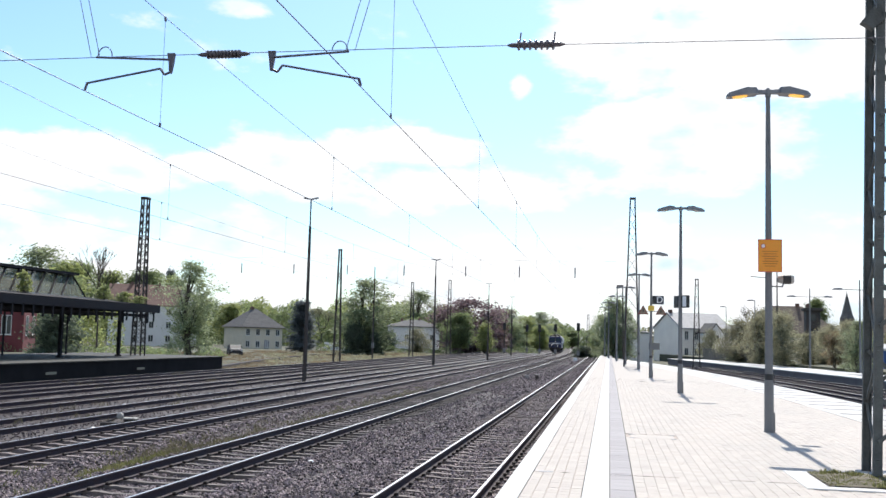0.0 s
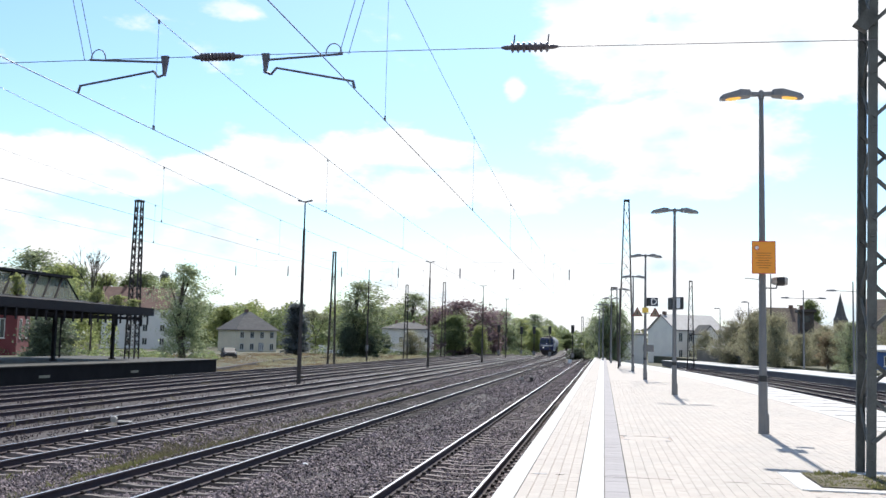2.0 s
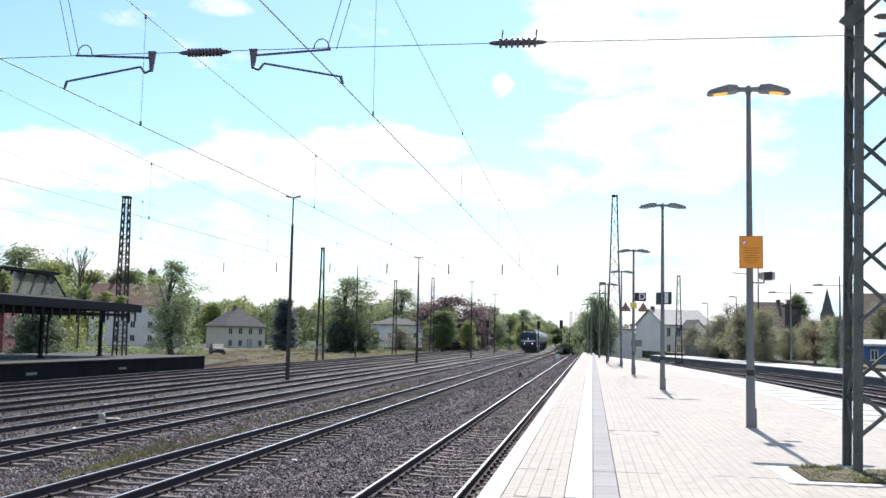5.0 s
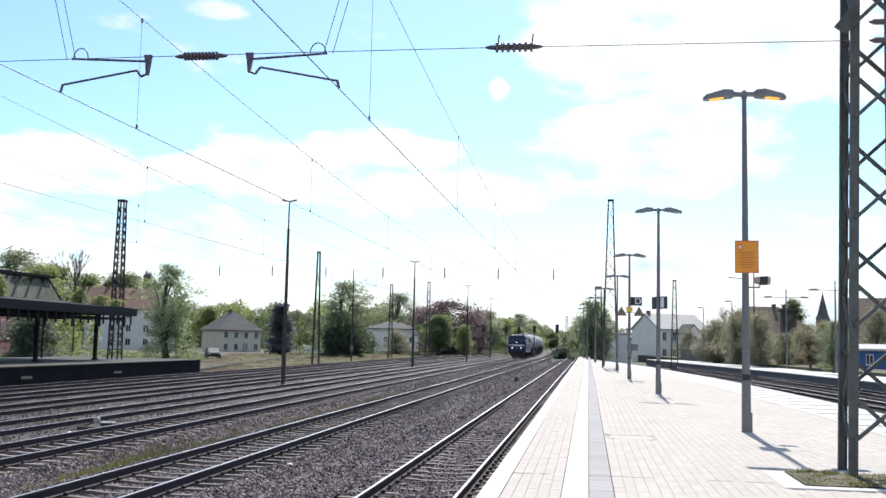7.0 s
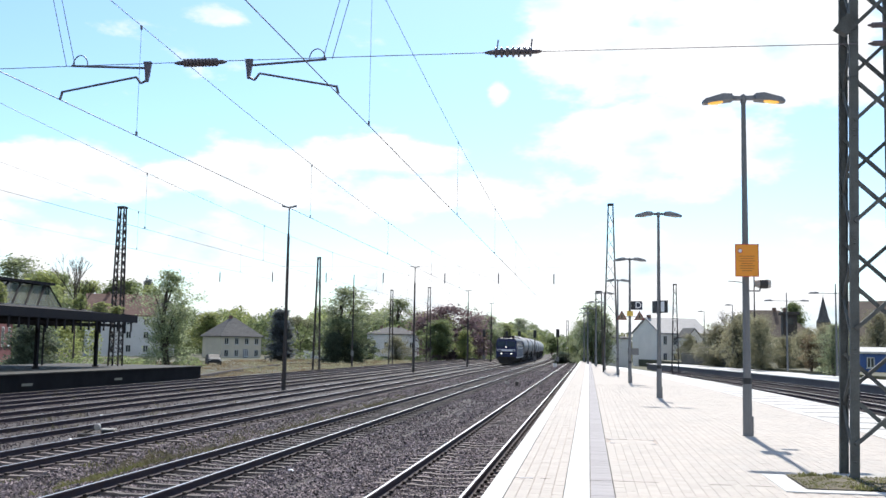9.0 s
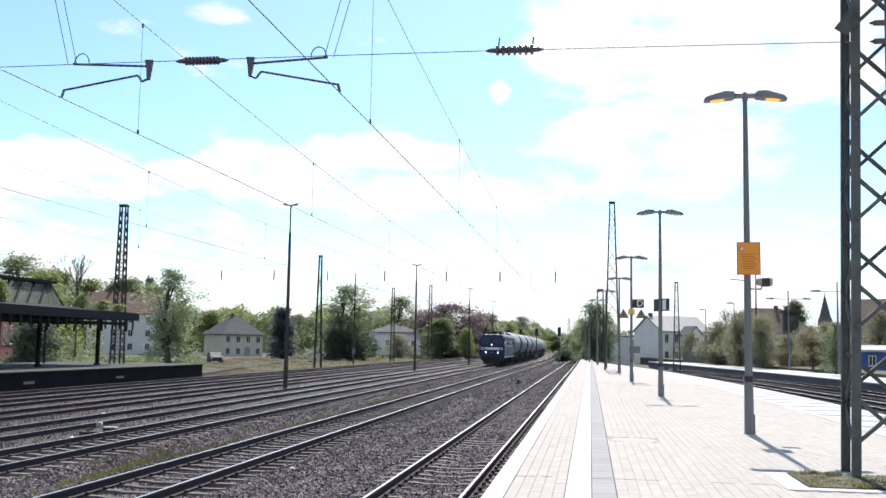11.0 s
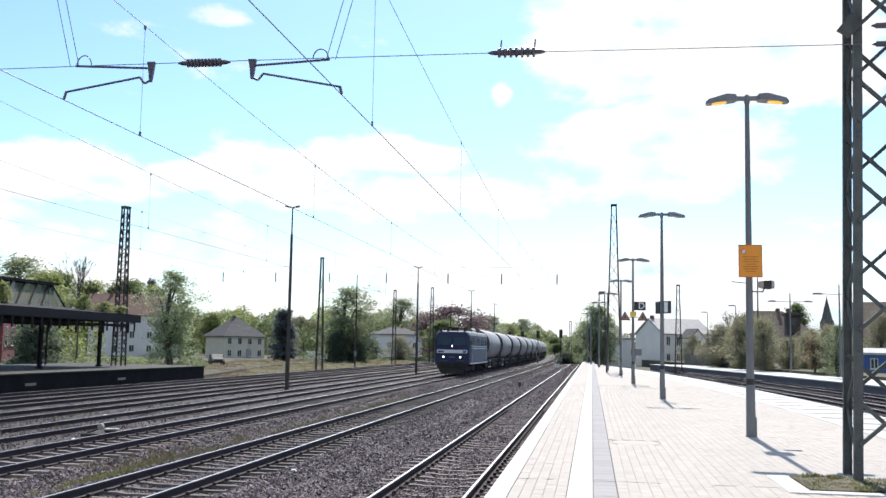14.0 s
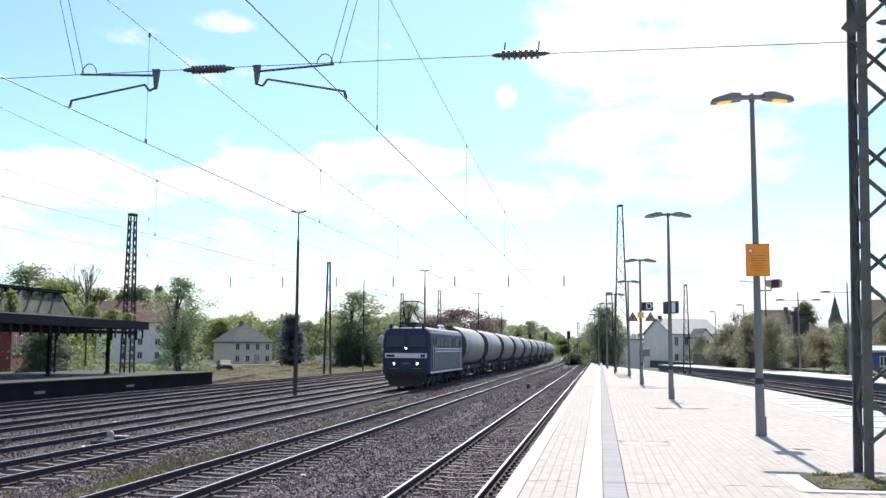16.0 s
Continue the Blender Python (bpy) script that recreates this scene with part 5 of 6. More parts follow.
# prototypes are 10 m high and 8 m wide
KINDS = {
    "green": tree("broad green tree with fresh spring leaves", "green", 10, 8, seed=3, clumps=110, per=130, size=0.27),
    "airy": tree("tall green tree with airy crown", "airy", 10, 7, seed=14, clumps=150, per=88, size=0.2, base=0.06),
    "light": tree("yellow-green young tree in spring leaf", "light", 10, 8, seed=5, clumps=100, per=110, size=0.3),
    "copper": tree("large copper beech with dark red leaves", "copper", 10, 11, seed=7, clumps=170, per=110, size=0.3, base=0.05),
    "conifer": tree("dark conifer with dense needles", "conifer", 10, 5, seed=9, clumps=150, per=90, size=0.26, form="cone", base=0.08),
    "weep": tree("tall weeping green tree beside the platform end", "airy", 10, 6, seed=11, clumps=130, per=90, size=0.22, form="weep", base=0.03),
    "shrub": tree("low dark green shrub beside the railway", "dark", 4, 6, seed=13, clumps=80, per=90, size=0.24, form="dome", base=0.02, category="shrub"),
    "olive": tree("scrubby olive bush with thin branches", "olive", 6, 7, seed=17, clumps=130, per=120, size=0.14, form="round", base=0.03, category="shrub"),
    "rust": tree("small russet tree among the bushes", "rust", 6, 5, seed=19, clumps=60, per=80, size=0.22, form="round", base=0.12),
}
used = set()
ROOF_WEED = tree("young weed bush growing on the canopy roof", "light", 1.0, 1.3, seed=21, clumps=34, per=36, size=0.1, form="dome", base=0.03, category="shrub")
HGT = {"shrub": (4, 6), "olive": (6, 7), "rust": (6, 5), "copper": (10, 11), "conifer": (10, 5), "weep": (10, 6), "airy": (10, 7)}
# kind, x, y, ground, height, width
for kind, x, y, z, h, w in (
        ("airy", -93, 150, -0.4, 16.5, 14), ("light", -82, 140, -0.3, 13.0, 9), ("green", -75.5, 128, -0.2, 10.6, 6.5)):
    fh, fw = HGT.get(kind, (10, 8))
    put(KINDS[kind], kind not in used, x, y, z, w / fw, h / fh, random.uniform(0, 360))
    used.add(kind)
for kind, x, y, z, h, w in (
        ("shrub", -59.5, 100, -0.4, 4.9, 6.2), ("green", -107, 215, -0.4, 17.5, 13), ("light", -124, 232, -0.4, 17.5, 13), ("airy", -115, 238, -0.4, 18.0, 12), ("conifer", -105, 225, -0.4, 18.5, 5), ("green", -96, 168, -0.4, 15.5, 8.0), ("light", -100, 216, -0.4, 15.5, 8.0),
        ("airy", -48.6, 110, -0.4, 11.4, 6.6), ("light", -89, 225, -0.4, 10.0, 9), ("conifer", -47.6, 150, -0.4, 8.6, 5.4),
        ("airy", -39.9, 160, -0.4, 12.6, 11.5), ("shrub", -40.6, 156, -0.4, 4.8, 4.4), ("shrub", -37.6, 157, -0.4, 3.6, 3.2), ("green", -44.5, 175, -0.4, 8.2, 5.0)):
    fh, fw = HGT.get(kind, (10, 8))
    put(KINDS[kind], kind not in used, x, y, z, w / fw, h / fh, random.uniform(0, 360))
    used.add(kind)
for kind, x, y, z, h, w in (
        ("airy", -52.0, 270, -0.4, 16.2, 13.5), ("copper", -30.0, 212, -0.4, 11.8, 16.5), ("green", -27.2, 180, -0.4, 7.9, 6.8), ("light", -23.6, 190, -0.4, 6.0, 4.0),
        ("shrub", -43.0, 190, -0.4, 4.0, 4.6), ("olive", -38.0, 195, -0.4, 4.8, 6.5), ("green", -27.2, 244, -0.4, 10.6, 9.0), ("airy", -23.8, 240, -0.4, 10.6, 10.0),
        ("light", -24.2, 285, -0.4, 9.8, 8.5), ("airy", -20.2, 295, -0.4, 11.8, 10.0), ("light", -18.6, 270, -0.4, 7.0, 6.5)):
    fh, fw = HGT.get(kind, (10, 8))
    put(KINDS[kind], kind not in used, x, y, z, w / fw, h / fh, random.uniform(0, 360))
    used.add(kind)
for kind, x, y, z, h, w in (
        ("rust", -24.8, 232, -0.4, 7.2, 3.2), ("light", -19.0, 330, -0.4, 8.6, 9), ("green", -25.0, 345, -0.4, 11.0, 10), ("green", -19.5, 380, -0.4, 10.0, 8), ("dark", -16.0, 430, -0.4, 8.0, 10),
        ("weep", 0.7, 163, -0.4, 10.0, 6.2), ("airy", 2.4, 160, -0.4, 8.6, 4.6), ("airy", -1.3, 178, -0.4, 7.9, 5.0), ("light", -2.4, 190, -0.4, 4.6, 3.6), ("shrub", -4.9, 186, -0.4, 2.2, 4.5)):
    if kind == "dark":
        kind = "green"
    fh, fw = HGT.get(kind, (10, 8))
    put(KINDS[kind], kind not in used, x, y, z, w / fw, h / fh, random.uniform(0, 360))
    used.add(kind)
for kind, x, y, z, h, w in (
        ("olive", 16.2, 131, 0.6, 5.4, 6.0), ("olive", 19.0, 127, 0.6, 6.6, 7.0), ("olive", 16.4, 114, 0.6, 5.4, 5.0), ("olive", 18.3, 110, 0.6, 5.6, 4.4), ("olive", 21.4, 113, 0.6, 3.6, 3.6), ("olive", 23.9, 118, 0.6, 4.0, 3.6), ("olive", 20.8, 130, 0.6, 6.4, 6.0), ("olive", 25.5, 121, 0.6, 4.8, 5.0), ("green", 37.4, 190, 0.7, 11.2, 5.2),
        ("airy", 19.9, 85, 0.6, 4.3, 2.8), ("rust", 20.6, 97, 0.7, 3.6, 2.2), ("olive", 21.6, 96, 0.7, 4.4, 3.2), ("olive", 14.6, 150, 0.3, 4.6, 4.0), ("olive", 28.8, 106, 0.7, 6.0, 4.5), ("olive", 33, 126, 0.7, 7.6, 6), ("olive", 26.6, 112, 0.7, 4.6, 4.0)):
    fh, fw = HGT.get(kind, (10, 8))
    put(KINDS[kind], kind not in used, x, y, z, w / fw, h / fh, random.uniform(0, 360))
    used.add(kind)
for x, y, z, h, w in ((-33.2, 52.0, 4.4, 1.6, 1.1), (-33.0, 60.8, 4.4, 1.3, 1.3), (-32.2, 62.0, 4.3, 0.9, 1.6), (-31.6, 63.0, 4.25, 0.7, 1.4)):
    weed = ROOF_WEED if "roof" not in used else copy_thing(ROOF_WEED, pose(0, 0, 0))
    used.add("roof")
    weed.matrix_basis = pose(x, y, z, 0, 0, random.uniform(0, 360)) @ Matrix.Diagonal((w, w, h * 0.9, 1))
    tagged(weed, "young weed bush growing on the canopy roof", "shrub")
    weed.name = "roof_weed"
bare_tree("leafless grey tree behind the old canopy", 13.0, 23).matrix_basis = pose(-65.8, 120, -0.4) @ Matrix.Diagonal((1.0, 1.0, 1.25, 1))
bare_tree("pale blossoming birch among the trees", 10.0, 29, "blossom").matrix_basis = pose(-56.3, 190, -0.4)
bare_tree("thin bare tree behind the bushes", 8.0, 31).matrix_basis = pose(17.5, 134, 0.7)


def wood(name, label, rows, leaf, per, size, seed):
    """Far woods as one mass of leaves heaped over many crowns: rows of x, y, height, width."""
    rng = random.Random(seed)
    verts, faces = [], []
    for x, y, h, w in rows:
        for _ in range(per):
            u = rng.random()
            t = rng.uniform(0, math.tau)
            k = math.sqrt(max(0.0, 1 - u ** 2.4)) * w / 2 * rng.uniform(0.6, 1.08)
            p = Vector((x + math.cos(t) * k, y + math.sin(t) * k, -0.4 + u * h * rng.uniform(0.9, 1.03)))
            a = Vector((rng.gauss(0, 1), rng.gauss(0, 1), rng.gauss(0, 1))).normalized()
            b = a.orthogonal().normalized()
            e = a.cross(b)
            s = size * rng.uniform(0.6, 1.3)
            n = len(verts)
            verts += [p - b * s, p + e * s * 0.6, p + b * s, p - e * s * 0.6]
            faces.append((n, n + 1, n + 2, n + 3))
    tagged(new(name, raw(name, verts, faces, LEAF[leaf])), label, "woods", kind="stuff")


rng = random.Random(77)
wood("far_woods", "yellow-green woods on the far side of the houses", [(-165 + i * 2.2 + rng.uniform(-2, 2), 300 + rng.uniform(-25, 45), rng.uniform(11.0, 14.0), rng.uniform(10, 15)) for i in range(56)], "light", 1500, 0.36, 1)
wood("far_woods", "mixed green woods behind the houses", [(-140 + i * 2.4 + rng.uniform(-2, 2), 262 + rng.uniform(-12, 20), rng.uniform(8, 12), rng.uniform(8, 12)) for i in range(42)], "green", 1100, 0.32, 9)
wood("far_woods", "leafy thicket behind the old canopy", [(-82 + i * 2.0 + rng.uniform(-1, 1), 136 + rng.uniform(-8, 8), rng.uniform(3.5, 7.5), rng.uniform(3, 5)) for i in range(5)], "light", 900, 0.2, 10)
wood("far_woods", "dark green woods along the line far away", [(-62 + i * 2.6 + rng.uniform(-1, 1), 400 + rng.uniform(-20, 60), rng.uniform(9, 13), rng.uniform(7, 11)) for i in range(17)], "green", 700, 0.5, 2)
wood("far_woods", "green trees in a row beside the line", [(-33 + i * 1.25 + rng.uniform(-0.6, 0.6), 255 + i * 6 + rng.uniform(-8, 8), rng.uniform(6.5, 10.5), rng.uniform(4.5, 7.5)) for i in range(14)], "green", 700, 0.32, 12)
wood("far_woods", "hazy green woods where the line vanishes", [(-38 + i * 3.2 + rng.uniform(-1, 1), 620 + rng.uniform(-20, 60), rng.uniform(9, 13) if i > 4 else 14, rng.uniform(8, 12)) for i in range(15)], "green", 600, 0.6, 3)
wood("far_woods", "green trees behind the houses across the tracks", [(4 + i * 5.2 + rng.uniform(-1, 1), 260 + rng.uniform(-10, 40), rng.uniform(6, 9), rng.uniform(7, 10)) for i in range(22)], "olive", 500, 0.45, 4)
wood("hedge_row", "low scrub and hedges along the yard", [(-50 + i * 1.7 + rng.uniform(-1, 1), 172 + i * 3.0 + rng.uniform(-8, 8), rng.uniform(0.6, 1.6), rng.uniform(2, 4)) for i in range(20)], "green", 420, 0.12, 5)
wood("hedge_row", "low scrub behind the old platform", [(-95 + i * 2.2 + rng.uniform(-1, 1), 118 + rng.uniform(-10, 10), rng.uniform(0.5, 1.2), rng.uniform(3, 5)) for i in range(22)], "green", 420, 0.12, 6)

# ---- houses ----
M_WINDOW = mat("dark_window_glass", (0.03, 0.035, 0.04), 0.12, scale=1, fine=10, vary=0.2, bump=0.0)
M_FRAME = mat("white_window_frame", (0.6, 0.6, 0.58), 0.6, vary=0.1)


def house(label, at, w, d, wall_h, roof_h, wall, roof, rows, cols, form="hip", eave=0.45, door=None, chimneys=(0.3,), win=(0.9, 1.3), side_cols=2):
    th = thing("house", label, "house", at)
    bm = B()
    box(bm, -w / 2, w / 2, -d / 2, d / 2, 0, wall_h)
    wl = part("wall", bm, wall, th)
    bm = B()
    e = eave
    z0, z1 = wall_h - 0.05, wall_h + roof_h
    if form == "hip":
        k = min(d / 2, w / 2) * 0.95
        pts = [(-w / 2 - e, -d / 2 - e, z0), (w / 2 + e, -d / 2 - e, z0), (w / 2 + e, d / 2 + e, z0), (-w / 2 - e, d / 2 + e, z0)]
        rid = [(-w / 2 + k, -0.1, z1), (w / 2 - k, -0.1, z1), (w / 2 - k, 0.1, z1), (-w / 2 + k, 0.1, z1)]
        loft(bm, [[(x, y, z - 0.15) for x, y, z in pts], pts, rid])
    elif form == "gable":          # ridge along x
        loft(bm, [[(x, -d / 2 - e, z0), (x, 0, z1), (x, d / 2 + e, z0), (x, d / 2 + e, z0 - 0.2), (x, 0, z1 - 0.25), (x, -d / 2 - e, z0 - 0.2)] for x in (-w / 2 - e, w / 2 + e)])
        for s in (-1, 1):
            g = B()
            loft(g, [[(s * (w / 2 - o), -d / 2, wall_h), (s * (w / 2 - o), d / 2, wall_h), (s * (w / 2 - o), 0, z1 - 0.2)] for o in (0.0, 0.2)])
            part("gable", g, wall, th)
    else:                          # ridge along y, gable to the front
        loft(bm, [[(-w / 2 - e, y, z0), (0, y, z1), (w / 2 + e, y, z0), (w / 2 + e, y, z0 - 0.2), (0, y, z1 - 0.25), (-w / 2 - e, y, z0 - 0.2)] for y in (-d / 2 - e, d / 2 + e)])
        for s in (-1, 1):
            g = B()
            loft(g, [[(-w / 2, s * (d / 2 - o), wall_h), (w / 2, s * (d / 2 - o), wall_h), (0, s * (d / 2 - o), z1 - 0.2)] for o in (0.0, 0.2)])
            part("gable", g, wall, th)
    rf = part("roof", bm, roof, th)
    for c in chimneys:
        bm = B()
        box(bm, w * (c - 0.5) - 0.3, w * (c - 0.5) + 0.3, -0.3, 0.3, z1 - 0.9, z1 + 0.45, 0.03)
        part("chimney", bm, mat("sooty_brick", (0.16, 0.1, 0.08), 0.9, vary=0.3), rf)

    def window(m):
        bm = B()
        ww, hh = win
        for a in ((-ww / 2, -ww / 2 + 0.08, -hh / 2, hh / 2), (ww / 2 - 0.08, ww / 2, -hh / 2, hh / 2), (-ww / 2, ww / 2, hh / 2 - 0.08, hh / 2), (-ww / 2, ww / 2, -hh / 2, -hh / 2 + 0.08), (-0.04, 0.04, -hh / 2, hh / 2)):
            box(bm, a[0], a[1], -0.05, 0.03, a[2], a[3])
        fr = part("window", bm, M_FRAME, th, at=m)
        bm = B()
        box(bm, -ww / 2 + 0.05, ww / 2 - 0.05, -0.02, 0.02, -hh / 2 + 0.05, hh / 2 - 0.05)
        part("pane", bm, M_WINDOW, fr)
        bm = B()
        box(bm, -ww / 2 - 0.08, ww / 2 + 0.08, -0.14, 0.0, -hh / 2 - 0.08, -hh / 2)
        part("sill", bm, M_FRAME, fr)
    for r in range(rows):
        z = wall_h * (r + 0.55) / rows
        for c in range(cols):
            window(pose(-w / 2 + w * (c + 0.5) / cols, -d / 2 - 0.01, z))
        for c in range(side_cols):
            window(pose(w / 2 + 0.01, -d / 2 + d * (c + 0.5) / side_cols, z, 0, 0, 90))
    if door is not None:
        bm = B()
        box(bm, door - 0.5, door + 0.5, -d / 2 - 0.04, -d / 2 + 0.02, 0, 2.1, 0.01)
        part("door", bm, mat("grey_door", (0.3, 0.3, 0.32), 0.6), th)
    return th


M_PLASTER = mat("pale_plaster", (0.69, 0.685, 0.68), 0.9, scale=0.4, fine=10, vary=0.12)
M_BEIGE = mat("beige_plaster", (0.64, 0.585, 0.48), 0.9, scale=0.4, fine=10, vary=0.15)
M_CREAM = mat("cream_plaster", (0.82, 0.78, 0.72), 0.9, scale=0.4, fine=10, vary=0.12)
M_REDWALL = mat("red_painted_wall", (0.15, 0.035, 0.04), 0.85, scale=0.5, fine=10, vary=0.2)
# Grey roof made paler than the slate: the sun's glint is in its colour.
M_GLINTROOF = mat("sun_glint_grey_roof", (0.28, 0.275, 0.28), 0.6, scale=1.0, fine=14, vary=0.25, stretch=(1, 1, 3))
M_SLATE = mat("grey_slate_roof", (0.12, 0.118, 0.12), 0.9, spec=0.2, scale=1.0, fine=14, vary=0.3, stretch=(1, 1, 3))
M_REDROOF = mat("brown_red_tiles", (0.16, 0.085, 0.065), 0.8, scale=1.0, fine=14, vary=0.3, stretch=(1, 1, 3))
M_BROWNROOF = mat("brown_roof_tiles", (0.12, 0.085, 0.065), 0.8, scale=1.0, fine=14, vary=0.3, stretch=(1, 1, 3))
G0 = -0.48
house("white three-storey house with brown-red tiled roof", pose(-96, 194, G0, 0, 0, 24), 13.5, 10, 8.3, 4.4, M_PLASTER, M_REDROOF, 3, 4, "gable", chimneys=(0.3, 0.7), win=(1.0, 1.4))
house("small dark-roofed annexe beside the white house", pose(-89.2, 199, G0, 0, 0, 24), 5, 6, 10.4, 2.0, M_PLASTER, M_SLATE, 3, 1, "hip", chimneys=(), side_cols=1)
house("beige two-storey house with grey hipped roof", pose(-71.9, 193.9, G0 - 0.3, 0, 0, 48), 8.9, 8.2, 4.7, 3.7, M_BEIGE, M_SLATE, 2, 4, "hip", chimneys=(0.45,), door=0.9)
house("red painted house with pale windows", pose(-76.2, 114, G0, 0, 0, 20), 8, 7, 6.0, 3.0, M_REDWALL, M_BROWNROOF, 1, 2, "gable", chimneys=(), win=(1.2, 2.4))
house("white villa with flat grey roof behind shrubs", pose(-46.5, 235, G0, 0, 0, 8), 12, 9, 5.8, 1.6, M_PLASTER, M_SLATE, 1, 4, "hip", chimneys=(0.25, 0.6))
house("large pale house with grey roof and blank gable end", pose(15.0, 188.5, G0, 0, 0, 30), 10.6, 9, 6.1, 2.85, M_CREAM, M_GLINTROOF, 2, 5, "gable", chimneys=(0.06,), win=(0.8, 1.6), eave=0.25)
house("white low house with grey roof behind the wall", pose(22.6, 192, G0, 0, 0, 10), 5.0, 8, 5.0, 2.0, M_PLASTER, M_SLATE, 1, 3, "gable", chimneys=())
house("small white gabled wing with two windows", pose(17.75, 182.4, G0, 0, 0, 24), 2.7, 4, 5.4, 1.6, M_PLASTER, M_SLATE, 2, 1, "front", chimneys=(), win=(1.2, 1.5), side_cols=1, eave=0.12)
house("low pale grey hut at the end of the platform", pose(4.3, 174, G0, 0, 0, 10), 4.8, 5, 5.0, 0.5, M_PLASTER, M_SLATE, 1, 0, "hip", chimneys=(), eave=0.15, side_cols=0)
house("brown-roofed house behind the bushes", pose(29.0, 172, G0, 0, 0, 6), 14.6, 10, 5.2, 4.7, M_BEIGE, M_BROWNROOF, 1, 3, "hip", chimneys=(0.62, 0.74))
house("house with a dark brown gabled roof behind the bushes", pose(36.6, 122, G0, 0, 0, -30), 12, 9, 4.6, 4.6, M_BEIGE, M_BROWNROOF, 1, 3, "gable", chimneys=())
house("low blue-walled shed with pale roof", pose(27.6, 101, 0.3, 0, 0, -6), 3.6, 3, 2.4, 0.4, mat("blue_board_wall", (0.05, 0.11, 0.3), 0.7, vary=0.2), M_EDGE, 1, 2, "gable", chimneys=(), win=(0.7, 1.0), eave=0.2)


def signal_box():
    th = thing("signal_tower", "narrow dark tower with a flat top among the bushes", "tower", pose(26.9, 140, 0.3))
    bm = B()
    box(bm, -0.9, 0.9, -0.9, 0.9, 0, 7.2, 0.05)
    part("shaft", bm, M_DARKST, th)
    bm = B()
    box(bm, -1.2, 1.2, -1.2, 1.2, 7.2, 7.6, 0.04)
    part("cap", bm, M_DARKST, th)
    for z in (2.5, 4.5, 6.3):
        bm = B()
        box(bm, -0.4, 0.4, -0.93, -0.88, z - 0.4, z + 0.4)
        part("window", bm, M_WINDOW, th)


signal_box()


def church():
    th = thing("church_spire", "dark pointed church spire on the skyline", "church", pose(89.7, 400, G0))
    bm = B()
    box(bm, -2.2, 2.2, -2.2, 2.2, 0, 14.6)
    part("tower", bm, mat("dark_stone", (0.12, 0.1, 0.09), 0.9), th)
    bm = B()
    tube(bm, [(14.6, 2.8), (16.4, 2.0), (24.6, 0.1), (25.6, 0.04)], 8)
    part("spire", bm, M_SLATE, th)


church()


def parked_car():
    th = thing("car", "dark parked car behind the yard", "car", pose(-49.6, 127, G0 + 0.02, 0, 0, -62))
    bm = B()
    loft(bm, [[(x, s, z) for s, z in ((-w, 0.3), (w, 0.3), (w, b), (w * 0.8, t), (-w * 0.8, t), (-w, b))] for x, w, b, t in ((-2.1, 0.75, 0.75, 0.8), (-1.9, 0.85, 0.85, 0.95), (-1.3, 0.88, 0.9, 1.4), (0.4, 0.88, 0.9, 1.45), (1.2, 0.88, 0.9, 0.98), (2.0, 0.82, 0.7, 0.85), (2.15, 0.7, 0.55, 0.7))])
    body = part("body", bm, mat("black_car_paint", (0.02, 0.02, 0.025), 0.65, vary=0.1, bump=0.0), th)
    bm = B()
    box(bm, -1.2, 0.5, -0.86, 0.86, 0.98, 1.3)
    part("window_band", bm, M_BLACK, body)
    for x in (-1.3, 1.3):
        for y in (-0.8, 0.8):
            bm = B()
            tube(bm, [(-0.1, 0.32), (0.1, 0.32)], 16, "y")
            part("wheel", bm, M_BLACK, th, at=pose(x, y, 0.32))
    for y in (-0.6, 0.6):
        bm = B()
        box(bm, 2.0, 2.14, y - 0.14, y + 0.14, 0.6, 0.74)
        part("headlight", bm, M_WHITE, th)


parked_car()
bm = B()
loft(bm, [[(x, y, G0), (x, y + 0.3, G0), (x, y + 0.3, G0 + h), (x, y, G0 + h)] for x, y, h in ((-63, 215, 1.5), (-51, 192, 1.5))])
solid("garden_wall", bm, M_PLASTER, "low pale garden wall behind the yard", "wall")
bm = B()
loft(bm, [[(x, y, -0.5), (x + 0.4, y, -0.5), (x + 0.4, y, -0.2), (x, y, -0.2)] for x, y in ((-30.5, 71), (-38, 108), (-42, 135), (-38, 160))])
solid("yard_kerb", bm, M_YARD, "low stone kerb along the edge of the yard", "kerb")

# ---- poles, yard lamps, signals ----


def yard_lamp(x, y, h, first_lamp=None):
    if first_lamp:
        return copy_thing(first_lamp, pose(x, y, -0.25) @ Matrix.Diagonal((1, 1, 0.975, 1)))
    th = thing("yard_lamp", "tall slim dark yard lamp with a small twin head", "street lamp", pose(x, y, -0.25), "tall lamps in the yard")
    bm = B()
    tube(bm, [(0, 0.13), (h * 0.3, 0.12), (h * 0.31, 0.1), (h * 0.85, 0.075), (h * 0.86, 0.045), (h, 0.04)], 10)
    part("pole", bm, M_DARKST, th)
    for s in (-1, 1):
        bm = B()
        loft(bm, [[(s * d, -a, h + z), (s * d, a, h + z), (s * d, a, h + z + 0.08), (s * d, -a, h + z + 0.08)] for d, a, z in ((0, 0.03, -0.02), (0.22, 0.04, 0.02), (0.26, 0.1, 0.03), (0.42, 0.09, 0.06))])
        part("lamp_head", bm, M_LAMPHEAD, th)
    return th


yl = yard_lamp(-16.9, 54, 10.45)
for x, y in ((-16.4, 92.7), (-15.9, 131), (-16.6, 170)):
    yard_lamp(x, y, 10.45, yl)


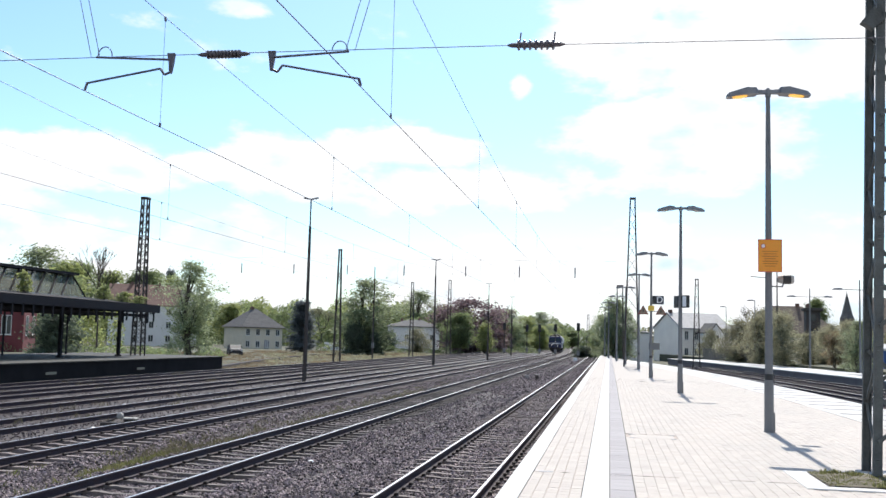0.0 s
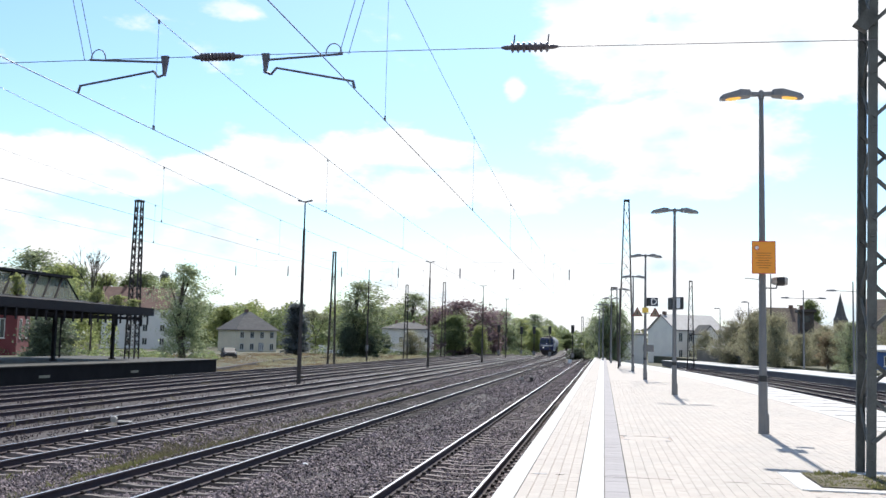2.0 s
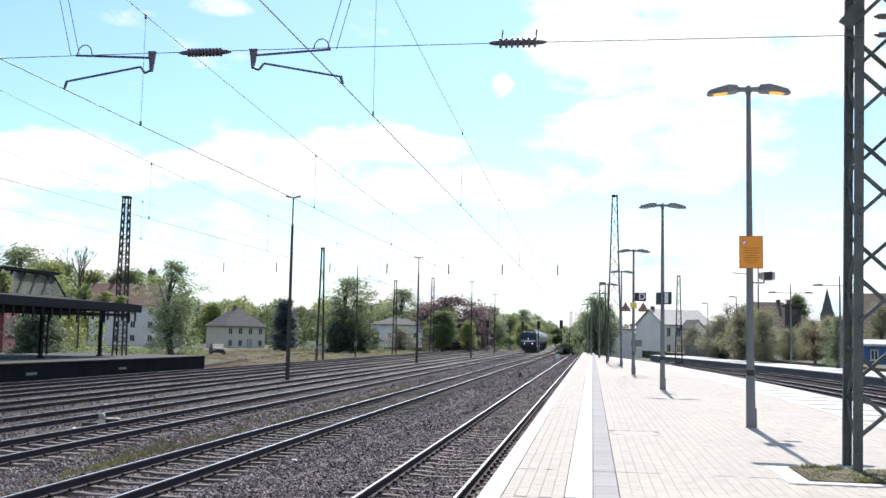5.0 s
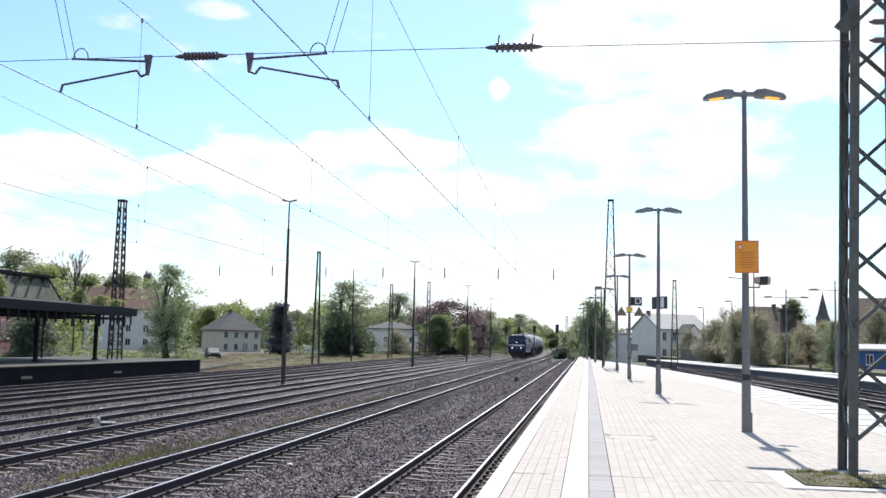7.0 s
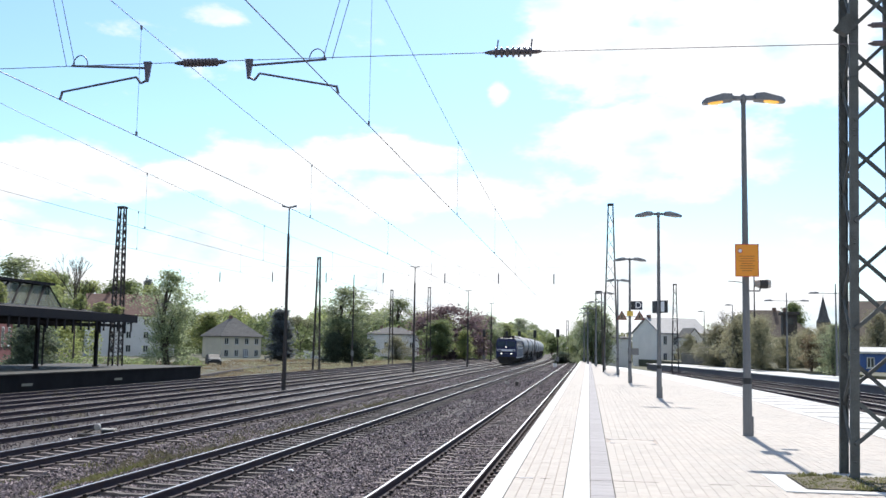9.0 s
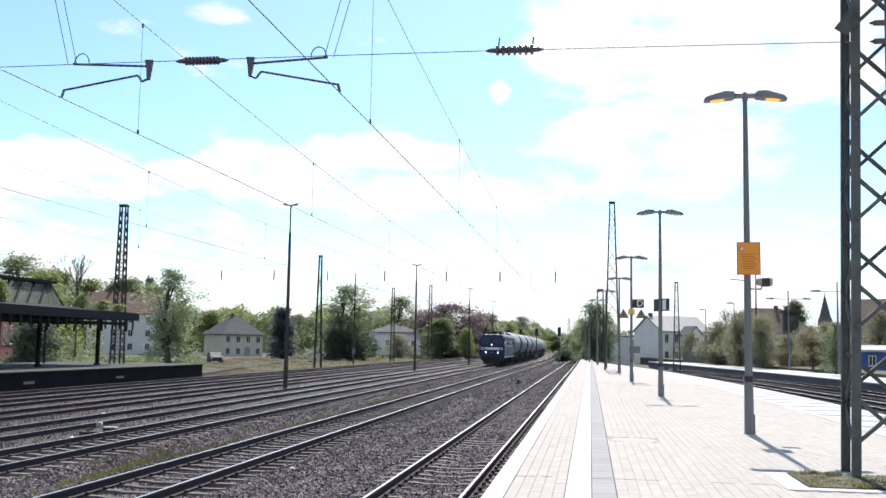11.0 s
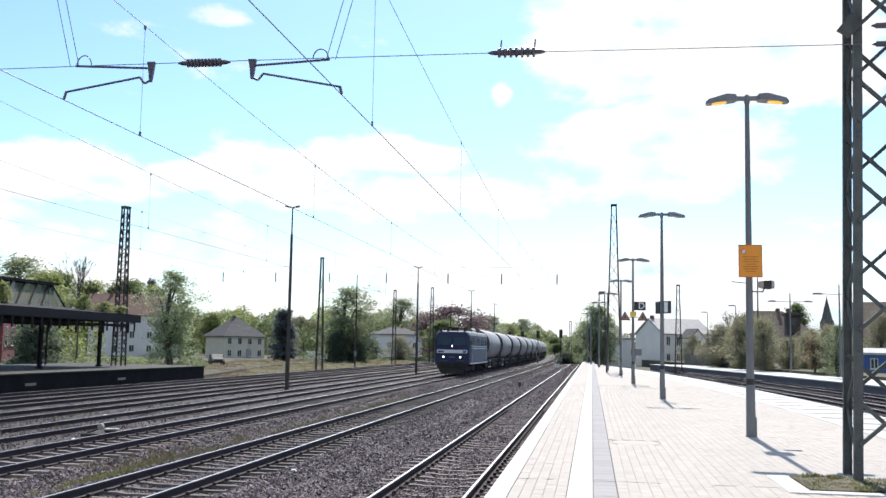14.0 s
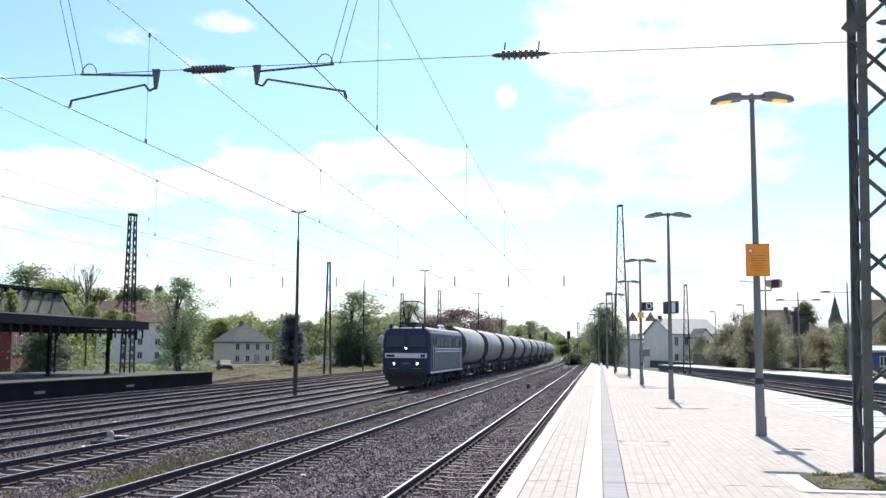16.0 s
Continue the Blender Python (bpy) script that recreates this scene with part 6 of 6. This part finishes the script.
def thin_mast(x, y, h, z, label):
    th = thing("line_pole", label, "pole", pose(x, y, z), "thin poles along the yard")
    bm = B()
    tube(bm, [(0, 0.12), (h, 0.06)], 8)
    part("pole", bm, M_DARKST, th)
    bm = B()
    box(bm, -0.15, 0.15, -0.1, 0.1, 1.4, 2.1, 0.02)
    part("switch_box", bm, M_LAMPHEAD, th)
    return th


tm = thin_mast(-28.7, 119, 11.4, -0.3, "thin dark pole beside the yard tracks")
lattice_mast("catenary_mast", "slim dark lattice mast among the trees", pose(-29.3, 146, -0.45), 0.6, 0.3, 0.4, 0.2, 11.2, 1.4, 0.1, 0.05, M_DARKST)
lattice_mast("catenary_mast", "slim dark lattice mast among the trees", pose(-26.2, 162, -0.45), 0.7, 0.35, 0.4, 0.2, 12.6, 1.4, 0.11, 0.05, M_DARKST)
lattice_mast("catenary_mast", "dark lattice catenary mast near the platform end", pose(1.1, 112, PLAT - 0.02), 0.85, 0.6, 0.6, 0.4, 8.1, 0.9, 0.11, 0.06, M_DARKST)
lattice_mast("catenary_mast", "slim dark lattice mast between the curving tracks", pose(10.1, 120, -0.3), 0.8, 0.3, 0.5, 0.25, 10.5, 1.1, 0.1, 0.05, M_DARKST)
copy_thing(tm, pose(20.0, 125, 0.72))
lattice_mast("signal_mast", "dark lattice signal mast at the end of the platform", pose(-3.8, 180, -0.4), 0.5, 0.3, 0.4, 0.3, 7.8, 0.9, 0.09, 0.05, M_DARKST)


def signal(x, y, h, first_signal=None):
    if first_signal:
        return copy_thing(first_signal, pose(x, y, -0.3))
    th = thing("railway_signal", "black railway light signal on a dark post", "railway signal", pose(x, y, -0.3), "light signals down the line")
    bm = B()
    tube(bm, [(0, 0.09), (h - 1.6, 0.08)], 8)
    part("post", bm, M_DARKST, th)
    bm = B()
    box(bm, -0.3, 0.3, -0.1, 0.1, h - 1.5, h, 0.1)
    hd = part("signal_head", bm, M_BLACK, th)
    for k in range(3):
        bm = B()
        tube(bm, [(-0.24, 0.1), (-0.1, 0.1)], 10, "y")
        part("hood", bm, M_BLACK, hd, at=pose(0, 0, h - 0.3 - k * 0.4))
    bm = B()
    box(bm, -0.25, 0.25, -0.12, 0.12, 0.5, 1.3, 0.03)
    part("relay_box", bm, M_LAMPHEAD, th)
    return th


sg = signal(-19.9, 190, 6.2)
for x, y in ((-17.2, 210), (-13.9, 201), (-10.2, 191), (-5.4, 176)):
    signal(x, y, 6.2, sg)


def far_lamp(x, y, h, twin):
    th = thing("platform_lamp", "slim grey " + ("double-armed" if twin else "single-armed") + " lamp on the second platform", "street lamp", pose(x, y, 0.78), "lamps on the second platform")
    bm = B()
    tube(bm, [(0, 0.09), (h * 0.4, 0.08), (h + (0.7 if twin else 0.0), 0.045)], 10)
    part("pole", bm, M_POLE, th)
    for s in ((-1, 1) if twin else (-1,)):
        L = 1.75 if twin else 0.65
        bm = B()
        bar(bm, (0, 0, h - 0.05), (s * (L - 0.5), 0, h - 0.02), 0.05, sides=6)
        part("arm", bm, M_POLE, th)
        bm = B()
        loft(bm, [[(s * d, -a, h - 0.07), (s * d, a, h - 0.07), (s * d, a * 0.7, h + z), (s * d, -a * 0.7, h + z)] for d, a, z in ((L - 0.55, 0.05, 0.02), (L - 0.35, 0.13, 0.08), (L + 0.1, 0.11, 0.04), (L + 0.2, 0.05, -0.03))])
        part("lamp_head", bm, M_LAMPHEAD, th)


for x, y, h, tw in ((15.7, 140, 7.1, False), (16.0, 115, 6.9, False), (17.5, 92, 6.3, True), (18.4, 78, 6.2, True)):
    far_lamp(x, y, h, tw)

# ---- small things in the yard ----


def ground_box(x, y, w, h, label, material, name="ground_box", category="track equipment"):
    th = thing(name, label, category, pose(x, y, -0.3, 0, 0, 8))
    bm = B()
    box(bm, -w / 2, w / 2, -w * 0.35, w * 0.35, 0, h, 0.02)
    part("housing", bm, material, th)
    bm = B()
    box(bm, -w / 2 - 0.03, w / 2 + 0.03, -w * 0.35 - 0.03, w * 0.35 + 0.03, h, h + 0.04, 0.01)
    part("lid", bm, M_CONC, th)
    return th


ground_box(-6.0, 74, 0.3, 0.22, "small pale track box between the rails", M_CONC)
ground_box(-5.2, 73, 0.22, 0.32, "small dark track box between the rails", M_DARKST)
ground_box(-5.0, 150, 0.5, 0.5, "white marker box beside the track", M_WHITE)
ground_box(-13.75, 27.3, 0.34, 0.2, "old point machine with pale lid beside the rails", M_DARKST, "point_machine")


def dwarf_lever(x, y):
    th = thing("point_lever", "old hand point lever with pale counterweight", "track equipment", pose(x, y, -0.22))
    bm = B()
    bar(bm, (-0.3, 0, 0.05), (0.3, 0, 0.28), 0.05, sides=6)
    part("lever", bm, M_DARKST, th)
    bm = B()
    tube(bm, [(-0.05, 0.07), (-0.04, 0.09), (0.04, 0.09), (0.05, 0.07)], 14, "y")
    part("counterweight", bm, M_CONC, th, at=pose(0.28, 0, 0.3))
    bm = B()
    box(bm, -0.25, 0.25, -0.15, 0.15, 0.0, 0.12, 0.02)
    part("base", bm, M_DARKST, th)


dwarf_lever(-13.8, 26.2)
for x, y, s in ((-13.6, 24.9, 0.08), (-13.2, 26.8, 0.07), (-12.9, 37.8, 0.08), (-6.2, 20.5, 0.08), (-9.9, 21.9, 0.09), (-16.9, 33.0, 0.09)):
    bm = B()
    bmesh.ops.create_icosphere(bm, subdivisions=2, radius=s)
    for v in bm.verts:
        v.co *= 0.8 + 0.35 * noise.noise(v.co * 9 + Vector((x, y, 0)))
        v.co.z *= 0.6
    solid("stone", bm, M_WHITE, "pale loose stone lying in the track bed", "stone", "pale stones in the yard", at=pose(x, y, bed_height(x, y) + s * 0.3))

# ---- loose ballast and grass ----


def scatter_stones(name, label, count, x0, x1, y0, y1, size, seed, material=None):
    """Angular ballast stones as one mesh, thicker towards the near end."""
    rng = np.random.default_rng(seed)
    u = rng.random(count)
    ys = 1 / (1 / y0 + u * (1 / y1 - 1 / y0))
    xs = rng.uniform(x0, x1, count)
    octa = np.array([(1, 0, 0), (-1, 0, 0), (0, 1, 0), (0, -1, 0), (0, 0, 1), (0, 0, -1)], float)
    tri = np.array([(0, 2, 4), (2, 1, 4), (1, 3, 4), (3, 0, 4), (2, 0, 5), (1, 2, 5), (3, 1, 5), (0, 3, 5)])
    q = rng.normal(size=(count, 4))
    q /= np.linalg.norm(q, axis=1)[:, None]
    w, x, y, z = q.T
    R = np.stack([np.stack([1 - 2 * (y * y + z * z), 2 * (x * y - z * w), 2 * (x * z + y * w)], -1),
                  np.stack([2 * (x * y + z * w), 1 - 2 * (x * x + z * z), 2 * (y * z - x * w)], -1),
                  np.stack([2 * (x * z - y * w), 2 * (y * z + x * w), 1 - 2 * (x * x + y * y)], -1)], 1)
    s = size * rng.uniform(0.55, 1.35, (count, 1, 3))
    v = (octa[None] * s * rng.uniform(0.75, 1.2, (count, 6, 1))) @ R.transpose(0, 2, 1)
    zs = np.array([bed_height(a, b) for a, b in zip(xs, ys)])
    v += np.stack([xs, ys, zs + size * rng.uniform(-0.25, 0.45, count)], -1)[:, None, :]
    f = (tri[None] + (np.arange(count) * 6)[:, None, None]).reshape(-1, 3)
    me = bpy.data.meshes.new(name)
    me.from_pydata(v.reshape(-1, 3).tolist(), [], f.tolist())
    me.materials.append(material or M_STONE)
    tagged(new(name, me), label, "gravel", kind="stuff")


scatter_stones("ballast_stones", "grey-brown crushed ballast stones between the rails", 88000, -11.4, -1.3, 13.5, 62, 0.04, 1)
scatter_stones("far_ballast_stones", "crushed ballast stones farther along the tracks", 34000, -11.4, -1.3, 52, 170, 0.06, 3)
scatter_stones("yard_stones", "small brown stones of the old yard bed", 26000, -27, -11.4, 17, 90, 0.036, 2, M_YSTONE)

M_DRYGRASS = leaf_mat("dry_grass_blades", (0.13, 0.115, 0.075), (0.08, 0.078, 0.045))


def tufts(label, n, spread, x0, x1, y0, y1, h0, h1, material, per=26):
    rows = []
    for _ in range(n):
        u = random.random()
        cy = 1 / (1 / y0 + u * (1 / y1 - 1 / y0))
        cx = random.uniform(x0, x1)
        k = random.uniform(0.5, 1.2)
        for _ in range(per):
            x, y = cx + random.gauss(0, spread), cy + random.gauss(0, spread * 1.8)
            rows.append((x, y, bed_height(x, y) - 0.01, random.uniform(h0, h1) * k))
    ob = blades("grass_tufts", rows, material, None, 0.009)
    ob["label"] = label


tufts("green spring grass growing between two tracks", 80, 0.1, -9.9, -9.3, 17.4, 22.0, 0.05, 0.17, M_GRASS, 40)
tufts("dry brown grass and weeds between two tracks", 260, 0.16, -10.4, -9.2, 20, 80, 0.05, 0.18, M_DRYGRASS)
tufts("scattered green weeds in the track bed", 90, 0.08, -11.0, -9.0, 14, 60, 0.05, 0.15, M_GRASS, 14)
tufts("weeds along the old tracks", 160, 0.15, -27.5, -13.6, 25, 90, 0.06, 0.2, M_DRYGRASS, 18)
wood("verge_grass", "short grass and weeds before the houses", [(random.uniform(-60, -29), random.uniform(74, 185), random.uniform(0.05, 0.2), random.uniform(1.5, 4.0)) for _ in range(420)], "rust", 110, 0.06, 18)
wood("verge_grass", "rough grass and low weeds along the edge of the yard", [(x, y, random.uniform(0.15, 0.5), random.uniform(0.8, 3.0)) for x, y in [(random.uniform(-48, -28.6), random.uniform(72, 175)) for _ in range(240)] if abs(x / y + 0.385) > 0.03], "olive", 90, 0.07, 8)

# ---- paving of the platform, piece by piece ----


def paving():
    slab_between("paving_far", lambda y: -1.2, lambda y: plat_right(y) - 0.02, 50.0, P_END, PLAT - 0.03, PLAT - 0.004, M_PAVER, "pale paving far along the platform")
    slab_between("paving_near", lambda y: -1.2, lambda y: 8.0, -8, 10.9, PLAT - 0.03, PLAT - 0.004, M_PAVER, "pale paving near the platform end")
    slab = paver_mesh("edge_slab", 0.25, 1.0, 0.1, M_EDGE)
    y = 2.5
    while y < P_END:
        part("edge_slab", slab, None, platform, at=pose(-1.095, y, PLAT + random.uniform(0, 0.002)))
        y += 1.0
    # grey strip laid across the edge slabs, 0.32 m wide
    gap = B()
    box(gap, -0.85, 0.85, -0.16, 0.16, -0.02, 0.006)
    gap = mesh_of("slab_joint", gap, mat("grey_slab_strip", (0.22, 0.21, 0.2), 0.95, scale=3, fine=40, vary=0.4))
    wide = paver_mesh("edge_slab", 2.1, 0.99, 0.1, M_EDGE)
    y = 11.5
    while y < 100:
        x = right_edge(y) - 1.06
        a = math.degrees(math.atan2(right_edge(y - 0.5) - right_edge(y + 0.5), 1.0))
        part("edge_slab", wide, None, platform, at=pose(x, y, PLAT + 0.002, 0, 0, a))
        if 14 < y < 62 and int(y) % 2:
            part("slab_joint", gap, None, platform, at=pose(x, y + 0.5, PLAT, 0, 0, a))
        y += 1.0
    white = paver_mesh("guide_tile", 0.31, 0.31, 0.04, M_TACT)
    grey = paver_mesh("guide_tile", 0.285, 0.3, 0.04, M_GREYT)
    for x, me, st in ((-0.135, white, 0.31), (0.167, grey, 0.3)):
        y = 11.2
        for _ in range(145):
            part("guide_tile", me, None, platform, at=pose(x, y, PLAT + random.uniform(0, 0.0015)))
            y += st
        joined_pavers("guide_strip", [(x, y + st * i, st, st) for i in range(int((P_END - y) / st))], 0.03, M_TACT if me is white else M_GREYT, platform)
    brick = paver_mesh("brick", 0.134, 0.2, 0.05, M_PAVER)
    rest = []
    for c in range(5):
        x = -0.9 + c * 0.135
        y = 11.0 + (0.1 if c % 2 else 0.0)
        while y < 50:
            if y < 22.8:
                part("brick", brick, None, platform, at=pose(x, y, PLAT + random.uniform(-0.001, 0.001), random.uniform(-0.15, 0.15), random.uniform(-0.3, 0.3), 0))
            else:
                rest.append((x, y, 0.135, 0.2))
            y += 0.2
    c = 0
    x = 0.386
    while x < 7.2:
        y = 11.0 + (0.1 if c % 2 else 0.0)
        while y < 50:
            inside = 2.43 < x < 5.25 and 12.78 < y < 14.66
            hatch = 0.38 < x < 1.22 and 18.6 < y < 19.4
            if x < right_edge(y) - 2.16 and not inside and not hatch:
                rest.append((x, y, 0.135, 0.2))
            y += 0.2
        x += 0.135
        c += 1
    joined_pavers("brick_paving", rest, 0.03, M_PAVER, platform)
    seam = mat("dark_seam", (0.09, 0.085, 0.08), 0.95, scale=3, fine=40, vary=0.4)
    for x, w in ((-0.9685, 0.005), (-0.292, 0.008), (0.0205, 0.009), (0.313, 0.009)):
        bm = B()
        box(bm, x - w / 2, x + w / 2, 8.0, 90.0, PLAT - 0.02, PLAT + 0.0022)
        part("seam", bm, seam, platform, "dark open joint along the guide strip")
    for x0, x1 in ((-0.97, -0.83), (-0.62, -0.5), (0.02, 0.9), (1.55, 1.85), (2.0, 2.4)):
        bm = B()
        box(bm, x0, x1, 13.3, 13.309, PLAT - 0.02, PLAT + 0.0022)
        part("seam", bm, seam, platform, "dark open joint across the paving")
    th = thing("cover_plate", "square paved inspection cover with dark steel corners", "manhole cover", pose(0.8, 19.0, PLAT))
    bm = B()
    box(bm, -0.4, 0.4, -0.38, 0.38, -0.03, 0.0, 0.006)
    part("plate", bm, M_PAVER, th)
    for sx in (-1, 1):
        for sy in (-1, 1):
            bm = B()
            box(bm, sx * 0.37 - 0.05, sx * 0.37 + 0.05, sy * 0.35 - 0.05, sy * 0.35 + 0.05, -0.02, 0.004)
            part("corner", bm, M_LAMPHEAD, th)
    bm = B()
    box(bm, -0.9, -0.72, 13.26, 13.36, PLAT - 0.02, PLAT + 0.005)
    solid("drain_cover", bm, M_LAMPHEAD, "small dark drain cover in the paving", "drain")


paving()

# ---- motion ----
NOSE = [(0.0, 243.0), (2.0, 224.0), (4.0, 203.6), (7.0, 169.8), (9.0, 146.2), (11.5, 116.0), (13.0, 97.9), (14.5, 79.6), (16.0, 60.7)]


def nose_at(t):
    """Smooth way of the nose down the line."""
    ts, ys = [a for a, _ in NOSE], [b for _, b in NOSE]
    c = np.polyfit(ts, ys, 3)
    return float(np.polyval(c, t))


def on_line(y, length):
    """Pose of a vehicle whose nose stands at y on the freight track."""
    a = Vector((TRACKS[2] + bend(y), y, 0))
    b = Vector((TRACKS[2] + bend(y + length), y + length, 0))
    turn = -math.degrees(math.atan2(b.x - a.x, b.y - a.y))
    return pose(a.x, a.y, 0, 0, 0, turn)


def roll_wheels(vehicle):
    """Turn the wheelsets of a vehicle as far as it has rolled."""
    for w in vehicle.children_recursive:
        if w.name.startswith("wheelset"):
            at = w.matrix_basis.translation.copy()
            walk(w, [(i / 15, pose(*at, math.degrees((nose_at(0) - nose_at(i / 15)) / at.z), 0, 0)) for i in range(241)])


def motions():
    times = [0.5 * i for i in range(33)]
    walk(loco, [(t, on_line(nose_at(t), LOCO_L)) for t in times])
    for i, w in enumerate(WAGONS):
        walk(w, [(t, on_line(nose_at(t) + LOCO_L + 0.25 + i * (WAGON_L + 0.15), WAGON_L)) for t in times])
    for v in (loco, WAGONS[0], WAGONS[1]):
        roll_wheels(v)


motions()
